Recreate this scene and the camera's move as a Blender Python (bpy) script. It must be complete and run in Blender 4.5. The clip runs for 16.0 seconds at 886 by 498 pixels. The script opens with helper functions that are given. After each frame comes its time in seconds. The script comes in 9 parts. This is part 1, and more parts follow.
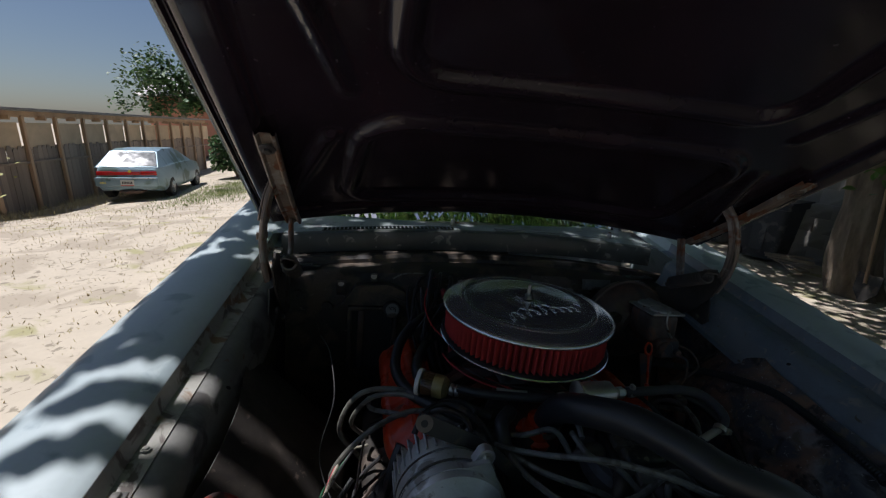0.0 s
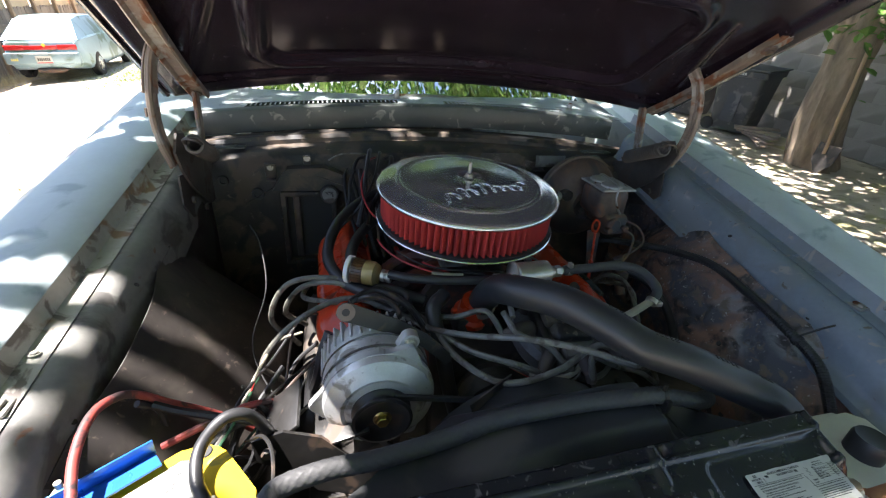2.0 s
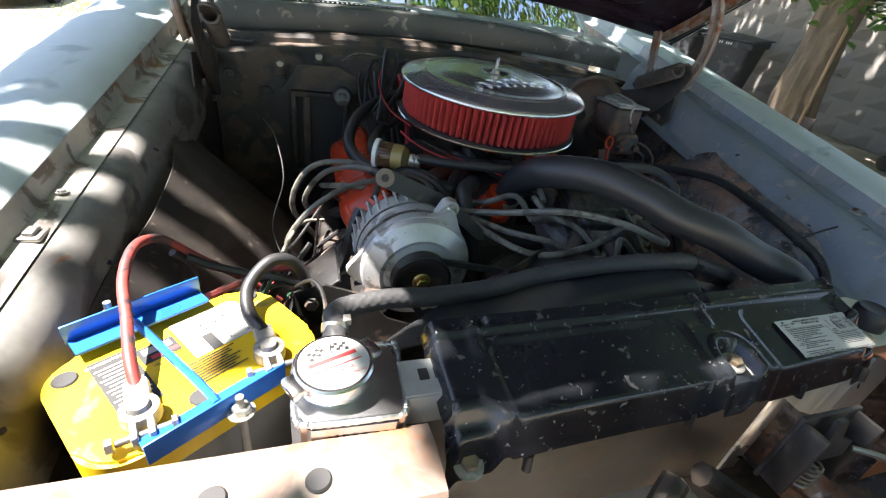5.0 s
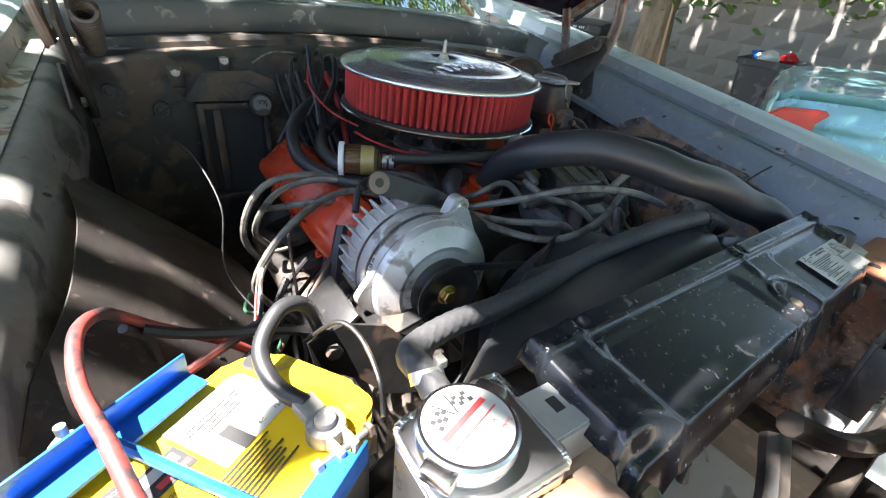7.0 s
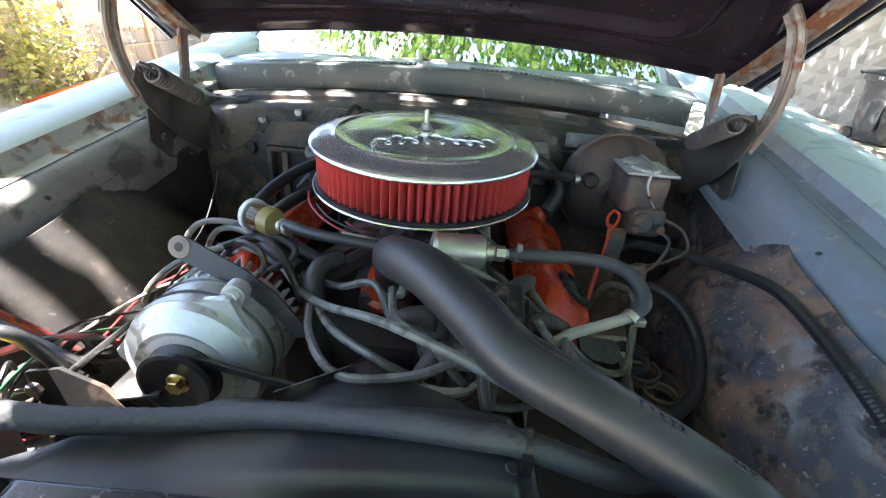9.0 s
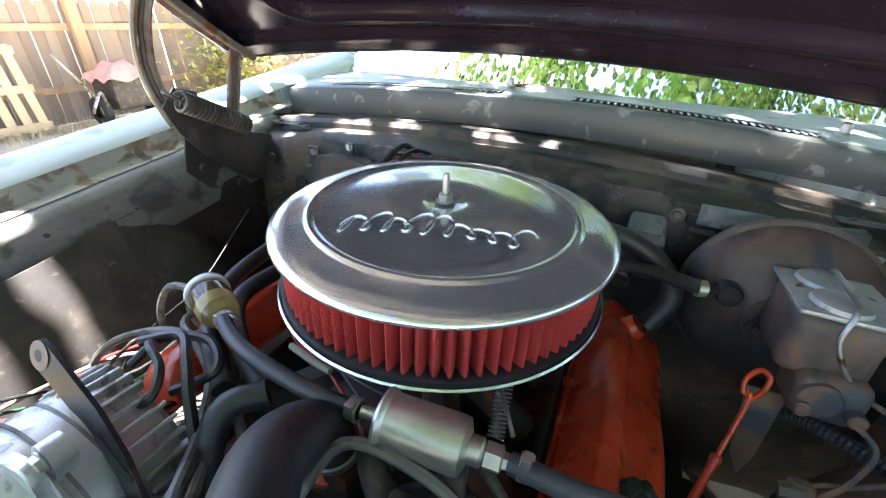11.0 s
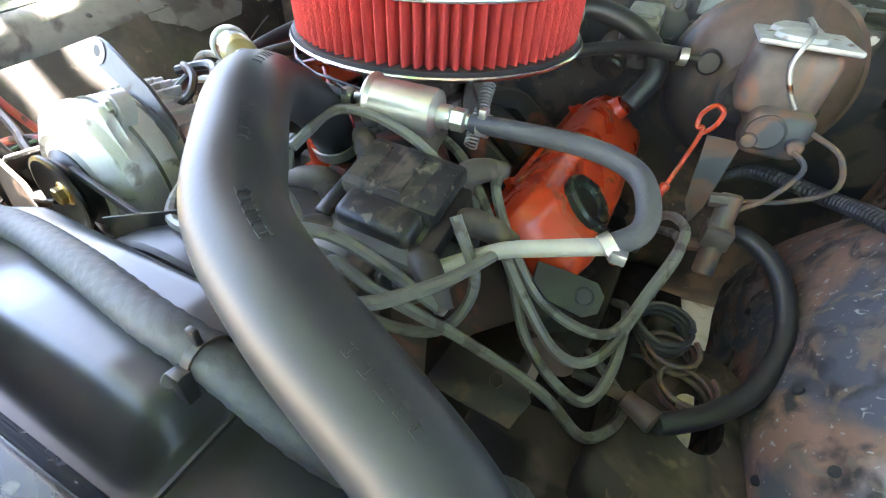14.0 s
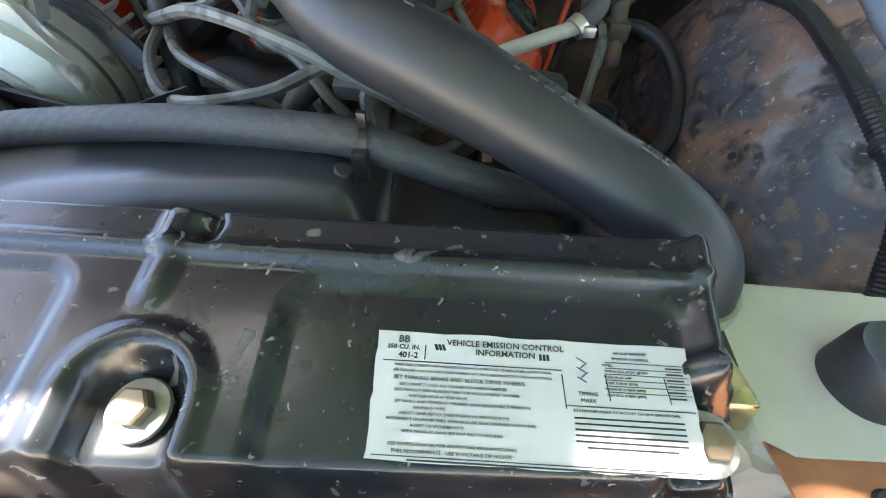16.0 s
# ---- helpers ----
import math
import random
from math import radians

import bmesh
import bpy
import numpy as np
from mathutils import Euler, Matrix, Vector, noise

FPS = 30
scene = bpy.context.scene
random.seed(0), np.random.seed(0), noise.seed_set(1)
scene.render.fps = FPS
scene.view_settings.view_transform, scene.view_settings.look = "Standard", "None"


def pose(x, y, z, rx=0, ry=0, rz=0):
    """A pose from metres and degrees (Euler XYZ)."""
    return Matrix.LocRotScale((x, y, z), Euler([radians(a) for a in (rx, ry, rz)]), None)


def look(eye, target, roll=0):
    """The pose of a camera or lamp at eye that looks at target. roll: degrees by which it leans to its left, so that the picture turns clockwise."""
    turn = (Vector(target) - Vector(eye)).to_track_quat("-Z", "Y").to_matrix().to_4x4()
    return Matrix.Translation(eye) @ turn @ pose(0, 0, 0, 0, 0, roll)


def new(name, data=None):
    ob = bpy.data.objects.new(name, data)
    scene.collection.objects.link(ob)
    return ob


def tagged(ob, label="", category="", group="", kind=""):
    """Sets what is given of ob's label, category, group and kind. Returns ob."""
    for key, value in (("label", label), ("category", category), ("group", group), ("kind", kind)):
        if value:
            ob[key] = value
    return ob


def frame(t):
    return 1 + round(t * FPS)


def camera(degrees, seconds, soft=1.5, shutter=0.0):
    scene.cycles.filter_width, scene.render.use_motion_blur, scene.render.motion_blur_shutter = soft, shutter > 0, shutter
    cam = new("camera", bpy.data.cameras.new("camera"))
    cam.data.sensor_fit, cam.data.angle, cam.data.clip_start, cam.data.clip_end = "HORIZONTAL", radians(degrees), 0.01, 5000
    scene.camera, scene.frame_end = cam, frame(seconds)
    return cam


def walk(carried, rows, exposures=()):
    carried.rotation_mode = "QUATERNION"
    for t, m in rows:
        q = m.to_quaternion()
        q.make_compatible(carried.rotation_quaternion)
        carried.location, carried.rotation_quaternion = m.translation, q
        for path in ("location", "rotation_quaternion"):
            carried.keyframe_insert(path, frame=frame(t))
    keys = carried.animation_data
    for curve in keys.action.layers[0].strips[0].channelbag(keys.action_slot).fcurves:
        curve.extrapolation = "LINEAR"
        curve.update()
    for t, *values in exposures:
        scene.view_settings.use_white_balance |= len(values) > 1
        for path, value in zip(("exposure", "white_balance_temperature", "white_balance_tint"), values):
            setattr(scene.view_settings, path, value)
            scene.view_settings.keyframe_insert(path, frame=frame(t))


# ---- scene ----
# Everything on the car is laid out in the car's own square frame (x across, y to the rear, z up);
# CAR sets that frame on the ground, where the car leans a little to its driver's side and to the rear.
CAR = Matrix(((0.9976, -0.0002, 0.0698, 0), (-0.0037, 0.9986, 0.0527, 0), (-0.0697, -0.0528, 0.9962, 0), (0, 0, 0, 1)))
CAR = Matrix.Translation((0, 1.25, 0.97)) @ CAR @ Matrix.Translation((0, -1.25, -1.0))
cam = camera(92.54, 16.0, soft=1.2)
PATH = [
    (0, (-0.3756, 0.2982, 1.3870), (-0.1177, 1.7200, 0.9845), 1.51),
    (0.5, (-0.3371, 0.3488, 1.3689), (-0.0513, 1.6773, 0.7337), 2.16),
    (1, (-0.3256, 0.4053, 1.3531), (-0.0197, 1.6885, 0.6391), 2.57),
    (1.5, (-0.2738, 0.4052, 1.3536), (0.0273, 1.6681, 0.6024), 2.06),
    (2, (-0.2685, 0.3551, 1.3515), (0.0496, 1.5986, 0.5753), 1.31),
    (2.5, (-0.2678, 0.3076, 1.3462), (0.0725, 1.5441, 0.5682), 0.48),
    (3, (-0.2718, 0.2817, 1.3452), (0.0843, 1.5116, 0.5640), 0.28),
    (3.5, (-0.2790, 0.2666, 1.3334), (0.0673, 1.4935, 0.5430), 1.14),
    (4, (-0.3000, 0.2765, 1.2989), (0.0203, 1.4941, 0.4835), 3.13),
    (4.5, (-0.3217, 0.2842, 1.2548), (-0.0192, 1.4836, 0.4063), 4.72),
    (4.7, (-0.3486, 0.2885, 1.2344), (-0.0172, 1.4732, 0.3761), 5.38),
    (6.8, (-0.5290, 0.4056, 1.1241), (0.2038, 1.4119, 0.2872), 3.45),
    (7, (-0.5124, 0.4339, 1.1450), (0.2009, 1.4609, 0.3164), 3.82),
    (7.5, (-0.4510, 0.4969, 1.1618), (0.1590, 1.6038, 0.3540), 4.44),
    (8, (-0.3060, 0.4592, 1.1789), (0.1036, 1.6714, 0.3961), 3.67),
    (8.2, (-0.2275, 0.4339, 1.1837), (0.0868, 1.6840, 0.4167), 3.12),
    (10.3, (0.4062, 0.5743, 1.1555), (-0.1159, 1.8105, 0.4853), -2.55),
    (10.5, (0.3837, 0.6177, 1.1630), (-0.1545, 1.8503, 0.4988), -2.41),
    (11, (0.2127, 0.7850, 1.1791), (-0.3235, 1.9997, 0.4812), -0.95),
    (11.5, (0.1409, 0.8459, 1.1590), (-0.4068, 2.0297, 0.4183), -0.45),
    (12, (0.1405, 0.8468, 1.1662), (-0.4332, 2.0059, 0.4064), -0.47),
    (12.5, (0.1673, 0.8122, 1.1447), (-0.4243, 1.9422, 0.3554), -0.44),
    (13, (0.2292, 0.7092, 1.0695), (-0.3396, 1.7822, 0.1891), 0.69),
    (13.5, (0.3185, 0.6398, 1.0150), (-0.2373, 1.6735, 0.0809), 0.05),
    (14, (0.3427, 0.6302, 1.0269), (-0.2136, 1.6526, 0.0806), -1.20),
    (14.5, (0.3922, 0.5787, 1.0385), (-0.1814, 1.6470, 0.1554), -5.41),
    (15, (0.3805, 0.5153, 1.0585), (-0.1295, 1.6452, 0.2139), -8.16),
    (15.5, (0.2959, 0.4643, 1.0489), (-0.0283, 1.5632, 0.0809), -6.38),
    (16, (0.2339, 0.4745, 1.0122), (0.1288, 1.3952, -0.1673), -2.97),
]
EXPOSURE = [(0.0, 0.05), (0.3, 0.3), (0.5, 0.8), (1.0, 1.75), (1.5, 2.33), (3.5, 2.95), (4.5, 2.75), (7.0, 3.15), (7.5, 3.5), (8.2, 3.8), (10.5, 4.1), (11.5, 3.95), (12.5, 3.95), (13.0, 4.1), (13.5, 4.75), (14.0, 5.5), (14.5, 5.63), (15.0, 5.14), (16.0, 4.5)]
EXPOSURE = [(t, stops, float(np.interp(t, (0.0, 1.5, 3.5, 7.5, 12.0, 13.5, 16.0), (5900, 6150, 6600, 6250, 6250, 6850, 6700))), 15) for t, stops in EXPOSURE]
walk(cam, [(t, look(eye, target, roll)) for t, eye, target, roll in PATH], EXPOSURE)

# ---- sky and sun ----
SUN = Vector((-0.38, 0.10, 0.92)).normalized()
world = bpy.data.worlds.new("sky")
scene.world = world
world.use_nodes = True
wn = world.node_tree.nodes
sky = wn.new("ShaderNodeTexSky")
sky.sky_type, sky.sun_disc = "NISHITA", False
sky.sun_elevation, sky.sun_rotation = math.asin(SUN.z), math.atan2(SUN.x, SUN.y)
world.node_tree.links.new(sky.outputs[0], wn["Background"].inputs[0])
wn["Background"].inputs[1].default_value = 0.052
sun = new("sun", bpy.data.lights.new("sun", "SUN"))
sun.data.energy, sun.data.angle, sun.data.color = 5.0, radians(0.53), (1.0, 0.95, 0.87)
sun.matrix_world = look((0, 0, 30), Vector((0, 0, 30)) - SUN)

# ---- building tools ----
ORIGIN = {}
ON_CAR = set()
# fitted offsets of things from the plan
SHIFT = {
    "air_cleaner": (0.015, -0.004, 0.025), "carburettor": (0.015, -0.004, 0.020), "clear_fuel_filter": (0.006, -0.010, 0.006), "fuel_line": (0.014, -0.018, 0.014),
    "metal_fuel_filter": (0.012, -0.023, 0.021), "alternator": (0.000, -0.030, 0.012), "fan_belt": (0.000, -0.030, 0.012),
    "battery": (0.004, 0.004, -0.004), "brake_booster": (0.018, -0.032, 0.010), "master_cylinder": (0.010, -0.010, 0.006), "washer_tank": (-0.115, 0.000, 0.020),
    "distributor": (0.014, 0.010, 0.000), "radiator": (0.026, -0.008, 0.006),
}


def thing(name, at, label, category, group="", car=True):
    """An empty at the base of a thing; its parts are meshes under it."""
    ob = new(name)
    ob.empty_display_size = 0.05
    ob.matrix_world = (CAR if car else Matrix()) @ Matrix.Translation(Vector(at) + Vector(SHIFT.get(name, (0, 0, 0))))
    ORIGIN[ob] = Vector(at)
    if car:
        ON_CAR.add(ob)
    return tagged(ob, label, category, group)


def part(name, bm, material, parent, label="", sharp=32, flat=False):
    """Links a bmesh, laid out in the frame of its thing, as one mesh under a thing or a part."""
    me = bpy.data.meshes.new(name)
    bmesh.ops.translate(bm, verts=bm.verts, vec=-ORIGIN[parent])
    bm.normal_update()
    bm.to_mesh(me)
    bm.free()
    me.materials.append(material)
    if not flat:
        me.polygons.foreach_set("use_smooth", [True] * len(me.polygons))
        me.set_sharp_from_angle(angle=radians(sharp))
    ob = new(name, me)
    ob.parent = parent
    ORIGIN[ob] = ORIGIN[parent]
    return tagged(ob, label)


def lone(name, bm, material, label, category, group="", kind="", car=True, at=None, sharp=32):
    """A thing of one mesh."""
    at = Vector(at) if at is not None else Vector((0, 0, 0))
    me = bpy.data.meshes.new(name)
    bmesh.ops.translate(bm, verts=bm.verts, vec=-at)
    bm.normal_update()
    bm.to_mesh(me)
    bm.free()
    me.materials.append(material)
    me.polygons.foreach_set("use_smooth", [True] * len(me.polygons))
    me.set_sharp_from_angle(angle=radians(sharp))
    ob = new(name, me)
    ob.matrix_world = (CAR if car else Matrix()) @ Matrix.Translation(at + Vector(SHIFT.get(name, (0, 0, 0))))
    ORIGIN[ob] = at
    if car:
        ON_CAR.add(ob)
    return tagged(ob, label, category, group, kind)


def turn(axis_to):
    """The rotation that lays z along a direction."""
    return Vector(axis_to).normalized().to_track_quat("Z", "Y").to_matrix()


def box(bm, c, s, rz=0.0, rot=None, bev=0.0, seg=2):
    m = Matrix.Translation(c) @ (rot.to_4x4() if rot is not None else Matrix.Rotation(radians(rz), 4, "Z")) @ Matrix.Diagonal((*s, 1))
    made = bmesh.ops.create_cube(bm, size=1.0, matrix=m)
    if bev > 0:
        edges = list({e for v in made["verts"] for e in v.link_edges})
        bmesh.ops.bevel(bm, geom=edges, offset=bev, segments=seg, affect="EDGES", profile=0.5)
    return bm


def lathe(bm, profile, origin, axis=(0, 0, 1), seg=32, turnby=0.0):
    """Turns (radius, height) pairs round an axis."""
    m, o = turn(axis), Vector(origin)
    rings = []
    for r, h in profile:
        if r < 1e-5:
            rings.append([bm.verts.new(o + m @ Vector((0, 0, h)))])
        else:
            rings.append([bm.verts.new(o + m @ Vector((r * math.cos(a), r * math.sin(a), h))) for a in (turnby + 2 * math.pi * k / seg for k in range(seg))])
    for a, b in zip(rings, rings[1:]):
        for k in range(seg):
            j = (k + 1) % seg
            if len(a) == 1 and len(b) == 1:
                continue
            if len(a) == 1:
                bm.faces.new((a[0], b[k], b[j]))
            elif len(b) == 1:
                bm.faces.new((a[k], a[j], b[0]))
            else:
                bm.faces.new((a[k], a[j], b[j], b[k]))
    return bm


def rod(bm, p0, p1, r, r1=None, seg=16, bev=0.0):
    """A capped round bar from p0 to p1."""
    p0, p1 = Vector(p0), Vector(p1)
    h, r1 = (p1 - p0).length, r if r1 is None else r1
    prof = [(0, 0), (r - bev, 0), (r, bev), (r1, h - bev), (r1 - bev, h), (0, h)] if bev > 0 else [(0, 0), (r, 0), (r1, h), (0, h)]
    return lathe(bm, prof, p0, p1 - p0, seg)


def hexbolt(bm, at, axis, r=0.008, h=0.006, washer=0.0):
    at, axis = Vector(at), Vector(axis).normalized()
    if washer:
        lathe(bm, [(0, 0), (washer, 0), (washer, 0.0015), (0, 0.0015)], at, axis, 20)
    lathe(bm, [(0, 0.001), (r, 0.001), (r, h * 0.85), (r * 0.86, h), (0, h)], at, axis, 6)
    return bm


def smooth_path(pts, n=6):
    """A Catmull-Rom line through points."""
    p = [Vector(q) for q in pts]
    p = [2 * p[0] - p[1]] + p + [2 * p[-1] - p[-2]]
    out = []
    for k in range(1, len(p) - 2):
        a, b, c, d = p[k - 1 : k + 3]
        for i in range(n):
            t = i / n
            out.append(0.5 * (2 * b + (c - a) * t + (2 * a - 5 * b + 4 * c - d) * t * t + (3 * b - a - 3 * c + d) * t**3))
    return out + [p[-2]]


def tube(bm, pts, r, seg=10, n=6, radii=None, ends=True):
    """A round hose or wire along a smooth line; radii: factors along it."""
    line = smooth_path(pts, n) if n > 1 else [Vector(q) for q in pts]
    up, rings = Vector((0.3, 0.2, 1)).normalized(), []
    for k, p in enumerate(line):
        d = (line[min(k + 1, len(line) - 1)] - line[max(k - 1, 0)]).normalized()
        up = (up - d * up.dot(d)).normalized()
        side = d.cross(up)
        f = float(r * (np.interp(k / (len(line) - 1), np.linspace(0, 1, len(radii)), radii) if radii else 1.0))
        rings.append([bm.verts.new(p + f * (math.cos(a) * side + math.sin(a) * up)) for a in (2 * math.pi * j / seg for j in range(seg))])
    for a, b in zip(rings, rings[1:]):
        for k in range(seg):
            bm.faces.new((a[k], a[(k + 1) % seg], b[(k + 1) % seg], b[k]))
    if ends:
        bm.faces.new(rings[0][::-1])
        bm.faces.new(rings[-1])
    return bm


def prism(bm, outline, thick, m):
    """A plate: an outline in the xy plane of m, thick along its z."""
    low = [bm.verts.new(m @ Vector((x, y, 0))) for x, y in outline]
    top = [bm.verts.new(m @ Vector((x, y, thick))) for x, y in outline]
    n = len(outline)
    bm.faces.new(low[::-1])
    bm.faces.new(top)
    for k in range(n):
        bm.faces.new((low[k], low[(k + 1) % n], top[(k + 1) % n], top[k]))
    return bm


def rounded(w, h, r, seg=5, cx=0.0, cy=0.0):
    """The outline of a rectangle with round corners."""
    out = []
    for sx, sy, a0 in ((1, 1, 0), (-1, 1, 90), (-1, -1, 180), (1, -1, 270)):
        for k in range(seg + 1):
            a = radians(a0 + 90 * k / seg)
            out.append((cx + sx * (w / 2 - r) + r * math.cos(a), cy + sy * (h / 2 - r) + r * math.sin(a)))
    return out


def sheet(bm, f, us, vs, thick=0.0, down=Vector((0, 0, -1))):
    """A sheet over a grid of (u, v), with an underside and rims where it has thickness."""
    us, vs = list(us), list(vs)
    top = [[bm.verts.new(f(u, v)) for v in vs] for u in us]
    for a, b in zip(top, top[1:]):
        for k in range(len(vs) - 1):
            bm.faces.new((a[k], b[k], b[k + 1], a[k + 1]))
    if thick:
        bmesh.ops.recalc_face_normals(bm, faces=bm.faces)
        low = [[bm.verts.new(v.co + down * thick) for v in row] for row in top]
        for a, b in zip(low, low[1:]):
            for k in range(len(vs) - 1):
                bm.faces.new((a[k], a[k + 1], b[k + 1], b[k]))
        rim = [(top[i][0], low[i][0]) for i in range(len(us))] + [(top[-1][k], low[-1][k]) for k in range(1, len(vs))]
        rim += [(top[i][-1], low[i][-1]) for i in range(len(us) - 2, -1, -1)] + [(top[0][k], low[0][k]) for k in range(len(vs) - 2, 0, -1)]
        for (a, b), (c, d) in zip(rim, rim[1:] + rim[:1]):
            bm.faces.new((a, b, d, c))
    return bm


def step(x, a, b):
    t = min(max((x - a) / (b - a), 0.0), 1.0)
    return t * t * (3 - 2 * t)


def rbox(x, y, cx, cy, w, h, r):
    """The distance to a rectangle with round corners; negative inside."""
    qx, qy = abs(x - cx) - w / 2 + r, abs(y - cy) - h / 2 + r
    return math.hypot(max(qx, 0), max(qy, 0)) + min(max(qx, qy), 0) - r


# ---- materials ----
def mat(name, col, rough=0.5, metal=0.0, var=0.25, scale=6.0, bump=0.15, fine=90.0, wear=(), piece=0.0, clear=0.0, stretch=(1, 1, 1), spec=0.5, edge=0.035, rvar=0.12):
    """A worn surface: base colour with patches and grain, relief, and up to a few layers of wear (colour, scale, threshold, roughness)."""
    m = bpy.data.materials.new(name)
    m.use_nodes = True
    nt = m.node_tree
    b = nt.nodes["Principled BSDF"]
    N, L = nt.nodes.new, nt.links.new
    tc, mp = N("ShaderNodeTexCoord"), N("ShaderNodeMapping")
    mp.inputs["Scale"].default_value = stretch
    L(tc.outputs["Object"], mp.inputs[0])

    def noise_tex(s, detail, dist=0.0):
        t = N("ShaderNodeTexNoise")
        t.inputs["Scale"].default_value, t.inputs["Detail"].default_value, t.inputs["Distortion"].default_value = s, detail, dist
        L(mp.outputs[0], t.inputs[0])
        return t.outputs["Fac"]

    def mixed(a, c, fac, mode="MIX"):
        x = N("ShaderNodeMix")
        x.data_type, x.blend_type = "RGBA", mode
        L(fac, x.inputs[0])
        for sock, v in ((x.inputs[6], a), (x.inputs[7], c)):
            if isinstance(v, tuple):
                sock.default_value = (*v, 1)
            else:
                L(v, sock)
        return x.outputs[2]

    def ramp(fac, lo, hi):
        r = N("ShaderNodeMapRange")
        r.inputs[1].default_value, r.inputs[2].default_value = lo, hi
        L(fac, r.inputs[0])
        return r.outputs[0]

    big, small = noise_tex(scale, 5, 0.4), noise_tex(fine, 3)
    dark, light = tuple(c * (1 - var) for c in col), tuple(min(c * (1 + var), 1) for c in col)
    c = mixed(dark, light, ramp(big, 0.3, 0.7))
    g = N("ShaderNodeMapRange")
    g.inputs[3].default_value, g.inputs[4].default_value = 1 - 1.1 * var, 1 + 1.1 * var
    mid = N("ShaderNodeMath")
    mid.operation = "MULTIPLY_ADD"
    mid.inputs[1].default_value = 0.5
    half = N("ShaderNodeMath")
    half.inputs[1].default_value, half.operation = 0.5, "MULTIPLY"
    L(noise_tex(scale * 4.3, 6, 0.2), half.inputs[0])
    L(small, mid.inputs[0])
    L(half.outputs[0], mid.inputs[2])
    L(mid.outputs[0], g.inputs[0])
    hs = N("ShaderNodeHueSaturation")
    L(c, hs.inputs["Color"])
    L(g.outputs[0], hs.inputs["Value"])
    c = hs.outputs[0]
    if piece:
        oi, pr = N("ShaderNodeObjectInfo"), N("ShaderNodeMapRange")
        pr.inputs[3].default_value, pr.inputs[4].default_value = 1 - piece, 1 + piece
        L(oi.outputs["Random"], pr.inputs[0])
        h2 = N("ShaderNodeHueSaturation")
        L(c, h2.inputs["Color"])
        L(pr.outputs[0], h2.inputs["Value"])
        c = h2.outputs[0]
    r = N("ShaderNodeMapRange")
    r.inputs[3].default_value, r.inputs[4].default_value = max(rough - rvar, 0.03), min(rough + rvar, 1)
    L(big, r.inputs[0])
    ro = r.outputs[0]
    for wcol, wscale, wthr, wrough in wear:
        f = ramp(noise_tex(wscale, 7, 0.6), wthr - 0.06 - edge, wthr - 0.06 + edge)
        c = mixed(c, wcol, f)
        x = N("ShaderNodeMix")
        x.inputs[3].default_value = wrough
        L(f, x.inputs[0])
        L(ro, x.inputs[2])
        ro = x.outputs[0]
    L(c, b.inputs["Base Color"])
    L(ro, b.inputs["Roughness"])
    b.inputs["Metallic"].default_value = metal
    b.inputs["Coat Weight"].default_value = clear
    b.inputs["Specular IOR Level"].default_value = spec
    if bump:
        bp = N("ShaderNodeBump")
        bp.inputs["Strength"].default_value, bp.inputs["Distance"].default_value = bump, 0.002
        L(small, bp.inputs["Height"])
        L(bp.outputs[0], b.inputs["Normal"])
    return m


RUST, DUST = (0.16, 0.065, 0.03), (0.30, 0.26, 0.21)
M = {}
M["fender"] = mat("pale blue-grey paint", (0.45, 0.515, 0.525), 0.42, var=0.10, scale=3, bump=0.03, wear=(((0.30, 0.36, 0.38), 9, 0.68, 0.5),))
M["rail"] = mat("dusty grey paint", (0.33, 0.32, 0.285), 0.5, var=0.2, wear=(((0.23, 0.15, 0.095), 14, 0.65, 0.8), ((0.13, 0.11, 0.095), 24, 0.64, 0.6)))
M["apron"] = mat("grimy grey apron paint", (0.165, 0.162, 0.150), 0.48, var=0.3, wear=(((0.07, 0.065, 0.06), 9, 0.62, 0.6), (RUST, 22, 0.74, 0.8)))
M["blue_apron"] = mat("worn blue-grey apron paint", (0.185, 0.215, 0.25), 0.36, var=0.2, wear=(((0.19, 0.205, 0.22), 7, 0.60, 0.35), ((0.30, 0.28, 0.26), 30, 0.71, 0.7), ((0.14, 0.12, 0.10), 60, 0.75, 0.8)))
# the passenger side's shade is put into this colour, far below the driver's
M["well"] = mat("shade-darkened brown wheelhouse", (0.050, 0.043, 0.036), 0.45, edge=0.07, var=0.45, wear=(((0.085, 0.070, 0.058), 9, 0.64, 0.6), ((0.022, 0.018, 0.016), 6, 0.55, 0.6), ((0.13, 0.10, 0.08), 70, 0.75, 0.7)))
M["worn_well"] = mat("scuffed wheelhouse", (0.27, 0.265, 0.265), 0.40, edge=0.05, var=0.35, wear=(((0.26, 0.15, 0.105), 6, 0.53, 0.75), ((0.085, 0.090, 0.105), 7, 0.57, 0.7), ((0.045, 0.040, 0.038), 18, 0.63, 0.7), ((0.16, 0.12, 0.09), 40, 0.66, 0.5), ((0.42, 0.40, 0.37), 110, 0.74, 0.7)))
M["firewall"] = mat("grimy black firewall", (0.030, 0.024, 0.019), 0.5, var=0.5, wear=(((0.095, 0.070, 0.050), 12, 0.58, 0.7), ((0.02, 0.02, 0.02), 9, 0.62, 0.5), ((0.16, 0.13, 0.10), 45, 0.74, 0.8)))
# shade under the hood edge is put into this cowl paint
M["cowl"] = mat("shade-darkened grey-green cowl paint", (0.060, 0.066, 0.063), 0.38, var=0.15, bump=0.05, wear=(((0.22, 0.21, 0.19), 30, 0.71, 0.6),))
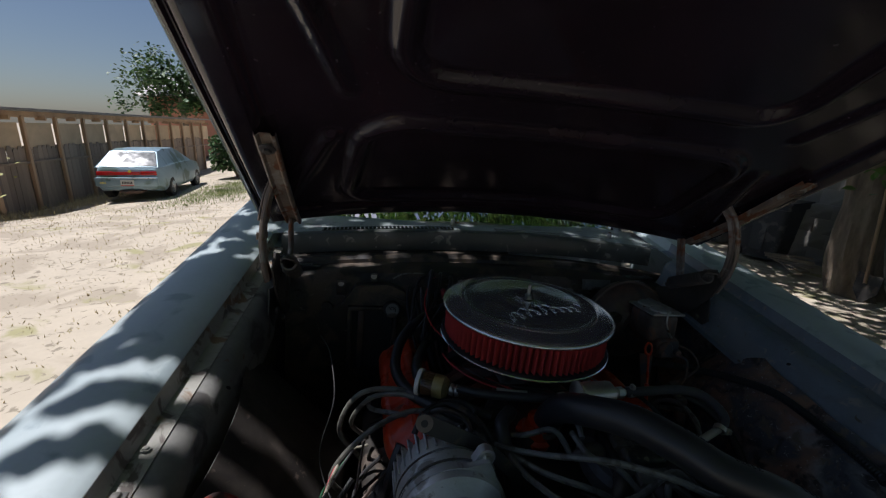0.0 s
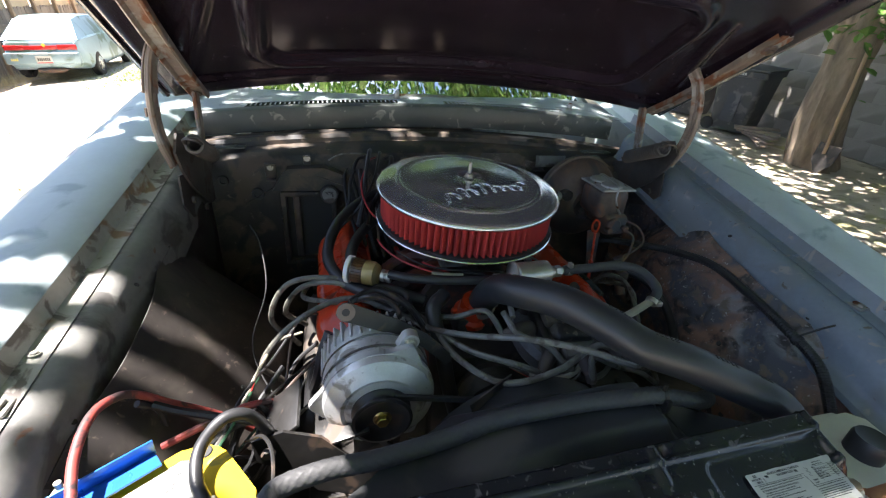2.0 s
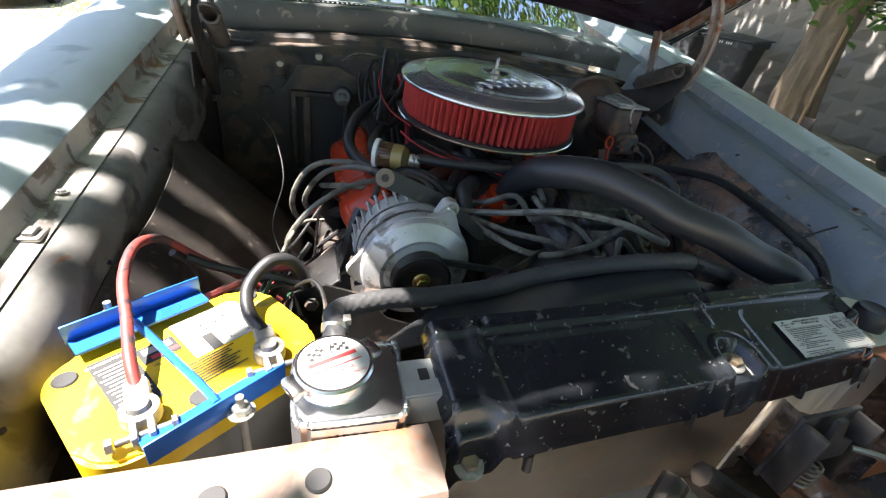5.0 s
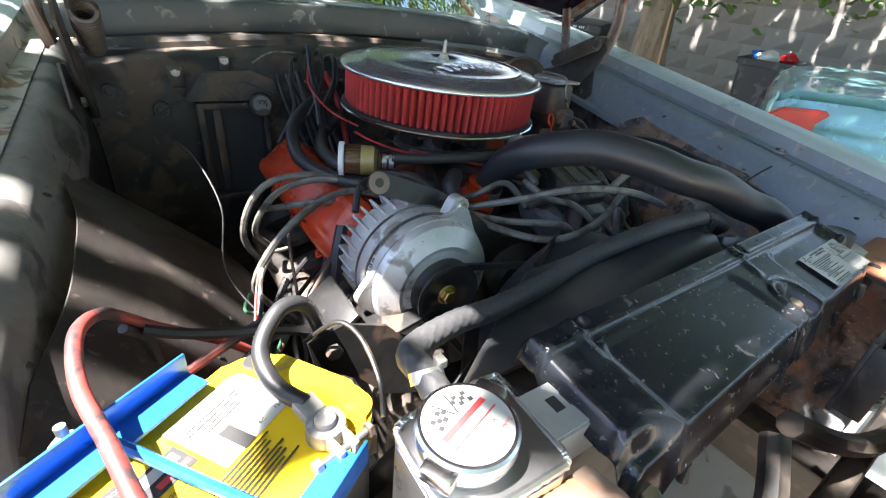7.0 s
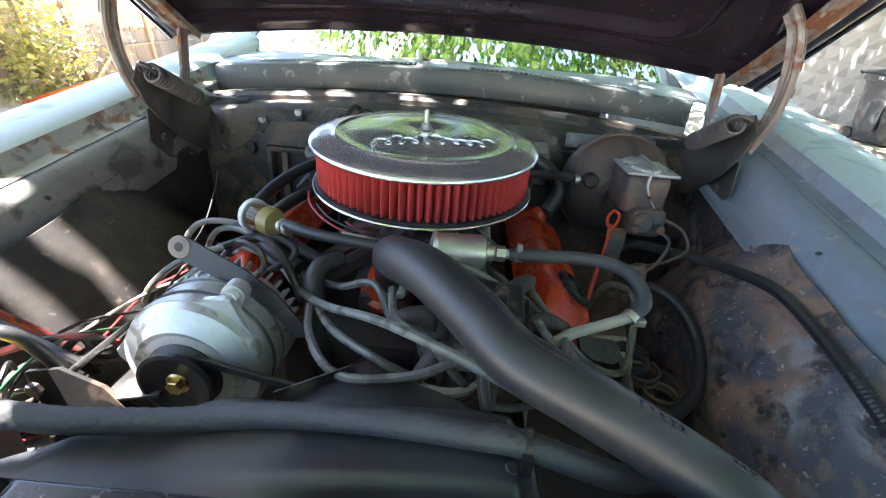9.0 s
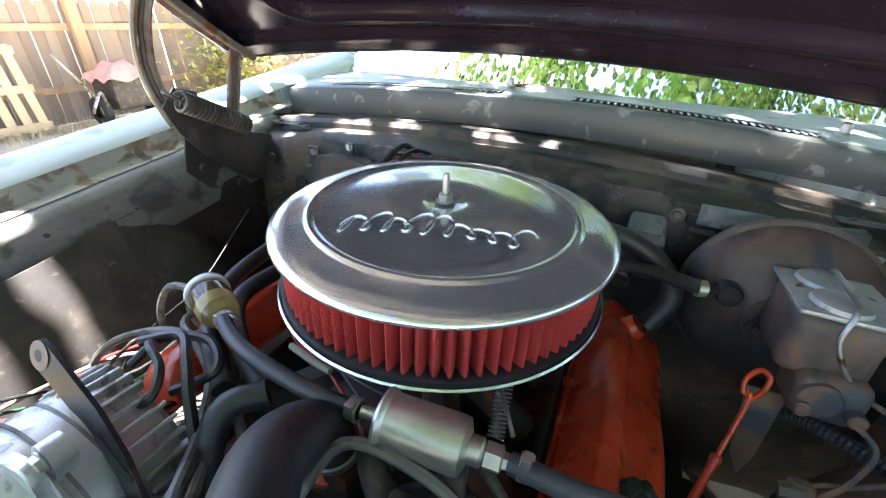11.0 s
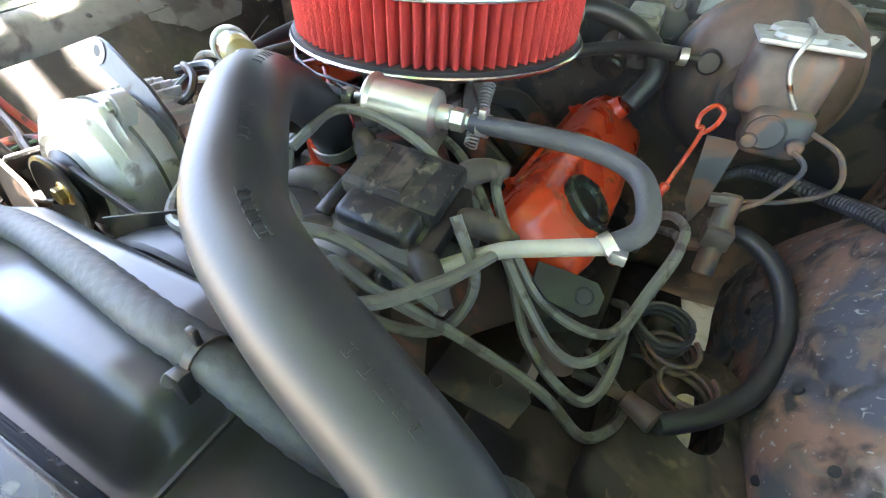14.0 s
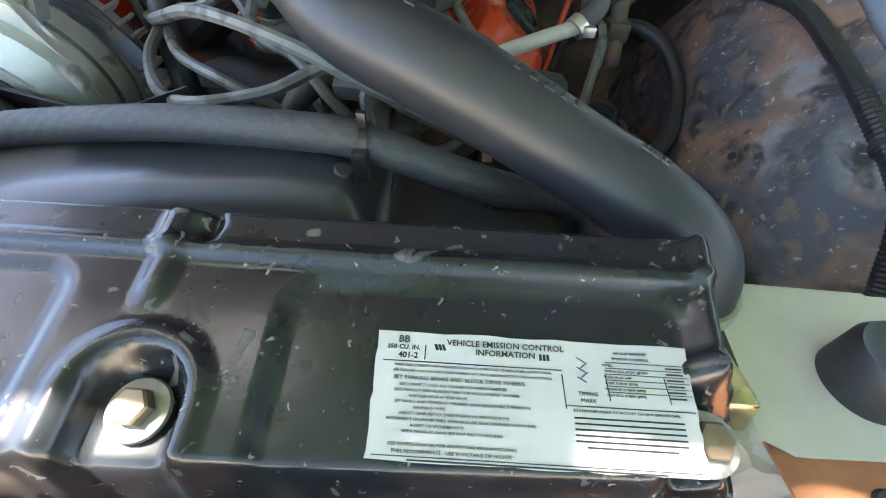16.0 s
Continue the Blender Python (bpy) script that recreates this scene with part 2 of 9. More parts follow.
M["hood"] = mat("glossy dark purple-black hood paint", (0.016, 0.011, 0.017), 0.17, var=0.3, scale=4, bump=0.04, wear=(((0.09, 0.08, 0.085), 110, 0.79, 0.6),))
M["hood_top"] = M["fender"]
# fender paint about halved: the tree's shade is put into the cowl top
M["cowl_top"] = mat("weathered, shade-darkened cowl top paint", (0.25, 0.285, 0.29), 0.4, var=0.12, scale=5, bump=0.03, wear=(((0.17, 0.19, 0.19), 14, 0.66, 0.5),))
M["strap"] = mat("worn brown-grey hinge steel", (0.17, 0.135, 0.11), 0.45, var=0.3, scale=10, wear=((RUST, 14, 0.62, 0.8), ((0.26, 0.25, 0.23), 20, 0.66, 0.4)))
M["hinge"] = mat("greasy dark hinge steel", (0.060, 0.052, 0.045), 0.42, var=0.4, scale=12, wear=(((0.095, 0.075, 0.06), 18, 0.64, 0.7), ((0.13, 0.07, 0.045), 40, 0.74, 0.8)))
M["cover"] = mat("chipped black panel paint", (0.014, 0.016, 0.019), 0.21, var=0.3, scale=8, bump=0.06, wear=(((0.11, 0.105, 0.10), 55, 0.74, 0.6), ((0.26, 0.24, 0.22), 150, 0.765, 0.7)))
M["shroud"] = mat("black plastic shroud", (0.034, 0.036, 0.039), 0.33, var=0.25, bump=0.05, wear=(((0.07, 0.065, 0.06), 7, 0.64, 0.6),))
M["chrome"] = mat("chromed steel", (0.80, 0.81, 0.82), 0.22, 1.0, var=0.0, scale=4, bump=0.0)
M["red"] = mat("red oiled cotton gauze", (0.36, 0.030, 0.028), 0.85, var=0.15, scale=20, fine=500, bump=0.5)
M["lid"] = mat("polished chrome", (0.74, 0.75, 0.76), 0.17, 0.86, var=0.0, scale=7, fine=400, bump=0.0, rvar=0.03)
M["mesh"] = mat("grey base steel", (0.35, 0.36, 0.37), 0.3, 1.0, var=0.1)
M["alu"] = mat("cast aluminium", (0.60, 0.60, 0.59), 0.40, 0.55, var=0.15, scale=15, fine=300, bump=0.2, wear=(((0.30, 0.28, 0.25), 26, 0.66, 0.6),))
M["alu_old"] = mat("dull grey cast housing", (0.20, 0.20, 0.195), 0.5, 0.2, var=0.25, scale=16, wear=(((0.09, 0.075, 0.06), 12, 0.62, 0.7),))
M["polished"] = mat("bare radiator aluminium", (0.58, 0.59, 0.60), 0.30, 0.97, var=0.1, scale=18, fine=220, bump=0.05)
M["orange"] = mat("engine orange enamel", (0.50, 0.046, 0.012), 0.28, var=0.18, scale=12, bump=0.05, wear=(((0.16, 0.035, 0.015), 26, 0.73, 0.6),))
M["block"] = mat("oily brown-orange iron", (0.13, 0.032, 0.016), 0.55, var=0.5, scale=14, wear=(((0.030, 0.024, 0.02), 8, 0.52, 0.6),))
M["iron"] = mat("greasy black iron", (0.026, 0.023, 0.02), 0.5, var=0.5, scale=14, wear=(((0.09, 0.07, 0.055), 12, 0.62, 0.75),))
M["black"] = mat("satin black steel", (0.018, 0.017, 0.016), 0.38, var=0.4, scale=14, wear=(((0.075, 0.05, 0.035), 20, 0.68, 0.7),))
M["rubber"] = mat("black rubber hose", (0.024, 0.024, 0.025), 0.45, var=0.3, scale=12, fine=300, bump=0.08)
M["bighose"] = mat("matt black moulded hose", (0.023, 0.025, 0.028), 0.42, var=0.15, scale=10, fine=260, bump=0.05)
M["cap_grey"] = mat("faded grey cap plastic", (0.11, 0.112, 0.112), 0.42, var=0.2, scale=14, wear=(((0.09, 0.08, 0.07), 20, 0.64, 0.6),))
M["boot"] = mat("dusty brown-black boot rubber", (0.060, 0.048, 0.040), 0.6, var=0.3, scale=18, wear=(((0.13, 0.10, 0.075), 30, 0.66, 0.8),))
M["grey_hose"] = mat("dusty braided hose", (0.05, 0.05, 0.051), 0.6, var=0.2, scale=12, fine=260, bump=0.3)
M["wire"] = mat("grey plug-wire rubber", (0.140, 0.136, 0.118), 0.42, var=0.2, scale=20, bump=0.03, wear=(((0.075, 0.068, 0.055), 30, 0.62, 0.6),))
M["cap_black"] = mat("dusty black cap plastic", (0.018, 0.018, 0.018), 0.42, var=0.3, scale=18, wear=(((0.085, 0.072, 0.055), 26, 0.60, 0.6), ((0.14, 0.12, 0.09), 80, 0.70, 0.6)))
M["tan_hose"] = mat("dirty cream tubing", (0.36, 0.34, 0.27), 0.45, var=0.2, scale=15)
M["zinc"] = mat("zinc-plated steel", (0.55, 0.54, 0.48), 0.36, 0.85, var=0.12, scale=25, bump=0.03)
M["brass"] = mat("yellow brass", (0.60, 0.44, 0.18), 0.32, 1.0, var=0.15, scale=25)
M["steel"] = mat("dull steel", (0.34, 0.33, 0.31), 0.42, 0.9, var=0.2, scale=20, wear=((RUST, 25, 0.68, 0.8),))
M["lead"] = mat("corroded lead clamp", (0.30, 0.29, 0.27), 0.6, 0.6, var=0.3, scale=40, wear=(((0.50, 0.47, 0.42), 45, 0.6, 0.85),))
M["yellow"] = mat("yellow battery plastic", (0.80, 0.53, 0.012), 0.38, var=0.06, scale=9, bump=0.04, wear=(((0.45, 0.33, 0.06), 22, 0.70, 0.6),))
M["batt_grey"] = mat("grey battery case", (0.17, 0.17, 0.16), 0.45, var=0.15, scale=9)
M["blue"] = mat("blue anodised hold-down", (0.022, 0.14, 0.52), 0.3, 0.25, var=0.12, scale=12, bump=0.04)
M["redcable"] = mat("faded red cable sleeve", (0.27, 0.05, 0.042), 0.5, var=0.3, scale=10, wear=(((0.05, 0.03, 0.03), 22, 0.62, 0.6),))
M["white"] = mat("white plastic", (0.72, 0.72, 0.69), 0.4, var=0.06, scale=12)
M["tank"] = mat("milky tank plastic", (0.56, 0.55, 0.47), 0.45, var=0.1, scale=6)
M["paper"] = mat("aged white paper label", (0.52, 0.52, 0.48), 0.6, var=0.08, scale=16, bump=0.0)
M["ink"] = mat("black print", (0.03, 0.03, 0.03), 0.6, var=0.1, bump=0.0)
M["redink"] = mat("red print", (0.55, 0.05, 0.05), 0.6, var=0.1, bump=0.0)
M["rusty"] = mat("rusted brown steel", (0.105, 0.068, 0.050), 0.5, var=0.35, scale=12, wear=(((0.15, 0.085, 0.055), 9, 0.62, 0.75), ((0.045, 0.04, 0.04), 7, 0.58, 0.5)))
M["castiron"] = mat("dusty brown cast iron", (0.115, 0.088, 0.074), 0.55, 0.1, var=0.35, scale=14, wear=(((0.20, 0.105, 0.07), 11, 0.56, 0.8), ((0.065, 0.068, 0.075), 10, 0.62, 0.5)))
M["tan"] = mat("dusty tan primer steel", (0.18, 0.13, 0.10), 0.55, var=0.25, scale=8, wear=(((0.26, 0.12, 0.055), 9, 0.66, 0.7), ((0.24, 0.20, 0.16), 20, 0.68, 0.8)))
M["rust_orange"] = mat("orange-brown rusted header", (0.36, 0.15, 0.07), 0.55, var=0.3, scale=7, wear=(((0.15, 0.07, 0.04), 10, 0.6, 0.8),))
M["arm"] = mat("oily brown stamped steel", (0.085, 0.068, 0.047), 0.5, var=0.4, scale=12, wear=(((0.040, 0.033, 0.027), 9, 0.58, 0.7), ((0.15, 0.11, 0.075), 30, 0.70, 0.6)))
M["greencap"] = mat("dark green plastic cap", (0.012, 0.020, 0.014), 0.3, var=0.2, scale=20)
M["greenwire"] = mat("dull green wire", (0.03, 0.10, 0.05), 0.45, var=0.2, scale=20)
M["redwire"] = mat("red wire", (0.40, 0.03, 0.03), 0.4, var=0.2, scale=20)


def glass(name, col, rough=0.02, ior=1.45):
    m = bpy.data.materials.new(name)
    m.use_nodes = True
    b = m.node_tree.nodes["Principled BSDF"]
    b.inputs["Base Color"].default_value = (*col, 1)
    b.inputs["Roughness"].default_value, b.inputs["IOR"].default_value = rough, ior
    b.inputs["Transmission Weight"].default_value = 1.0
    return m


M["glass"] = glass("windshield glass", (0.36, 0.42, 0.36))
M["clear"] = glass("clear filter bowl", (0.95, 0.93, 0.86), 0.05)

# ---- the old car: body round the engine bay ----
old_car = thing("old_car", (0.015, 1.6, 0.3), "old pale blue-grey sedan with faded paint and open hood", "car")


def flange(y, s):
    """Height of the bolted fender flange along the car, on side s."""
    return 0.831 + 0.190 * (y - 0.82) if s < 0 else 0.872 + 0.204 * (y - 0.82)


def side(s, x):
    """x across the car on side s (-1 passenger, 1 driver)."""
    return s * x + 0.015


def taper(y, s):
    """How far the flange strays outwards along the car."""
    return 0.012 - 0.050 * (y - 0.81) if s < 0 else 0.040 * (y - 0.80)


YS = [0.30 + 0.04 * k for k in range(52)]
for s in (-1, 1):
    bm = bmesh.new()
    prof = [(0.712, -0.004), (0.742, -0.001), (0.746, 0.010), (0.750, 0.034), (0.760, 0.042), (0.80, 0.048), (0.85, 0.047), (0.91, 0.036), (0.950, 0.012), (0.972, -0.03), (0.985, -0.12), (0.990, -0.30), (0.970, -0.50), (0.93, -0.62)]

    def fender_at(y, k, s=s, prof=prof):
        x, dz = prof[int(k)]
        nose = 0.06 * step(0.55 - y, 0, 0.25)
        x = x - (0.05 * step(0.65 - y, 0, 0.35) if k > 5 else 0)
        return Vector((side(s, x + taper(y, s)), y, flange(y, s) + dz - (nose if k > 3 else 0)))

    sheet(bm, fender_at, YS, range(len(prof)), 0.002, Vector((0, 0, -1)))
    bmesh.ops.recalc_face_normals(bm, faces=bm.faces)
    fender = part("fender", bm, M["fender"], old_car, "pale blue-grey painted fender")
    # bolts, slots and clip along the flange
    for y in ((0.93, 1.30) if s < 0 else (0.52, 0.64, 0.70, 0.93, 0.98, 1.16, 1.30, 1.44)):
        bm = bmesh.new()
        hexbolt(bm, (side(s, 0.729 + taper(y, s)), y, flange(y, s) + 0.003), (0, 0.1, 1), 0.0055, 0.004, 0.008)
        part("bolt", bm, M["rail"] if s < 0 else M["blue_apron"], fender)
    yc = 0.845 if s < 0 else 0.825
    bm = bmesh.new()
    box(bm, (side(s, 0.727 + taper(yc, s)), yc, flange(yc, s) + 0.002), (0.026, 0.030, 0.006), bev=0.002)
    box(bm, (side(s, 0.727 + taper(yc, s)), yc, flange(yc, s) + 0.007), (0.012, 0.020, 0.006), bev=0.002)
    part("clip", bm, M["steel"], fender, "square spring nut clip")
    # the flange's own worn strip
    bm = bmesh.new()
    sheet(bm, lambda y, k, s=s: Vector((side(s, (0.7105, 0.7405, 0.7445, 0.7485)[int(k)] + taper(y, s)), y, flange(y, s) + (0.0, 0.0035, 0.014, 0.034)[int(k)])), [y for y in YS if y < 1.75], range(4), 0.001)
    part("flange", bm, M["rail"] if s < 0 else M["blue_apron"], fender, "rust-stained grey flange strip" if s < 0 else "worn blue-grey flange strip")
    # apron: the rounded shoulder under the flange, down to the wheelhouse
    bm = bmesh.new()
    ap = [(0.7135, -0.0025), (0.704, -0.003), (0.691, -0.007), (0.679, -0.018), (0.671, -0.034), (0.666, -0.058), (0.663, -0.085), (0.662, -0.125)]
    if s > 0:
        ap = ap[:5] + [(0.664, -0.058), (0.657, -0.077), (0.650, -0.089), (0.644, -0.094), (0.637, -0.097), (0.631, -0.101), (0.629, -0.112)]

    def apron_at(y, k, s=s, ap=ap):
        x, dz = ap[int(k)]
        wob = 0.003 * math.sin(9 * y + k)
        return Vector((side(s, x + taper(y, s) + wob * (k > 3)), y, flange(y, s) + dz))

    sheet(bm, apron_at, [y for y in YS if 0.34 < y < 1.68], range(len(ap)), 0.0015)
    bmesh.ops.recalc_face_normals(bm, faces=bm.faces)
    apron = part("inner_apron", bm, M["apron"] if s < 0 else M["blue_apron"], old_car, "grimy grey inner fender apron" if s < 0 else "scuffed blue-grey inner fender apron")
    for y, x, dz in ((0.62, 0.671, -0.034), (0.86, 0.667, -0.054), (1.114, 0.671, -0.034), (1.26, 0.667, -0.056)):
        bm = bmesh.new()
        lathe(bm, [(0, 0.0012), (0.0042, 0.0012), (0.0050, 0), (0, -0.001)], (side(s, x + taper(y, s)), y, flange(y, s) + dz), (-s * 0.6, 0, 0.8), 12)
        part("hole", bm, M["ink"], apron)
    # wheelhouse: the bulging dome inside
    bm = bmesh.new()

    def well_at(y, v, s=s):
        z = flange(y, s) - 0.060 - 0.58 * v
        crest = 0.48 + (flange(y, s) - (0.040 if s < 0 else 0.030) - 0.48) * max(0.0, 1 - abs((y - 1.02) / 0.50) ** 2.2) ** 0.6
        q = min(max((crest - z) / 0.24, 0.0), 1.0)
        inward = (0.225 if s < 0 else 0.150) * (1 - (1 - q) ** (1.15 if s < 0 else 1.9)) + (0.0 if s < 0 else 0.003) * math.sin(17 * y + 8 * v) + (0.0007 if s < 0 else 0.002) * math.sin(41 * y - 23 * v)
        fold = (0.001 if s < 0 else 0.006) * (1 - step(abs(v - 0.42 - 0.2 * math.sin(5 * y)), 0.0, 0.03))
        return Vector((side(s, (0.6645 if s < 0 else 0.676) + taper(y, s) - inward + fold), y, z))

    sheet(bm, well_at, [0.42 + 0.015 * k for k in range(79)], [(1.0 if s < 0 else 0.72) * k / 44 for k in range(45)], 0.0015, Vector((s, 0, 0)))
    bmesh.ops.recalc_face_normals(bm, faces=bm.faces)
    well = part("wheelhouse", bm, M["well"] if s < 0 else M["worn_well"], old_car, "brown wheelhouse panel darkened for shade" if s < 0 else "scuffed wheelhouse with brown and grey worn paint")
    for y, v in ((0.935, 0.22), (0.945, 0.34), (1.02, 0.26), (0.84, 0.40), (1.22, 0.45), (1.08, 0.30)):
        p = well_at(y, v)
        bm = bmesh.new()
        lathe(bm, [(0, 0.002), (0.0048, 0.002), (0.0060, 0), (0, -0.001)], p, (-s * 0.75, 0, 0.6), 14)
        part("hole", bm, M["ink"], well)

# firewall with its rolled lip and shelf
FW = [(1.735, 0.992), (1.722, 0.986), (1.704, 0.992), (1.688, 0.990), (1.678, 0.980), (1.676, 0.968), (1.650, 0.966), (1.622, 0.962), (1.600, 0.950), (1.586, 0.925), (1.578, 0.895), (1.574, 0.84), (1.572, 0.70), (1.575, 0.55), (1.60, 0.40), (1.68, 0.28)]


def firewall_at(x, k):
    y, z = FW[int(k)]
    c = 0.040 * (1 - (x / 0.67) ** 2) - 0.012
    dent = 0.006 * math.sin(11 * x) * (k > 7) + 0.004 * math.sin(27 * x + k)* (k > 9)
    return Vector((x + 0.015, y + dent, z + (c if k < 9 else 0)))


bm = bmesh.new()
sheet(bm, firewall_at, [-0.76 + 0.04 * k for k in range(39)], range(len(FW)), 0.002, Vector((0, 1, 0)))
bmesh.ops.recalc_face_normals(bm, faces=bm.faces)
firewall = part("firewall", bm, M["firewall"], old_car, "grimy black firewall")

# cowl: front face, top panel with the slotted air intake
def cowl_z(x):
    return 1.056 + 0.034 * (1 - (x / 0.67) ** 2) + 0.014 * x


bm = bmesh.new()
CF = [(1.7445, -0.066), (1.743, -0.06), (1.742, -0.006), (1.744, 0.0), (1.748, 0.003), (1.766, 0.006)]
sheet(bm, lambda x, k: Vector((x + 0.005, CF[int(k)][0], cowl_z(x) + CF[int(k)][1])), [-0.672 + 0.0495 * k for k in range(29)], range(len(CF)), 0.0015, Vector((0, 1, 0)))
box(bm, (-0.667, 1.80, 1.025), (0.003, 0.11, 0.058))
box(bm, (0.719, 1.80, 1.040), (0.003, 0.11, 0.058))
cowl_face = part("cowl_face", bm, M["cowl"], old_car, "grey-green cowl front face, darkened for shade")
bm = bmesh.new()
sheet(bm, lambda x, v: Vector((x + 0.005, 1.798 + 0.20 * v, cowl_z(x) + 0.012 + 0.012 * v + 0.008 * v * v)), [-0.80 + 0.05 * k for k in range(33)], [k / 6 for k in range(7)], 0.002)
cowl_top = part("cowl_top", bm, M["cowl_top"], old_car, "pale painted cowl top panel")
for x0, x1 in ((-0.80, -0.545), (-0.08, 0.075), (0.53, 0.82)):
    bm = bmesh.new()
    sheet(bm, lambda x, v: Vector((x + 0.005, 1.7645 + 0.034 * v, cowl_z(x) + 0.0065 + 0.006 * v)), [x0 + (x1 - x0) * k / 8 for k in range(9)], (0, 0.5, 1), 0.002)
    part("vent_land", bm, M["cowl_top"], old_car)
bm = bmesh.new()
sheet(bm, lambda x, v: Vector((x + 0.005, 1.755 + 0.055 * v, cowl_z(x) - 0.03 - 0.02 * math.sin(math.pi * v))), [-0.56 + 0.07 * k for k in range(17)], [k / 4 for k in range(5)])
part("vent_trough", bm, M["ink"], old_car)
for x0, n in ((-0.545, 33), (0.075, 33)):
    bmesh_slat = None
    for k in range(n):
        x = x0 + 0.0141 * k + 0.003
        if bmesh_slat is None:
            bm = bmesh.new()
            box(bm, (0, 0, 0), (0.0048, 0.0345, 0.0022), bev=0.0005, seg=1)
            bmesh_slat = bpy.data.meshes.new("slat")
            bm.to_mesh(bmesh_slat)
            bm.free()
            bmesh_slat.materials.append(M["cowl_top"])
        slat = new("slat", bmesh_slat)
        slat.parent = old_car
        slat.location = Vector((x + 0.005, 1.7815, cowl_z(x) + 0.0085)) - ORIGIN[old_car]
# washer nozzles on the cowl
for x in (-0.072, 0.575):
    bm = bmesh.new()
    lathe(bm, [(0, 0), (0.013, 0), (0.013, 0.004), (0.0085, 0.007), (0.008, 0.020), (0.006, 0.024), (0, 0.024)], (x, 1.818, cowl_z(x) + 0.014), (0, -0.15, 1), 18)
    part("washer_nozzle", bm, M["steel"], old_car, "round grey washer nozzle")
# small ledge plates along the firewall shelf
for x in (-0.585, 0.10, 0.33, 0.61):
    bm = bmesh.new()
    box(bm, (x, 1.645, 0.975), (0.11, 0.026, 0.004), bev=0.001)
    hexbolt(bm, (x - 0.03, 1.645, 0.976), (0, 0, 1), 0.006, 0.005)
    hexbolt(bm, (x + 0.03, 1.645, 0.976), (0, 0, 1), 0.006, 0.005)
    part("shelf_plate", bm, M["cowl"], old_car, "small bolted plate")

# windshield, pillars, dash and roof edge
bm = bmesh.new()


def shield(x, v):
    return Vector((x + 0.005, 1.865 + 0.58 * v + 0.16 * (1 - (x / 0.75) ** 2) * -1 + 0.16, cowl_z(x) + 0.022 + 0.44 * v - 0.03 * abs(x)))


sheet(bm, lambda x, v: shield(x * (1 - 0.12 * v), v), [-0.75 + 0.075 * k for k in range(21)], [k / 6 for k in range(7)], 0.005)
windshield = part("windshield", bm, M["glass"], old_car, "wide curved windshield glass")
windshield.visible_shadow = False
bm = bmesh.new()
for s in (-1, 1):
    tube(bm, [shield(s * 0.76, 0) + Vector((0, 0, -0.02)), shield(s * 0.71, 0.5), shield(s * 0.665, 1.0)], 0.022, 10, 4)
tube(bm, [shield(x * 0.88, 1.0) + Vector((0, 0.01, 0.01)) for x in (-0.75, -0.4, 0, 0.4, 0.75)], 0.022, 10, 5)
part("windshield_frame", bm, M["fender"], old_car)
bm = bmesh.new()
tube(bm, [shield(x, 0) + Vector((0, -0.012, -0.006)) for x in (-0.75, -0.5, -0.25, 0, 0.25, 0.5, 0.75)], 0.008, 8, 4)
part("windshield_trim", bm, M["steel"], old_car, "dull metal windshield trim")
bm = bmesh.new()
sheet(bm, lambda x, v: Vector((x, 2.86 + 1.5 * v, 1.53 + 0.05 * math.sin(math.pi * v) - 0.12 * (x / 0.68) ** 4)), [-0.68 + 0.085 * k for k in range(17)], [k / 8 for k in range(9)], 0.03)
sheet(bm, lambda v, k: Vector((side((-1, 1)[int(k) // 6], (0.985, 1.0, 0.99, 0.90, 0.74, 0.66)[int(k) % 6]), 2.34 + 2.4 * v, (0.30, 0.62, 1.02, 1.10, 1.42, 1.50)[int(k) % 6])), [0, 0.25, 0.5, 0.75, 1], range(6), 0.01)
sheet(bm, lambda v, k: Vector((side(1, (0.985, 1.0, 0.99, 0.90, 0.74, 0.66)[int(k)]), 2.34 + 2.4 * v, (0.30, 0.62, 1.02, 1.10, 1.42, 1.50)[int(k)])), [0, 0.25, 0.5, 0.75, 1], range(6), 0.01)
part("cabin_shell", bm, M["fender"], old_car, "pale painted cabin roof and sides")
bm = bmesh.new()
sheet(bm, lambda x, v: Vector((x, 2.12 + 0.45 * v, 1.10 - 0.02 * v - 0.20 * step(v, 0.7, 1))), [-0.70 + 0.1 * k for k in range(15)], [k / 8 for k in range(9)], 0.02)
part("dashboard", bm, mat("faded green-grey dash", (0.10, 0.13, 0.10), 0.6, wear=(((0.20, 0.20, 0.12), 5, 0.6, 0.7),)), old_car)
bm = bmesh.new()
c, ax = Vector((0.34, 2.62, 1.13)), Vector((0, -0.85, 0.52)).normalized()
r3 = turn(ax)
tube(bm, [c + r3 @ Vector((0.19 * math.cos(a), 0.19 * math.sin(a), 0)) for a in (2 * math.pi * k / 24 for k in range(25))], 0.012, 8, 1)
rod(bm, c - ax * 0.2, c, 0.02)
box(bm, c, (0.36, 0.03, 0.02), rot=r3)
part("steering_wheel", bm, M["rubber"], old_car, "black steering wheel")
bm = bmesh.new()
for x in (-0.36, 0.36):
    box(bm, (x, 3.15, 0.75), (0.55, 0.16, 0.75), bev=0.05)
part("seat_back", bm, M["iron"], old_car)
bm = bmesh.new()
sheet(bm, lambda x, y: Vector((x, y, 0.42)), (-0.95, 0, 0.95), (1.6, 3.0, 4.7))
part("cabin_floor", bm, M["iron"], old_car)

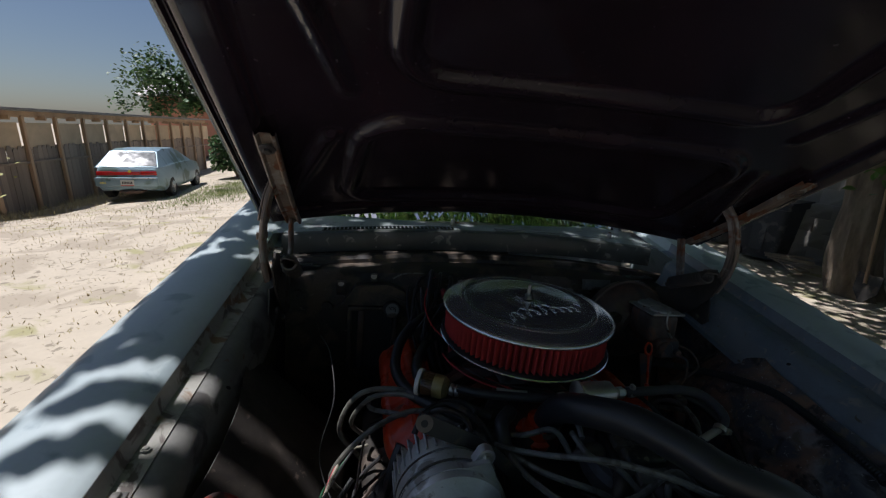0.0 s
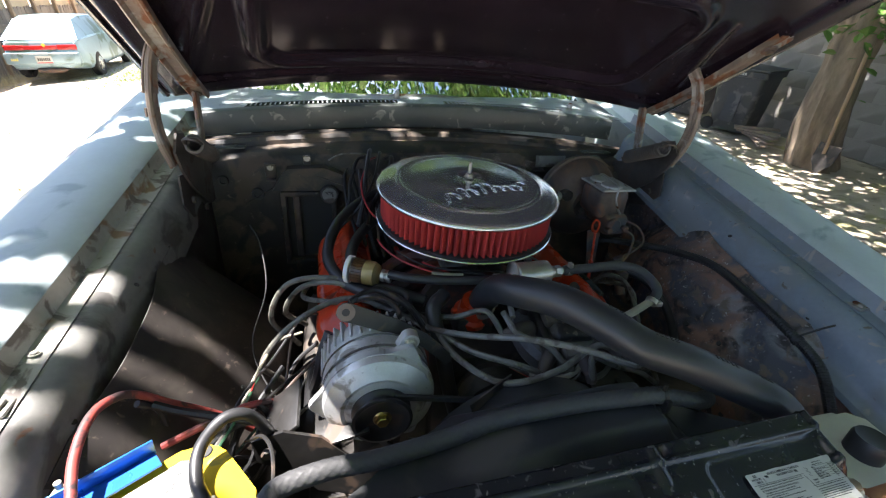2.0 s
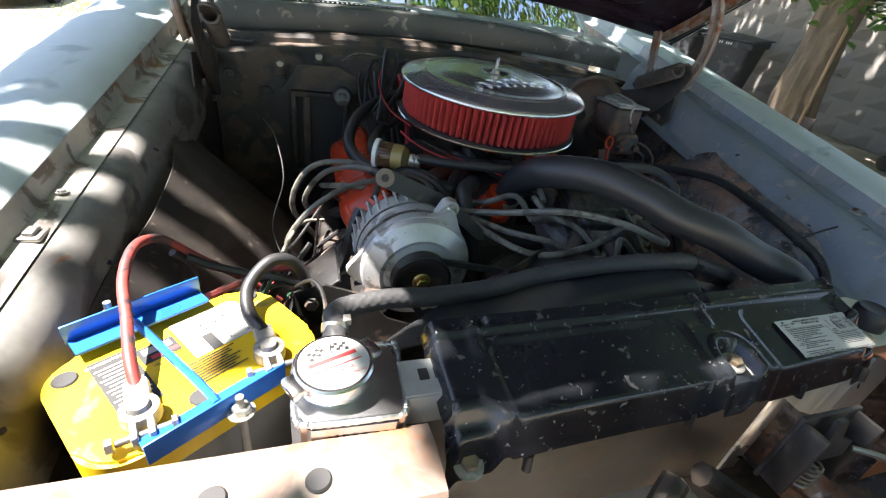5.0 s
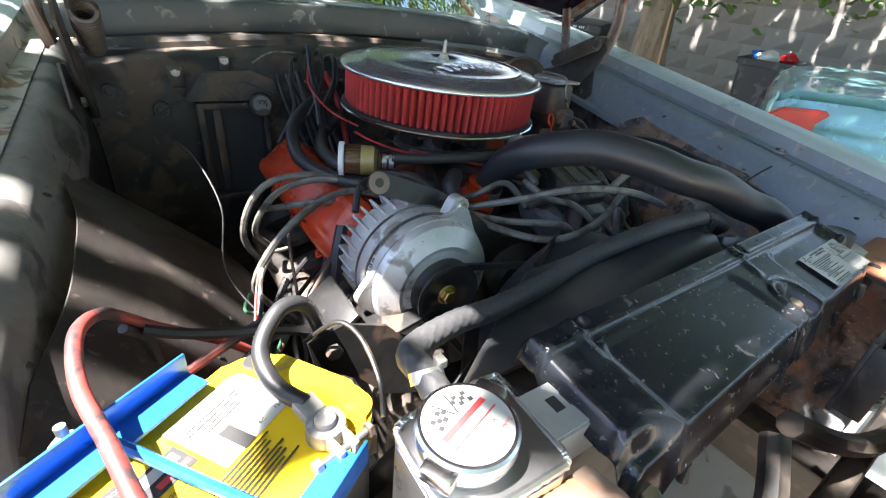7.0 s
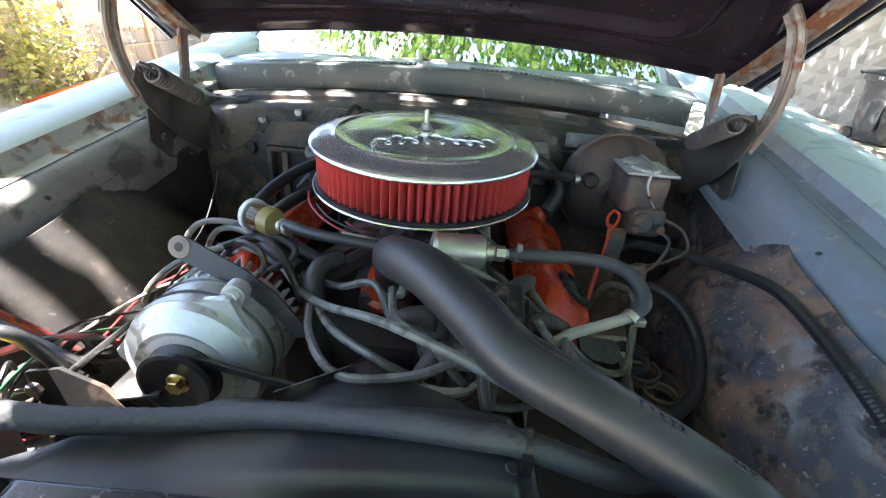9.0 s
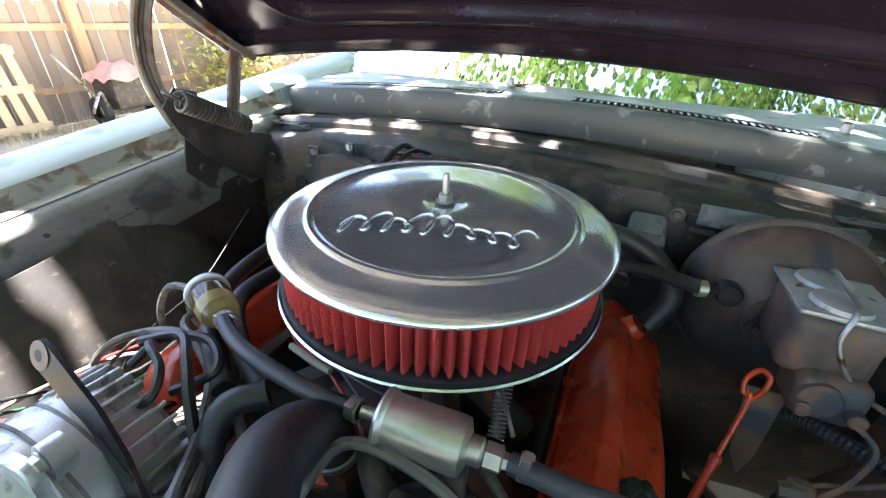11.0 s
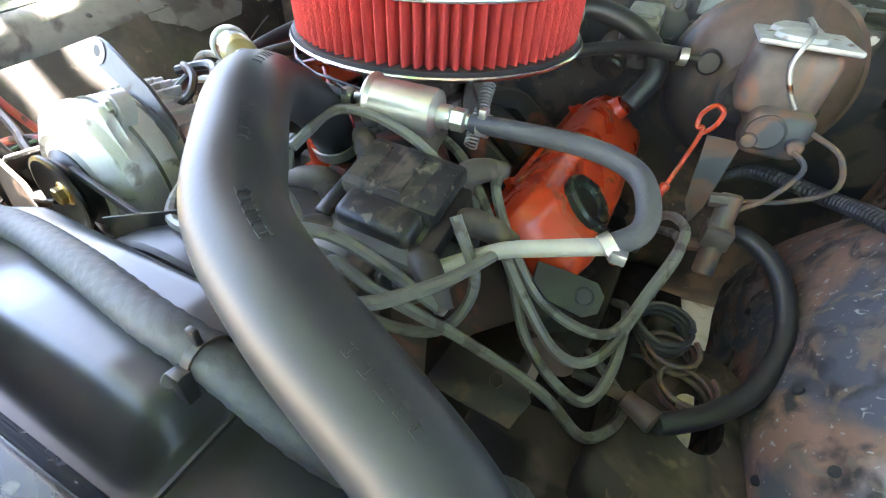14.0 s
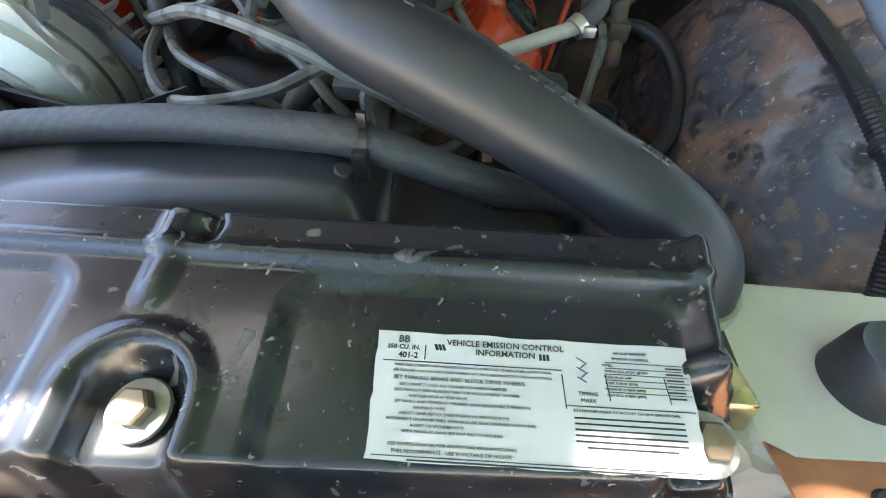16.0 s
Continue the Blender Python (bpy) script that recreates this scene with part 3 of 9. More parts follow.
# frame rails and crossmember low in the bay
bm = bmesh.new()
for s in (-1, 1):
    box(bm, (side(s, 0.43), 1.05, 0.34), (0.09, 1.5, 0.11), bev=0.01)
box(bm, (0.015, 1.02, 0.33), (0.85, 0.16, 0.10), bev=0.015)
part("frame_rail", bm, M["iron"], old_car, "greasy black frame rails")
# suspension tower pressed plate on the driver's side
bm = bmesh.new()
prism(bm, rounded(0.24, 0.30, 0.05, 4), 0.006, Matrix.Translation((0.47, 0.90, 0.50)) @ Matrix.Rotation(radians(18), 4, "Y"))
lathe(bm, [(0.040, 0.0), (0.055, 0.010), (0.062, 0.0)], (0.47, 0.88, 0.507), (0.3, 0, 1), 20)
part("tower_plate", bm, M["iron"], old_car)

# header bar and front panels
bm = bmesh.new()
sheet(bm, lambda x, k: Vector((x, (0.526, 0.522, 0.492, 0.455, 0.447, 0.445)[int(k)], (0.760, 0.812, 0.820, 0.816, 0.804, 0.70)[int(k)])), [-0.70 + 0.05 * k for k in range(9)] , range(6), 0.002)
header = part("header_bar", bm, M["tan"], old_car, "dusty tan painted front cross bar with rust")
for x in (-0.475, -0.400, -0.62):
    bm = bmesh.new()
    lathe(bm, [(0, 0.002), (0.009, 0.002), (0.0105, 0), (0, -0.001)], (x, 0.482, 0.8195), (0, 0, 1), 18)
    part("hole", bm, M["ink"], header)
bm = bmesh.new()
sheet(bm, lambda x, k: Vector((x, (0.58, 0.575, 0.53, 0.47, 0.455, 0.45)[int(k)], (0.70, 0.775, 0.785, 0.780, 0.765, 0.60)[int(k)])), [0.415 + 0.040 * k for k in range(8)], range(6), 0.002)
corner = part("header_corner", bm, M["rust_orange"], old_car, "orange-brown rusted front corner panel")
for x, y in ((0.462, 0.53), (0.492, 0.49)):
    bm = bmesh.new()
    lathe(bm, [(0, 0.002), (0.008, 0.002), (0.0095, 0), (0, -0.001)], (x, y, 0.784), (0, 0, 1), 18)
    part("hole", bm, M["ink"], corner)
# lower front brace and hood latch
bm = bmesh.new()
for s in (-1, 1):
    tube(bm, [(0.03 + s * 0.02, 0.47, 0.70), (0.03 + s * 0.10, 0.43, 0.66), (0.03 + s * 0.24, 0.40, 0.60), (0.03 + s * 0.40, 0.38, 0.56)], 0.016, 8, 4)
box(bm, (0.015, 0.40, 0.50), (1.30, 0.03, 0.12), bev=0.01)
part("front_brace", bm, M["iron"], old_car)
bm = bmesh.new()
sheet(bm, lambda x, v: Vector((x, 0.30 - 0.02 * v, 0.78 - 0.45 * v)), [-0.93 + 0.1 * k for k in range(20)], [k / 5 for k in range(6)], 0.01, Vector((0, -1, 0)))
part("grille_shell", bm, M["rust_orange"], old_car)
latch = thing("hood_latch", (0.17, 0.44, 0.70), "greasy black hood latch with springs and lever", "latch")
bm = bmesh.new()
box(bm, (0.17, 0.455, 0.755), (0.10, 0.006, 0.11), bev=0.002)
box(bm, (0.125, 0.44, 0.755), (0.006, 0.03, 0.10), bev=0.002)
box(bm, (0.215, 0.44, 0.755), (0.006, 0.03, 0.10), bev=0.002)
part("bracket", bm, M["iron"], latch)
bm = bmesh.new()
prism(bm, [(-0.03, 0), (0.03, 0), (0.035, 0.02), (0.012, 0.03), (0.008, 0.055), (-0.006, 0.055), (-0.012, 0.025), (-0.035, 0.015)], 0.006, Matrix.Translation((0.16, 0.435, 0.76)) @ Matrix.Rotation(radians(80), 4, "X"))
part("hook", bm, M["iron"], latch)
bm = bmesh.new()
tube(bm, [(0.15 + 0.009 * math.cos(a), 0.43 + 0.009 * math.sin(a), 0.715 + 0.0012 * a) for a in (0.6 * k for k in range(60))], 0.0018, 6, 1)
part("spring", bm, M["steel"], latch)
bm = bmesh.new()
tube(bm, [(0.20, 0.43, 0.77), (0.22, 0.41, 0.775), (0.24, 0.40, 0.765)], 0.004, 8, 4)
part("lever", bm, M["steel"], latch)

# trunk, tail panel and wheels
bm = bmesh.new()
sheet(bm, lambda x, v: Vector((x + 0.015, 4.36 + 1.0 * v, 1.07 - 0.05 * v - 0.10 * step(v, 0.9, 1.0) - 0.03 * (x / 0.9) ** 4)), [-0.9 + 0.12 * k for k in range(16)], [k / 10 for k in range(11)], 0.01)
part("trunk_lid", bm, M["fender"], old_car, "pale painted trunk lid")
bm = bmesh.new()
sheet(bm, lambda x, v: Vector((x + 0.015, 5.36 + 0.06 * math.sin(3 * v), 0.93 - 0.60 * v)), [-0.93 + 0.124 * k for k in range(16)], [k / 8 for k in range(9)], 0.01, Vector((0, -1, 0)))
part("tail_panel", bm, M["fender"], old_car)
for s in (-1, 1):
    bm = bmesh.new()
    sheet(bm, lambda y, v, s=s: Vector((side(s, 0.99 - 0.05 * v * v), y, 1.03 - 0.70 * v)), [4.7 + 0.11 * k for k in range(7)], [k / 6 for k in range(7)], 0.01, Vector((-s, 0, 0)))
    part("quarter_panel", bm, M["fender"], old_car)
    for y in (1.04, 4.35):
        bm = bmesh.new()
        lathe(bm, [(0.19, -0.09), (0.30, -0.09), (0.335, -0.06), (0.34, 0.0), (0.335, 0.06), (0.30, 0.09), (0.19, 0.09)], (side(s, 0.83), y, 0.345), (1, 0, 0), 40)
        wheel = part("tyre", bm, M["rubber"], old_car, "black road tyre")
        bm = bmesh.new()
        lathe(bm, [(0, 0.05), (0.05, 0.055), (0.07, 0.03), (0.16, 0.03), (0.19, 0.07), (0.20, 0.07), (0.20, -0.07), (0.16, -0.05), (0, -0.05)], (side(s, 0.83), y, 0.345), (s, 0, 0), 32)
        part("rim", bm, M["steel"], wheel, "dull steel rim")

# ---- open hood ----
hood = thing("hood", (0.015, 1.60, 1.13), "open car hood, glossy dark underside with stamped ribs", "hood")
HOOD_UP = radians(32.0)
HU = Vector((0, -math.cos(HOOD_UP), math.sin(HOOD_UP)))
HN = Vector((0, -math.sin(HOOD_UP), -math.cos(HOOD_UP)))
H0 = Vector((0.050, 1.605, 1.136))
HLEN = 1.22


def hood_point(u, v, d=0.0):
    """u across, v from the rear edge to the front, d below the skin."""
    crown = (0.040 + 0.055 * (1 - step(v, 0.0, 0.6))) * (1 - (u / 0.74) ** 2)
    sweep = 0.035 * (u / 0.74) ** 2 * (1 - v / HLEN) + 0.02 * step(v, HLEN - 0.1, HLEN)
    return H0 + Vector((u, 0, 0)) + HU * (v + sweep - 0.035) + HN * (d - crown)


def hood_relief(u, v):
    """Depth of the stamped underside below the skin."""
    edge = min(0.74 - abs(u), v, HLEN - v)
    d = 0.012 + 0.030 * step(edge, 0.004, 0.030) - 0.014 * step(edge, 0.075, 0.100)
    a = rbox(u, v, 0, 0.34, 1.02 - 0.25 * (v - 0.1), 0.40, 0.09)
    d += 0.020 * (step(-a, -0.030, -0.004) - step(-a, 0.006, 0.032))
    b = rbox(u, v, 0, 0.87, 0.80, 0.40, 0.09)
    d += 0.020 * (step(-b, -0.030, -0.004) - step(-b, 0.006, 0.032))
    for s in (-1, 1):
        p = abs((s * u - 0.60) * 0.93 + (v - 0.28) * 0.35)
        if 0.08 < v < 0.50:
            d += 0.012 * (1 - step(p, 0.006, 0.022)) * step(min(v - 0.08, 0.50 - v), 0, 0.03)
        q = abs((s * u - 0.56) * 0.95 - (v - 0.85) * 0.30)
        if 0.60 < v < 1.10:
            d += 0.012 * (1 - step(q, 0.006, 0.022)) * step(min(v - 0.6, 1.10 - v), 0, 0.03)
    return d


us = [-0.74 + 1.48 * k / 150 for k in range(151)]
vs = [HLEN * k / 124 for k in range(125)]
bm = bmesh.new()
sheet(bm, lambda u, v: hood_point(u, v, hood_relief(u, v)), us, vs)
part("inner_panel", bm, M["hood"], hood, "glossy dark purple-black stamped inner panel", 60)
bm = bmesh.new()
sheet(bm, lambda u, v: hood_point(u, v, 0.0 + 0.012 * step(abs(u), 0.732, 0.745)), [-0.745 + 1.49 * k / 40 for k in range(41)], [-0.006 + (HLEN + 0.012) * k / 24 for k in range(25)], 0.010, HN)
part("outer_skin", bm, M["fender"], hood, "pale blue-grey outer hood skin")
for s in (-1, 1):
    # strap bolted along the hood side, with bolts
    bm = bmesh.new()
    st = [hood_point(s * 0.648, v, 0.050 + 0.010 * math.sin(8 * v)) for v in (0.055, 0.10, 0.20, 0.32, 0.44, 0.50)]
    st = smooth_path(st, 5)
    sheet(bm, lambda i, k: st[int(i)] + Vector(((-0.021, -0.020, -0.016, -0.010, 0.010, 0.016, 0.020, 0.021)[int(k)], 0, 0)) + HN * (0.002, 0.011, 0.013, 0.006, 0.006, 0.013, 0.011, 0.002)[int(k)], range(len(st)), range(8), 0.003, -HN)
    strap = part("hinge_strap", bm, M["strap"], hood, "brown-grey pressed steel hinge strap")
    for v in (0.075, 0.46):
        bm = bmesh.new()
        p = hood_point(s * 0.648, v, 0.058)
        lathe(bm, [(0, 0), (0.017, 0), (0.016, 0.003), (0.010, 0.004), (0, 0.004)], p, HN, 20)
        hexbolt(bm, p + HN * 0.003, HN, 0.009, 0.007)
        part("bolt", bm, M["rusty"] if v > 0.2 else M["strap"], strap, "rusty hinge bolt with washer")
    # rubber seal along the hood's rear corner
    bm = bmesh.new()
    tube(bm, [hood_point(s * 0.735, v, 0.022) for v in (0.0, 0.1, 0.3, 0.6, 0.9, 1.2)], 0.006, 6, 3)
    part("edge_hem", bm, M["hood"], hood)

# hinges with their springs
for s in (-1, 1):
    hg = thing("hinge_assembly", (side(s, 0.625), 1.46, 0.88), "greasy hood hinge with curved arms and coil spring", "hinge", "hood hinges")
    mx = lambda x, y, z, s=s: Vector((side(s, x) + (0.018 if s > 0 else 0.0), y, z + (0.012 if s > 0 else 0.006)))
    plate = Matrix.Translation(mx(0.632, 0, 0)) @ Matrix(((0, 0, 1, 0), (1, 0, 0, 0), (0, 1, 0, 0), (0, 0, 0, 1)))
    bm = bmesh.new()
    prism(bm, [(1.36, 0.985), (1.335, 1.035), (1.365, 1.07), (1.41, 1.06), (1.45, 1.00), (1.52, 0.965), (1.60, 0.945), (1.625, 0.91), (1.61, 0.865), (1.57, 0.84), (1.52, 0.85), (1.47, 0.885), (1.41, 0.93)], 0.005, plate)
    lathe(bm, [(0.010, 0.004), (0.019, 0.006), (0.024, 0.0)], mx(0.632, 1.585, 0.885), (-s, 0, 0), 20)
    part("base_plate", bm, M["hinge"], hg)
    bm = bmesh.new()
    prism(bm, [(1.37, 0.90), (1.42, 0.85), (1.49, 0.83), (1.53, 0.85), (1.50, 0.91), (1.44, 0.96), (1.38, 0.97)], 0.004, Matrix.Translation((s * 0.016, 0, 0)) @ plate)
    for y, z in ((1.40, 0.905), (1.49, 0.85)):
        hexbolt(bm, mx(0.634, y, z), (-s, 0, 0), 0.009, 0.008)
    part("side_plate", bm, M["hinge"], hg)
    # curved front arm (channel) and straight rear arm
    for nm, pts, w in (("front_arm", [(0.645, 1.372, 1.000), (0.652, 1.345, 1.07), (0.650, 1.338, 1.14), (0.640, 1.350, 1.215), (0.625, 1.375, 1.262)], 0.020), ("rear_arm", [(0.612, 1.475, 0.985), (0.612, 1.492, 1.06), (0.615, 1.512, 1.135)], 0.017)):
        bm = bmesh.new()
        line = smooth_path([mx(*p) for p in pts], 5)
        for e in (-1, 0, 1):
            tube(bm, [p + Vector((0, e * w * 0.62, 0)) for p in line], w * 0.34 if e else w * 0.22, 8, 1)
        for a, b in zip(line, line[1:]):
            d = (b - a)
            rot = turn(d)
            box(bm, (a + b) / 2 + Vector((s * 0.002, 0, 0)), (0.004, w * 1.5, d.length + 0.003) if abs(rot.col[0].x) > 0.7 else (w * 1.5, 0.004, d.length + 0.003), rot=rot)
        part(nm, bm, M["strap"], hg, "grey-brown steel hinge arm")
    bm = bmesh.new()
    a, b = mx(0.592, 1.345, 1.052), mx(0.602, 1.505, 0.985)
    r3, ln = turn(b - a), (b - a).length
    turns = 17
    tube(bm, [a + r3 @ Vector((0.0175 * math.cos(2 * math.pi * k / 12), 0.0175 * math.sin(2 * math.pi * k / 12), ln * k / (12 * turns))) for k in range(12 * turns + 1)], 0.0042, 6, 1)
    part("spring", bm, M["hinge"], hg, "dark coil spring")
    bm = bmesh.new()
    tube(bm, [a + r3 @ Vector(p) for p in ((0.0175, 0, 0.0), (0.016, 0.006, -0.016), (0.004, 0.006, -0.030), (-0.012, 0.002, -0.026), (-0.018, -0.002, -0.010))], 0.0032, 6, 4)
    part("hook", bm, M["hinge"], hg)

# ---- engine ----
engine = thing("engine", (0.0, 1.2, 0.30), "orange-painted V8 engine with grimy block", "engine")
bm = bmesh.new()
box(bm, (0.0, 1.24, 0.55), (0.36, 0.56, 0.36), bev=0.03)
part("block", bm, M["block"], engine, "oily brown-orange engine block")
bm = bmesh.new()
box(bm, (0.01, 1.22, 0.335), (0.56, 0.62, 0.20), bev=0.03)
part("oil_pan", bm, M["iron"], engine, "greasy black oil pan")
for s in (-1, 1):
    bm = bmesh.new()
    box(bm, (s * 0.20, 1.25, 0.66), (0.13, 0.50, 0.14), rot=Matrix.Rotation(radians(s * 42), 3, "Y"), bev=0.015)
    part("cylinder_head", bm, M["block"], engine)
bm = bmesh.new()
box(bm, (0.0, 0.985, 0.60), (0.24, 0.10, 0.30), bev=0.03)
lathe(bm, [(0, 0), (0.07, 0), (0.075, 0.02), (0.06, 0.05), (0.03, 0.06), (0, 0.06)], (0.0, 0.94, 0.66), (0, -1, 0), 24)
part("timing_cover", bm, M["iron"], engine)
# intake manifold with runners
bm = bmesh.new()
box(bm, (0.0, 1.25, 0.765), (0.16, 0.40, 0.06), bev=0.018)
for s in (-1, 1):
    for k in range(4):
        y = 1.09 + 0.105 * k
        rb = bmesh.new()
        tube(rb, [(s * 0.04, 1.20 + 0.035 * k, 0.785), (s * 0.10, y, 0.78), (s * 0.165, y, 0.735)], 0.026, 10, 4)
        part("intake_runner", rb, M["block"], engine)
box(bm, (-0.015, 1.035, 0.765), (0.085, 0.07, 0.055), bev=0.014)
part("intake_manifold", bm, M["block"], engine, "stained orange intake manifold")
bm = bmesh.new()
lathe(bm, [(0, 0), (0.040, 0), (0.040, 0.012), (0.032, 0.018), (0.028, 0.05), (0, 0.05)], (-0.018, 1.035, 0.775), (0.05, -0.3, 1), 24)
hexbolt(bm, (-0.055, 1.035, 0.788), (0, 0, 1), 0.008, 0.008)
hexbolt(bm, (0.020, 1.035, 0.788), (0, 0, 1), 0.008, 0.008)
part("thermostat_housing", bm, M["orange"], engine, "orange thermostat housing")


def valve_cover(s):
    """A long rounded stamped cover, leaning outwards."""
    bm = bmesh.new()
    m = Matrix.Translation((s * 0.262, 1.255, 0.742)) @ Matrix.Rotation(radians(s * 40), 4, "Y")
    L, W = 0.50, 0.125

    def at(u, v):
        ang = math.pi * v
        end = min(0.25 + u * L, 0.25 + (1 - u) * L) - 0.25
        k = math.sqrt(max(0.0, 1 - (1 - min(end / 0.075, 1)) ** 2))
        x = -math.cos(ang)
        sx = math.copysign(abs(x) ** 0.55, x) * W / 2 * (0.82 + 0.18 * k)
        z = math.sin(ang) ** 0.55 * (0.060 * (0.15 + 0.85 * k)) + (0.007 * step(0.34 - abs(v - 0.5), 0.0, 0.05) * (1 - 0.6 * step(0.10 - abs(v - 0.5), 0.0, 0.03)) + 0.002 * math.sin(2 * math.pi * 3 * u) * math.sin(ang)) * k
        return m @ Vector((sx, (u - 0.5) * L, z))

    sheet(bm, at, [k / 60 for k in range(61)], [k / 48 for k in range(49)])
    prism(bm, rounded(0.138, 0.500, 0.05, 5), 0.005, m @ Matrix.Translation((0, 0, -0.006)))
    cover = part("valve_cover", bm, M["orange"], engine, "orange enamelled stamped valve cover", 50)
    for y in (-0.16, 0.0, 0.16):
        for e in (-1, 1):
            bm = bmesh.new()
            hexbolt(bm, m @ Vector((e * 0.068, y, 0)), m.to_3x3() @ Vector((0, 0, 1)), 0.007, 0.008, 0.011)
            part("bolt", bm, M["orange"], cover)
    return m, cover


for s in (-1, 1):
    m, cover = valve_cover(s)
    if s > 0:
        up = m.to_3x3() @ Vector((0, 0, 1))
        p = Vector((0.304, 1.098, 0.788))
        bm = bmesh.new()
        lathe(bm, [(0.030, -0.012), (0.036, -0.006), (0.036, 0.008), (0.033, 0.012), (0.024, 0.010), (0.020, 0.006), (0, 0.006)], p, up, 28)
        for k in range(3):
            a = 2 * math.pi * k / 3
            lathe(bm, [(0, -0.006), (0.010, -0.006), (0.010, 0.009), (0.008, 0.011), (0, 0.011)], p + turn(up) @ Vector((0.031 * math.cos(a), 0.031 * math.sin(a), 0)), up, 12)
        part("oil_cap", bm, M["greencap"], cover, "dark green plastic oil filler cap")
        bm = bmesh.new()
        lathe(bm, [(0.014, -0.01), (0.024, -0.004), (0.020, 0.004), (0.017, 0.018), (0, 0.018)], (0.280, 1.405, 0.805), up, 20)
        part("breather_neck", bm, M["orange"], cover)

# black lug plate with an eye at the front of the driver's side head
bm = bmesh.new()
LUG = Matrix.Translation((0.338, 0.966, 0.762)) @ Matrix.Rotation(radians(38), 4, "X") @ Matrix.Rotation(radians(18), 4, "Y")
prism(bm, [(-0.050, -0.006), (-0.030, -0.018), (0.008, -0.019), (0.020, -0.010), (0.021, 0.008), (0.010, 0.018), (-0.030, 0.016), (-0.052, 0.014)], 0.005, LUG)
lug = part("lifting_lug", bm, M["black"], engine, "black steel lug with an eye")
bm = bmesh.new()
lathe(bm, [(0, 0.0056), (0.0075, 0.0056), (0.0085, 0.0070), (0.0105, 0.0052), (0, 0.005)], LUG @ Vector((0.002, 0, 0)), LUG.to_3x3() @ Vector((0, 0, 1)), 20)
part("eye", bm, M["ink"], lug)

# exhaust manifolds under the covers
for s in (-1, 1):
    bm = bmesh.new()
    tube(bm, [(s * 0.33, 1.02, 0.60), (s * 0.345, 1.15, 0.60), (s * 0.345, 1.32, 0.59), (s * 0.34, 1.46, 0.55), (s * 0.33, 1.52, 0.42)], 0.034, 12, 5)
    log = part("exhaust_manifold", bm, M["iron"], engine, "dark iron exhaust manifold")
    for k in range(4):
        bm = bmesh.new()
        tube(bm, [(s * 0.26, 1.05 + 0.125 * k, 0.64), (s * 0.31, 1.05 + 0.125 * k, 0.63), (s * 0.345, 1.07 + 0.125 * k, 0.60)], 0.024, 10, 3)
        part("runner", bm, M["iron"], log)
bm = bmesh.new()
box(bm, (0.0, 1.20, 0.36), (0.34, 0.60, 0.16), bev=0.04)
part("oil_pan", bm, M["iron"], engine)

# carburettor, a stack of castings under the air cleaner
carb = thing("carburettor", (0.0, 1.25, 0.80), "dirty grey four-barrel carburettor under the air cleaner", "carburettor")
bm = bmesh.new()
box(bm, (0, 1.25, 0.808), (0.14, 0.15, 0.022), bev=0.004)
box(bm, (0, 1.25, 0.845), (0.12, 0.16, 0.05), bev=0.01)
part("body", bm, M["alu_old"], carb)
bm = bmesh.new()
lathe(bm, [(0, 0), (0.065, 0), (0.065, 0.02), (0.06, 0.026), (0, 0.026)], (0, 1.25, 0.868), (0, 0, 1), 28)
part("air_horn", bm, M["alu_old"], carb)
bm = bmesh.new()
lathe(bm, [(0, 0), (0.024, 0), (0.026, 0.004), (0.026, 0.022), (0.022, 0.028), (0, 0.028)], (-0.075, 1.21, 0.850), (-1, -0.2, 0), 18)
rod(bm, (-0.09, 1.17, 0.855), (-0.09, 1.13, 0.87), 0.006)
part("choke_housing", bm, M["iron"], carb)
bm = bmesh.new()
prism(bm, [(-0.03, -0.02), (0.03, -0.02), (0.05, 0.02), (0.01, 0.05), (-0.02, 0.04)], 0.003, Matrix.Translation((0.075, 1.22, 0.825)) @ Matrix.Rotation(radians(90), 4, "Y"))
tube(bm, [(0.08, 1.21, 0.84), (0.12, 1.14, 0.845), (0.155, 1.075, 0.842)], 0.0025, 6, 4)
part("throttle_lever", bm, M["zinc"], carb, "zinc throttle lever and rod")
bm = bmesh.new()
a, b = Vector((0.125, 1.165, 0.858)), Vector((0.135, 1.10, 0.80))
r3, ln = turn(b - a), (b - a).length
tube(bm, [a + r3 @ Vector((0.0085 * math.cos(2 * math.pi * k / 10), 0.0085 * math.sin(2 * math.pi * k / 10), ln * k / 200)) for k in range(201)], 0.0013, 5, 1)
part("return_spring", bm, M["steel"], carb, "thin steel return spring")
for x, y, z, r in ((-0.045, 1.155, 0.845, 0.013), (0.02, 1.15, 0.85, 0.011), (0.05, 1.16, 0.835, 0.014), (-0.01, 1.14, 0.83, 0.012)):
    bm = bmesh.new()
    rod(bm, (x, y + 0.02, z), (x, y - 0.02, z), r, bev=0.002)
    part("fitting", bm, M["iron"], carb)

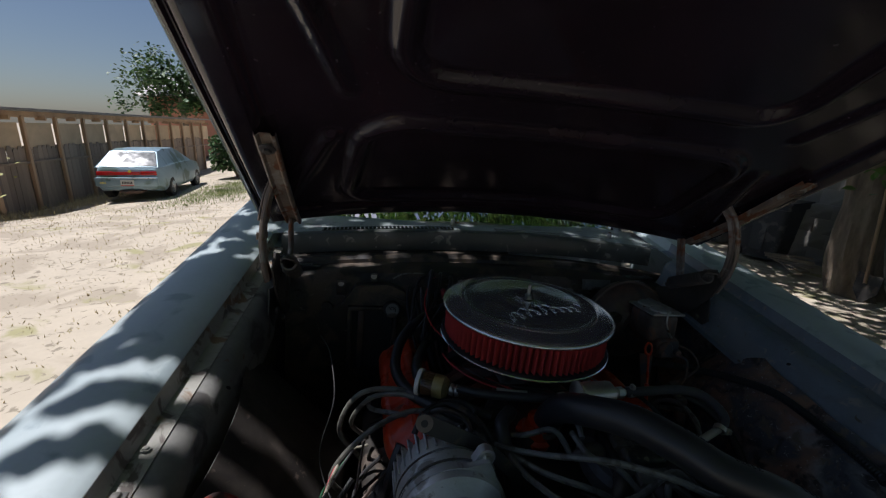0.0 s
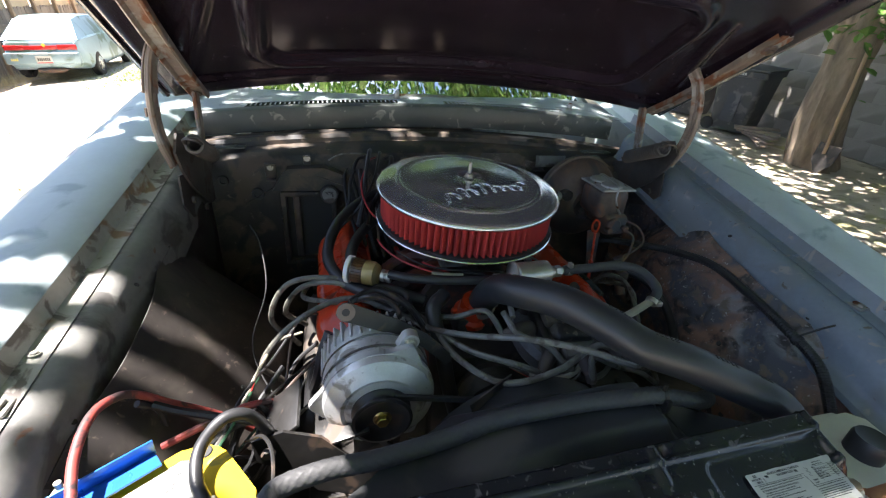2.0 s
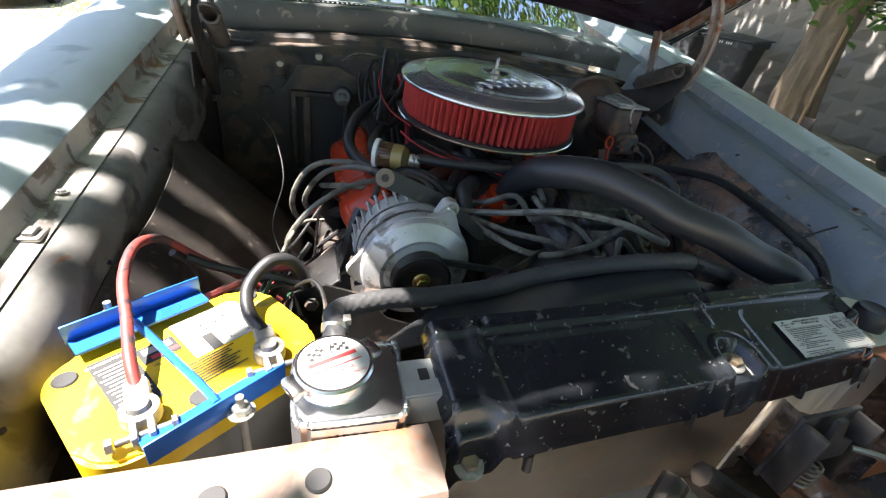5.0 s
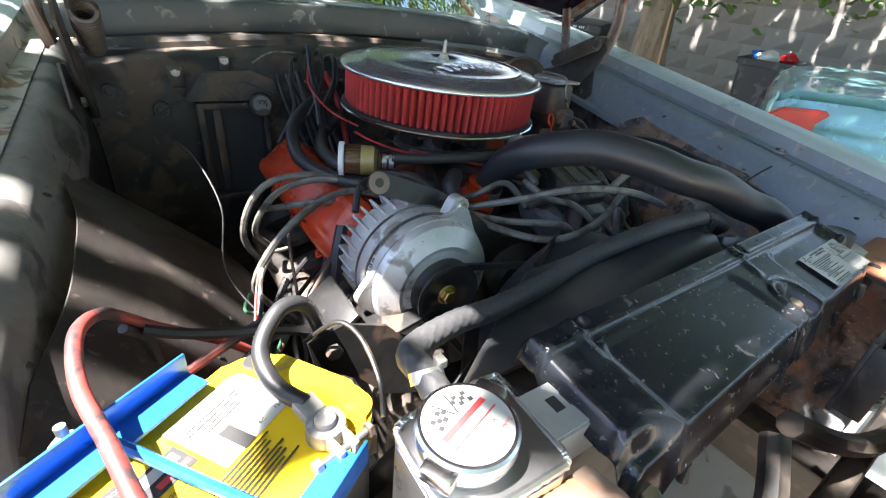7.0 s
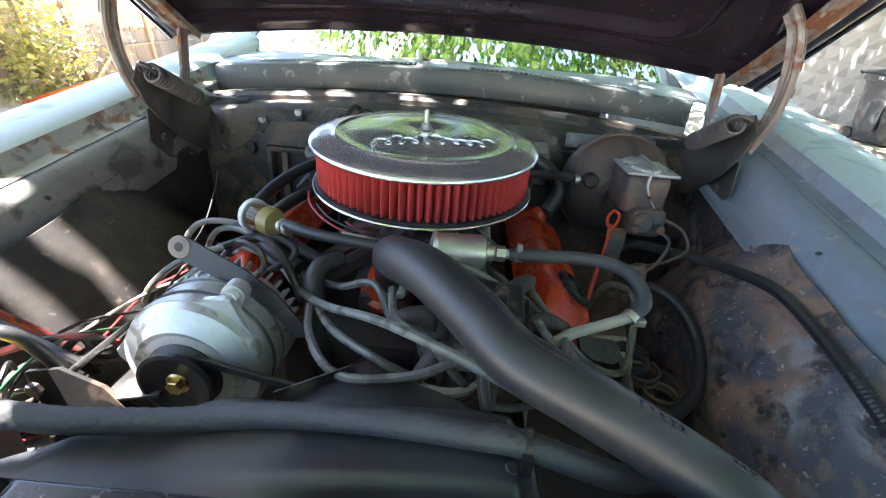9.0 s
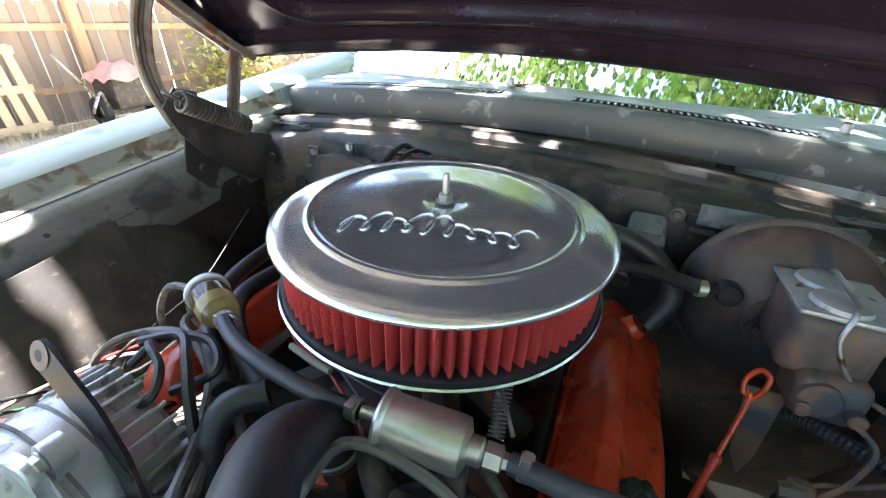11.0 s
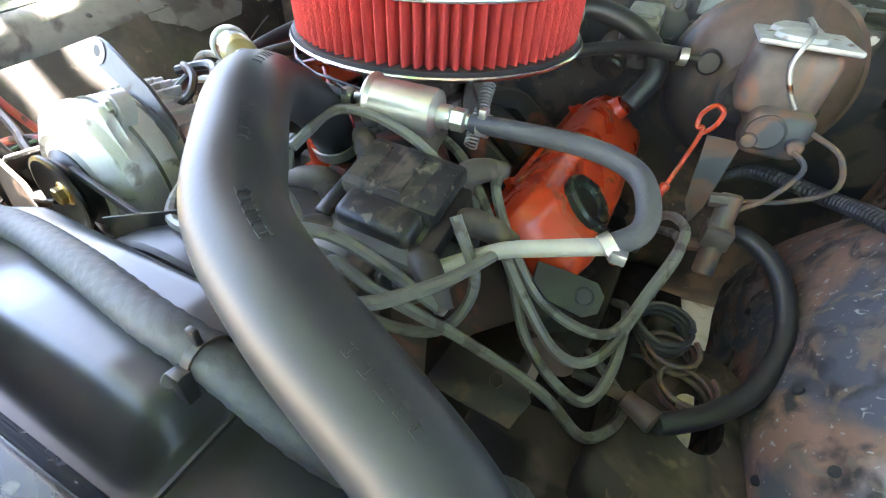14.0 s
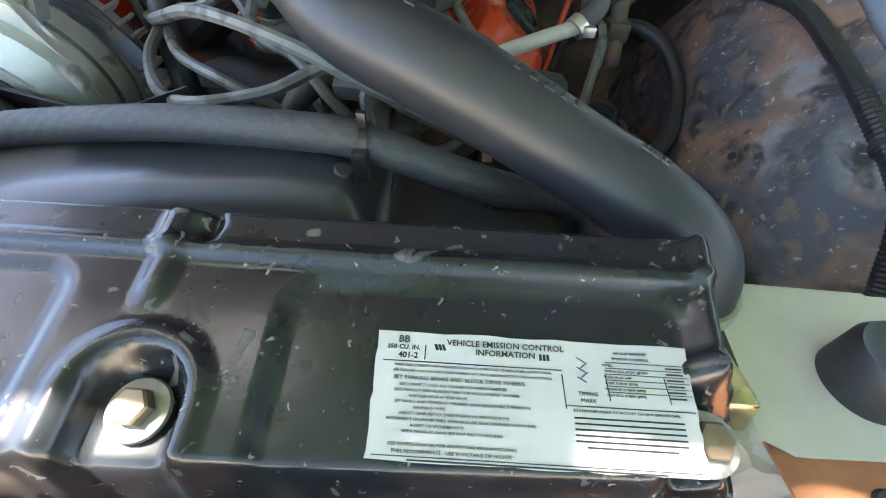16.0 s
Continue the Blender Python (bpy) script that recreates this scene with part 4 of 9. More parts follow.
# ---- air cleaner ----
air = thing("air_cleaner", (0.0, 1.25, 0.893), "round chrome air cleaner with exposed red pleated filter", "air cleaner")
air.matrix_world = air.matrix_world @ Matrix.Rotation(radians(4), 4, "X") @ Matrix.Scale(1.0, 4)
AC = Vector((0, 1.25, 0))
bm = bmesh.new()
prof = [(0.0, 0.9900), (0.0115, 0.9900), (0.013, 0.9910), (0.019, 0.9910), (0.022, 0.9930), (0.027, 0.9945), (0.070, 0.9925), (0.110, 0.9885), (0.1330, 0.9843), (0.1345, 0.9850), (0.1365, 0.9868), (0.1390, 0.9872), (0.1415, 0.9864), (0.1435, 0.9838), (0.1450, 0.9830), (0.160, 0.9795), (0.172, 0.9765), (0.1775, 0.9735), (0.1800, 0.9700), (0.1795, 0.9665), (0.1770, 0.9655), (0.1740, 0.9690), (0.12, 0.9720), (0, 0.976)]
lathe(bm, [(r * 1.185, h) for r, h in prof], AC, (0, 0, 1), 128)
lid = part("lid", bm, M["lid"], air, "polished chrome lid with embossed script band", 70)
# embossed flowing line across the lid
bm = bmesh.new()
ROT = Matrix.Rotation(radians(15), 3, "Z")


def emboss(u):
    """A looping line, written across the lid in front of the stud."""
    w = 2 * math.pi * 9 * u + 1.2
    tall = float(np.interp(u * 9, range(10), (1.9, 0.9, 1.7, 0.8, 1.9, 1.6, 0.8, 0.8, 0.9, 1.7)))
    x = -0.106 + 0.208 * u + 0.0085 * math.sin(w) + 0.006 * (tall - 1) * math.cos(w)
    y = -0.083 + 0.0135 * tall * math.cos(w) + 0.010 * (tall - 0.8) + 0.006 * math.sin(math.pi * u)
    p = ROT @ Vector((x, y, 0))
    r = math.hypot(p.x, p.y)
    return AC + Vector((p.x, p.y, float(np.interp(r, [0.032, 0.083, 0.130, 0.1606], [0.9945, 0.9925, 0.9885, 0.9840])) + 0.0002))


tube(bm, [emboss(k / 300) for k in range(301)], 0.0019, 6, 1)
part("embossing", bm, M["lid"], lid, "raised chrome flowing line", 60)
bm = bmesh.new()
NP = 84
ring = []
for k in range(NP * 6):
    a = 2 * math.pi * k / (NP * 6)
    ph = (k % 6) / 6
    r = 0.1830 + 0.0190 * (0.5 + 0.5 * math.cos(2 * math.pi * ph)) ** 0.55
    ring.append((r * math.cos(a), r * math.sin(a)))
rows = []
for z, f in ((0.894, 0.985), (0.897, 1.0), (0.92, 1.0), (0.945, 1.0), (0.963, 1.0), (0.967, 0.985)):
    rows.append([bm.verts.new(AC + Vector((x * f, y * f, z))) for x, y in ring])
for a, b in zip(rows, rows[1:]):
    for k in range(len(ring)):
        j = (k + 1) % len(ring)
        bm.faces.new((a[k], a[j], b[j], b[k]))
part("filter_element", bm, M["red"], air, "red pleated cotton filter element", 80)
bm = bmesh.new()
lathe(bm, [(0.175, 0.888), (0.2055, 0.888), (0.2070, 0.891), (0.2070, 0.897), (0.2040, 0.898), (0.175, 0.8965)], AC, (0, 0, 1), 96)
part("lower_seal", bm, M["rubber"], air, "black rubber filter seal")
bm = bmesh.new()
lathe(bm, [(0.06, 0.880), (0.07, 0.874), (0.13, 0.878), (0.195, 0.882), (0.2100, 0.887), (0.2120, 0.8905), (0.2100, 0.8925), (0.2050, 0.8885), (0.12, 0.886), (0.06, 0.888)], AC, (0, 0, 1), 96)
part("base_pan", bm, M["chrome"], air, "chrome base pan")
bm = bmesh.new()
lathe(bm, [(0, 0.9915), (0.012, 0.9915), (0.012, 0.9935), (0.0075, 0.994), (0.0075, 1.001), (0.0045, 1.003), (0.0040, 1.003), (0.0040, 1.026), (0.003, 1.028), (0, 1.028)], AC, (0, 0, 1), 20)
stud = part("stud", bm, M["steel"], lid, "dark threaded stud")
bm = bmesh.new()
lathe(bm, [(0, 0.9925), (0.0125, 0.9925), (0.0125, 0.9938), (0.0092, 0.9940), (0.0092, 1.0005), (0.0082, 1.0018), (0, 1.0018)], AC, (0, 0, 1), 6)
part("nut", bm, M["zinc"], lid, "zinc hex nut")

# ---- alternator ----
alt = thing("alternator", (-0.232, 0.93, 0.67), "cast aluminium alternator with black pulley and belt", "alternator")
A0, AX = Vector((-0.232, 0.905, 0.750)), Vector((0, -1, 0))
bm = bmesh.new()
prof = [(0, -0.085), (0.05, -0.085), (0.064, -0.075), (0.070, -0.055), (0.0715, -0.010), (0.0715, -0.001), (0.068, 0.0), (0.068, 0.004), (0.0715, 0.005), (0.0715, 0.022), (0.069, 0.030), (0.055, 0.040), (0.050, 0.043), (0.045, 0.041), (0.030, 0.045), (0, 0.045)]
lathe(bm, [(r * 1.29, h * 1.15) for r, h in prof], A0, AX, 56)
body = part("case", bm, M["alu"], alt, "grey cast aluminium case", 30)
bm = bmesh.new()
out = [(0.094 * math.cos(radians(a)) * (1.0 + 0.22 * max(0, math.cos(3 * radians(a - 62))) ** 8), 0.094 * math.sin(radians(a)) * (1.0 + 0.22 * max(0, math.cos(3 * radians(a - 62))) ** 8)) for a in range(0, 360, 5)]
prism(bm, out, 0.012, Matrix.Translation(A0 + Vector((0, -0.010, 0))) @ Matrix.Rotation(radians(90), 4, "X"))
bmesh.ops.bevel(bm, geom=list(bm.edges), offset=0.002, segments=1, affect="EDGES")
part("front_flange", bm, M["alu"], body, "lobed front flange")
for y in (0.002, 0.030):
    bm = bmesh.new()
    lathe(bm, [(0.0905, -0.0015), (0.0935, -0.0015), (0.0935, 0.0015), (0.0905, 0.0015)], A0 + Vector((0, y, 0)), AX, 56)
    part("seam_ring", bm, M["alu_old"], body)
for k in range(34):
    bm = bmesh.new()
    a = 2 * math.pi * k / 34
    d = Vector((math.cos(a), 0, math.sin(a)))
    box(bm, A0 + Vector((0, 0.068, 0)) + d * 0.0880, (0.0042, 0.052, 0.014), rot=Matrix.Rotation(math.pi / 2 - a, 3, "Y"), bev=0.001, seg=1)
    part("cooling_fin", bm, M["alu"], body)
for a0, ln in ((62, 0.026), (-118, 0.030)):
    a = radians(a0)
    d = Vector((math.cos(a), 0, math.sin(a)))
    bm = bmesh.new()
    prism(bm, rounded(0.030, 0.050 + ln * 0.3, 0.014, 5), 0.018, Matrix.Translation(A0 + Vector((0, 0.012, 0)) + d * 0.096) @ Matrix.Rotation(math.pi / 2 - a, 4, "Y") @ Matrix.Rotation(radians(90), 4, "X"))
    ear = part("mounting_ear", bm, M["alu"], body)
    bm = bmesh.new()
    hexbolt(bm, A0 + Vector((0, -0.007, 0)) + d * 0.110, (0, -1, 0), 0.009, 0.007, 0.011)
    part("bolt", bm, M["zinc"], ear)
for k in range(4):
    a = radians(20 + 90 * k)
    bm = bmesh.new()
    hexbolt(bm, A0 + Vector((0.076 * math.cos(a), -0.034, 0.076 * math.sin(a))), (0, -1, 0), 0.006, 0.006)
    part("bolt", bm, M["steel"], body)
for dx, w in ((-0.0655, 0.030),):
    bm = bmesh.new()
    for k in range(7):
        a0 = radians(150 + 5 * k)
        box(bm, A0 + Vector((0.0928 * math.cos(a0), -0.012, 0.0928 * math.sin(a0))), (0.0062, 0.020, 0.0006), rot=Matrix.Rotation(math.pi / 2 - a0, 3, "Y"))
    part("sticker", bm, M["paper"], body, "white barcode sticker")
    bm = bmesh.new()
    for k in range(12):
        a0 = radians(151 + 2.6 * k)
        box(bm, A0 + Vector((0.0933 * math.cos(a0), -0.012, 0.0933 * math.sin(a0))), (0.0012, 0.015, 0.0006), rot=Matrix.Rotation(math.pi / 2 - a0, 3, "Y"))
    part("bars", bm, M["ink"], body)
bm = bmesh.new()
P0 = Vector((A0.x, 0.0, A0.z))
prof = [(0.016, 0.040), (0.038, 0.043), (0.040, 0.045), (0.040, 0.047), (0.033, 0.053), (0.033, 0.056), (0.040, 0.062), (0.040, 0.065), (0.036, 0.066), (0.030, 0.062), (0.018, 0.060), (0.0, 0.060)]
lathe(bm, [(r * 1.2, h * 1.1) for r, h in prof], A0, AX, 44)
part("pulley", bm, M["black"], alt, "black pulley")
bm = bmesh.new()
lathe(bm, [(0, 0.058), (0.015, 0.058), (0.015, 0.066), (0.0125, 0.068), (0, 0.068)], A0, AX, 24)
hexbolt(bm, A0 + AX * 0.067, AX, 0.0105, 0.009)
part("pulley_nut", bm, M["brass"], alt, "brass-coloured pulley nut")
# slotted adjusting bracket
bm = bmesh.new()
R2 = Matrix.Translation((-0.236, 0.955, 0.862)) @ Matrix.Rotation(radians(20), 4, "Y") @ Matrix.Rotation(radians(-8), 4, "Z") @ Matrix.Rotation(radians(72), 4, "X")
out = [(-0.060, -0.012), (-0.052, -0.018), (-0.04, -0.019), (0.05, -0.017), (0.10, -0.024), (0.15, -0.042), (0.16, -0.034), (0.15, -0.020), (0.10, 0.000), (0.05, 0.010), (-0.04, 0.013), (-0.054, 0.011), (-0.061, 0.002)]
prism(bm, out, 0.005, R2)
brk = part("slotted_bracket", bm, M["black"], alt, "black steel adjusting bracket with bare end")
bm = bmesh.new()
lathe(bm, [(0.0065, 0.0055), (0.015, 0.0055), (0.0155, 0.006), (0.0065, 0.0065)], R2 @ Vector((-0.046, -0.003, 0)), R2.to_3x3() @ Vector((0, 0, 1)), 22)
part("eye", bm, M["strap"], brk, "bare worn steel eye")
bm = bmesh.new()
lathe(bm, [(0, 0.0062), (0.0068, 0.0062), (0, 0.0064)], R2 @ Vector((-0.046, -0.003, 0)), R2.to_3x3() @ Vector((0, 0, 1)), 18)
part("hole", bm, M["ink"], brk)
bm = bmesh.new()
prism(bm, rounded(0.060, 0.007, 0.0034, 4, 0.09, -0.012), 0.0064, R2)
part("slot", bm, M["ink"], brk)
# lower bracket: pressed black plate
bm = bmesh.new()
prism(bm, [(-0.12, 0.055), (-0.075, 0.065), (-0.02, 0.045), (0.02, 0.0), (0.07, -0.02), (0.075, -0.05), (0.02, -0.075), (-0.03, -0.055), (-0.06, -0.02), (-0.115, 0.02)], 0.006, Matrix.Translation((-0.305, 0.83, 0.69)) @ Matrix.Rotation(radians(80), 4, "X"))
box(bm, (-0.325, 0.875, 0.715), (0.15, 0.09, 0.006), rot=Matrix.Rotation(radians(-15), 3, "Y"), bev=0.002)
box(bm, (-0.385, 0.89, 0.735), (0.07, 0.10, 0.008), rot=Matrix.Rotation(radians(-40), 3, "Y"), bev=0.003)
low = part("lower_bracket", bm, M["black"], alt, "black pressed steel mounting bracket")
for x, z in ((-0.40, 0.735), (-0.25, 0.665)):
    bm = bmesh.new()
    hexbolt(bm, (x, 0.822, z), (0, -1, 0), 0.010, 0.009)
    part("bolt", bm, M["hinge"], low)
# belt to the crank
bm = bmesh.new()
CR, WP = Vector((0.0, 0.849, 0.50)), Vector((-0.01, 0.849, 0.66))
for a, b in ((A0 + Vector((0.020, -0.056, 0.033)), Vector((0.03, 0.849, 0.73))), (A0 + Vector((-0.030, -0.056, -0.02)), Vector((-0.075, 0.849, 0.47))), (Vector((0.05, 0.849, 0.72)), Vector((0.075, 0.849, 0.50)))):
    a = Vector((a.x, 0.849, a.z))
    box(bm, (a + b) / 2, (0.006, 0.011, (b - a).length), rot=turn(b - a), bev=0.001, seg=1)
belt = lone("fan_belt", bm, M["rubber"], "worn black rubber drive belt", "belt", at=(0, 0.849, 0.6))
# fan and pulleys, deep in the shroud
fan = thing("engine_fan", (0.0, 0.80, 0.60), "black engine fan with pulleys in the shroud", "fan")
bm = bmesh.new()
lathe(bm, [(0, 0.0), (0.065, 0.0), (0.068, 0.006), (0.058, 0.014), (0.068, 0.022), (0.03, 0.03), (0, 0.03)], (0.0, 0.86, 0.655), (0, -1, 0), 32)
lathe(bm, [(0, 0.0), (0.085, 0.0), (0.085, 0.008), (0.072, 0.014), (0.085, 0.022), (0.03, 0.03), (0, 0.03)], (0.0, 0.86, 0.49), (0, -1, 0), 32)
part("pulley", bm, M["black"], fan)
for k in range(6):
    a = 2 * math.pi * (k + 0.2) / 6
    bm = bmesh.new()
    prism(bm, [(0.02, -0.025), (0.09, -0.045), (0.20, -0.05), (0.205, 0.04), (0.09, 0.035), (0.02, 0.02)], 0.003, Matrix.Translation((0.0, 0.80, 0.61)) @ Matrix.Rotation(a, 4, "Y") @ Matrix.Rotation(radians(90), 4, "X") @ Matrix.Rotation(radians(22), 4, "X"))
    part("blade", bm, M["iron"], fan)

# ---- distributor with plug wires ----
dist = thing("distributor", (0.125, 0.925, 0.72), "grey and black electronic ignition distributor with rubber boots", "distributor")
D0, DA = Vector((0.122, 0.945, 0.762)), Vector((0.05, -0.32, 0.945)).normalized()
DX = (Vector((1, 0, 0)) - DA * DA.x).normalized()
r3 = Matrix((DX, DA.cross(DX), DA)).transposed() * 1.14
bm = bmesh.new()
lathe(bm, [(0.0, -0.14), (0.022, -0.14), (0.024, -0.05), (0.062, -0.036), (0.080, -0.014), (0.082, 0.0), (0, 0.0)], D0, DA, 36)
part("housing", bm, M["alu_old"], dist, "dull grey cast housing")
bm = bmesh.new()
lathe(bm, [(0.085, -0.004), (0.089, 0.0), (0.089, 0.024), (0.080, 0.038), (0.060, 0.044), (0, 0.044)], D0, DA, 44)
box(bm, D0 + r3 @ Vector((0.0, -0.004, 0.042)), (0.104, 0.104, 0.026), rot=r3, bev=0.007)
cap = part("cap", bm, M["cap_grey"], dist, "grey-faded plastic distributor cap")
for k in range(6):
    bm = bmesh.new()
    box(bm, D0 + r3 @ Vector((-0.042 + 0.017 * k, -0.062, 0.026)), (0.006, 0.020, 0.046), rot=r3, bev=0.002, seg=1)
    part("rib", bm, M["cap_grey"], cap)
bm = bmesh.new()
box(bm, D0 + r3 @ Vector((0.004, 0.016, 0.064)), (0.094, 0.062, 0.020), rot=r3, bev=0.005)
cover = part("coil_cover", bm, M["cap_black"], dist, "black plastic coil cover")
bm = bmesh.new()
box(bm, D0 + r3 @ Vector((0.004, -0.027, 0.060)), (0.074, 0.034, 0.024), rot=r3, bev=0.010, seg=3)
part("cover_lobe", bm, M["cap_black"], cover)
for x in (-0.046, 0.054):
    bm = bmesh.new()
    box(bm, D0 + r3 @ Vector((x, -0.004, 0.050)), (0.016, 0.080, 0.022), rot=r3, bev=0.005)
    part("latch", bm, M["black"], cover)
for k in range(3):
    bm = bmesh.new()
    box(bm, D0 + r3 @ Vector((-0.030 + 0.034 * k, 0.016, 0.0745)), (0.020, 0.046, 0.002), rot=r3, bev=0.001, seg=1)
    part("rib", bm, M["cap_black"], cover)
bm = bmesh.new()
box(bm, D0 + r3 @ Vector((-0.012, -0.066, 0.060)), (0.034, 0.020, 0.016), rot=r3, bev=0.002)
part("connector", bm, M["wire"], dist, "pale plug connector")
bm = bmesh.new()
tube(bm, [D0 + r3 @ Vector(p) for p in ((0.010, -0.074, 0.044), (-0.015, -0.092, 0.040), (-0.050, -0.095, 0.036), (-0.085, -0.080, 0.030))], 0.0045, 7, 5, radii=[1, 1.1, 1.5, 1.0])
part("lead", bm, M["tan_hose"], dist)
for z, m in ((0.036, "rusty"), (0.030, "redwire"), (0.048, "wire")):
    bm = bmesh.new()
    tube(bm, [D0 + r3 @ Vector(p) for p in ((0.014, -0.074, 0.042), (-0.020, -0.104, z), (-0.055, -0.100, z - 0.008), (-0.11, -0.06, 0.02))], 0.0018, 6, 5)
    part("lead", bm, M[m], dist)
BOOT = []
for k in range(8):
    a = radians(45 * k + 6)
    c, n = math.cos(a), math.sin(a)
    pts = [D0 + r3 @ Vector((r * c, r * n, h)) for r, h in ((0.060, 0.020), (0.063, 0.040), (0.072, 0.052), (0.090, 0.050), (0.112, 0.040))]
    bm = bmesh.new()
    tube(bm, pts, 0.0145, 12, 4, radii=[1.0, 1.05, 1.15, 1.0, 0.95, 0.85, 0.62])
    part("boot", bm, M["boot"], dist, "dusty brown-black rubber plug boot")
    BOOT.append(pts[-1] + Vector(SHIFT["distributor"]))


def wire(name, pts, r, m, label, category, group="", seg=8, n=6):
    bm = bmesh.new()
    tube(bm, pts, r, seg, n)
    return lone(name, bm, m, label, category, group, at=pts[0])


def bootp(k):
    return tuple(BOOT[k])


PLUG = "ignition wires"
for pts in (
    (bootp(0), (0.234, 0.839, 0.824), (0.189, 0.777, 0.840), (0.102, 0.788, 0.872), (0.015, 0.827, 0.876), (-0.067, 0.892, 0.842), (-0.131, 0.964, 0.812), (-0.197, 1.035, 0.812), (-0.280, 1.063, 0.824), (-0.377, 1.036, 0.792), (-0.440, 1.023, 0.713), (-0.411, 1.059, 0.629)),
    (bootp(7), (0.146, 0.830, 0.845), (0.059, 0.805, 0.821), (-0.032, 0.812, 0.803), (-0.092, 0.883, 0.803), (-0.124, 0.980, 0.810), (-0.188, 1.067, 0.810), (-0.288, 1.119, 0.836), (-0.390, 1.132, 0.824), (-0.432, 1.132, 0.737), (-0.382, 1.156, 0.642)),
    (bootp(5), (0.008, 0.839, 0.810), (-0.066, 0.895, 0.806), (-0.129, 0.984, 0.804), (-0.196, 1.058, 0.810), (-0.288, 1.106, 0.833), (-0.365, 1.144, 0.806), (-0.407, 1.171, 0.728), (-0.368, 1.206, 0.660)),
    (bootp(4), (-0.02, 0.955, 0.845), (-0.075, 0.975, 0.822), (-0.14, 1.02, 0.803), (-0.21, 1.075, 0.79), (-0.31, 1.09, 0.80), (-0.365, 1.16, 0.77), (-0.365, 1.32, 0.70)),
    ((0.023, 0.923, 0.849), (0.037, 0.984, 0.874), (0.109, 0.993, 0.867), (0.179, 0.988, 0.832), (0.251, 0.974, 0.776), (0.308, 0.925, 0.711), (0.372, 0.917, 0.672), (0.392, 0.953, 0.690), (0.391, 1.036, 0.704), (0.380, 1.100, 0.660)),
    (bootp(1), (0.221, 1.007, 0.824), (0.268, 0.960, 0.785), (0.318, 0.953, 0.741), (0.377, 0.977, 0.718), (0.401, 1.030, 0.752), (0.420, 1.116, 0.780), (0.396, 1.178, 0.760), (0.385, 1.220, 0.670)),
    (bootp(3), (0.080, 1.060, 0.845), (0.160, 1.040, 0.835), (0.245, 0.961, 0.800), (0.289, 0.939, 0.757), (0.339, 0.932, 0.708), (0.376, 0.956, 0.703), (0.400, 1.025, 0.738), (0.418, 1.105, 0.774), (0.395, 1.300, 0.670)),
    (bootp(6), (0.145, 0.832, 0.815), (0.188, 0.842, 0.790), (0.257, 0.879, 0.733), (0.336, 0.894, 0.690), (0.390, 0.896, 0.651), (0.420, 0.960, 0.640), (0.370, 1.020, 0.640)),
    ((0.214, 0.923, 0.835), (0.249, 0.902, 0.783), (0.227, 0.877, 0.732), (0.163, 0.852, 0.740), (0.109, 0.847, 0.789), (0.070, 0.869, 0.823), (0.023, 0.891, 0.836), (0.010, 0.940, 0.850)),
):
    wire("plug_wire", pts, 0.0058, M["wire"], "grey silicone spark plug wire", "wire", PLUG)
# ---- hoses ----
HOSE = [(-0.005, 1.030, 0.794), (-0.002, 1.005, 0.845), (0.004, 0.965, 0.886), (0.020, 0.915, 0.912), (0.066, 0.852, 0.930), (0.118, 0.792, 0.922), (0.159, 0.751, 0.907), (0.225, 0.723, 0.890), (0.306, 0.704, 0.855), (0.354, 0.681, 0.838), (0.384, 0.666, 0.818), (0.397, 0.658, 0.795), (0.401, 0.655, 0.770)]
rh = thing("radiator_hose", HOSE[0], "thick matt black upper radiator hose", "hose")
bm = bmesh.new()
tube(bm, HOSE, 0.0285, 28, 9, radii=[0.94, 0.98, 1.0, 1.03, 1.02, 1, 1, 1, 1.02, 0.97])
part("tube", bm, M["bighose"], rh, sharp=60)
line = smooth_path(HOSE, 9)
for k, wid in ((3, 0), (len(line) - 5, 0)):
    d = (line[k + 1] - line[k]).normalized()
    bm = bmesh.new()
    lathe(bm, [(0.0285, -0.007), (0.0315, -0.007), (0.0315, 0.007), (0.0285, 0.007)], line[k], d, 32)
    box(bm, line[k] + turn(d) @ Vector((0.034, 0, 0)), (0.010, 0.016, 0.016), rot=turn(d), bev=0.002)
    part("hose_clamp", bm, M["zinc"], rh, "zinc worm-drive clamp")
# moulded lettering along the hose, unreadable
for k in range(24, 80):
    if k % 11 > 4:
        continue
    bm = bmesh.new()
    p, d = line[k], (line[k + 1] - line[k]).normalized()
    o = (Vector((0.55, -0.15, 0.85)) - d * Vector((0.55, -0.15, 0.85)).dot(d)).normalized()
    r3 = Matrix((d, o.cross(d), o)).transposed()
    for e in (-0.0028, 0.0028):
        box(bm, p + o * 0.0290 + o.cross(d) * e, (0.0040 + 0.0012 * (k % 3), 0.0012, 0.0011), rot=r3)
    box(bm, p + o * 0.0291, (0.0013, 0.0056, 0.0011), rot=r3)
    part("moulded_mark", bm, M["bighose"], rh)

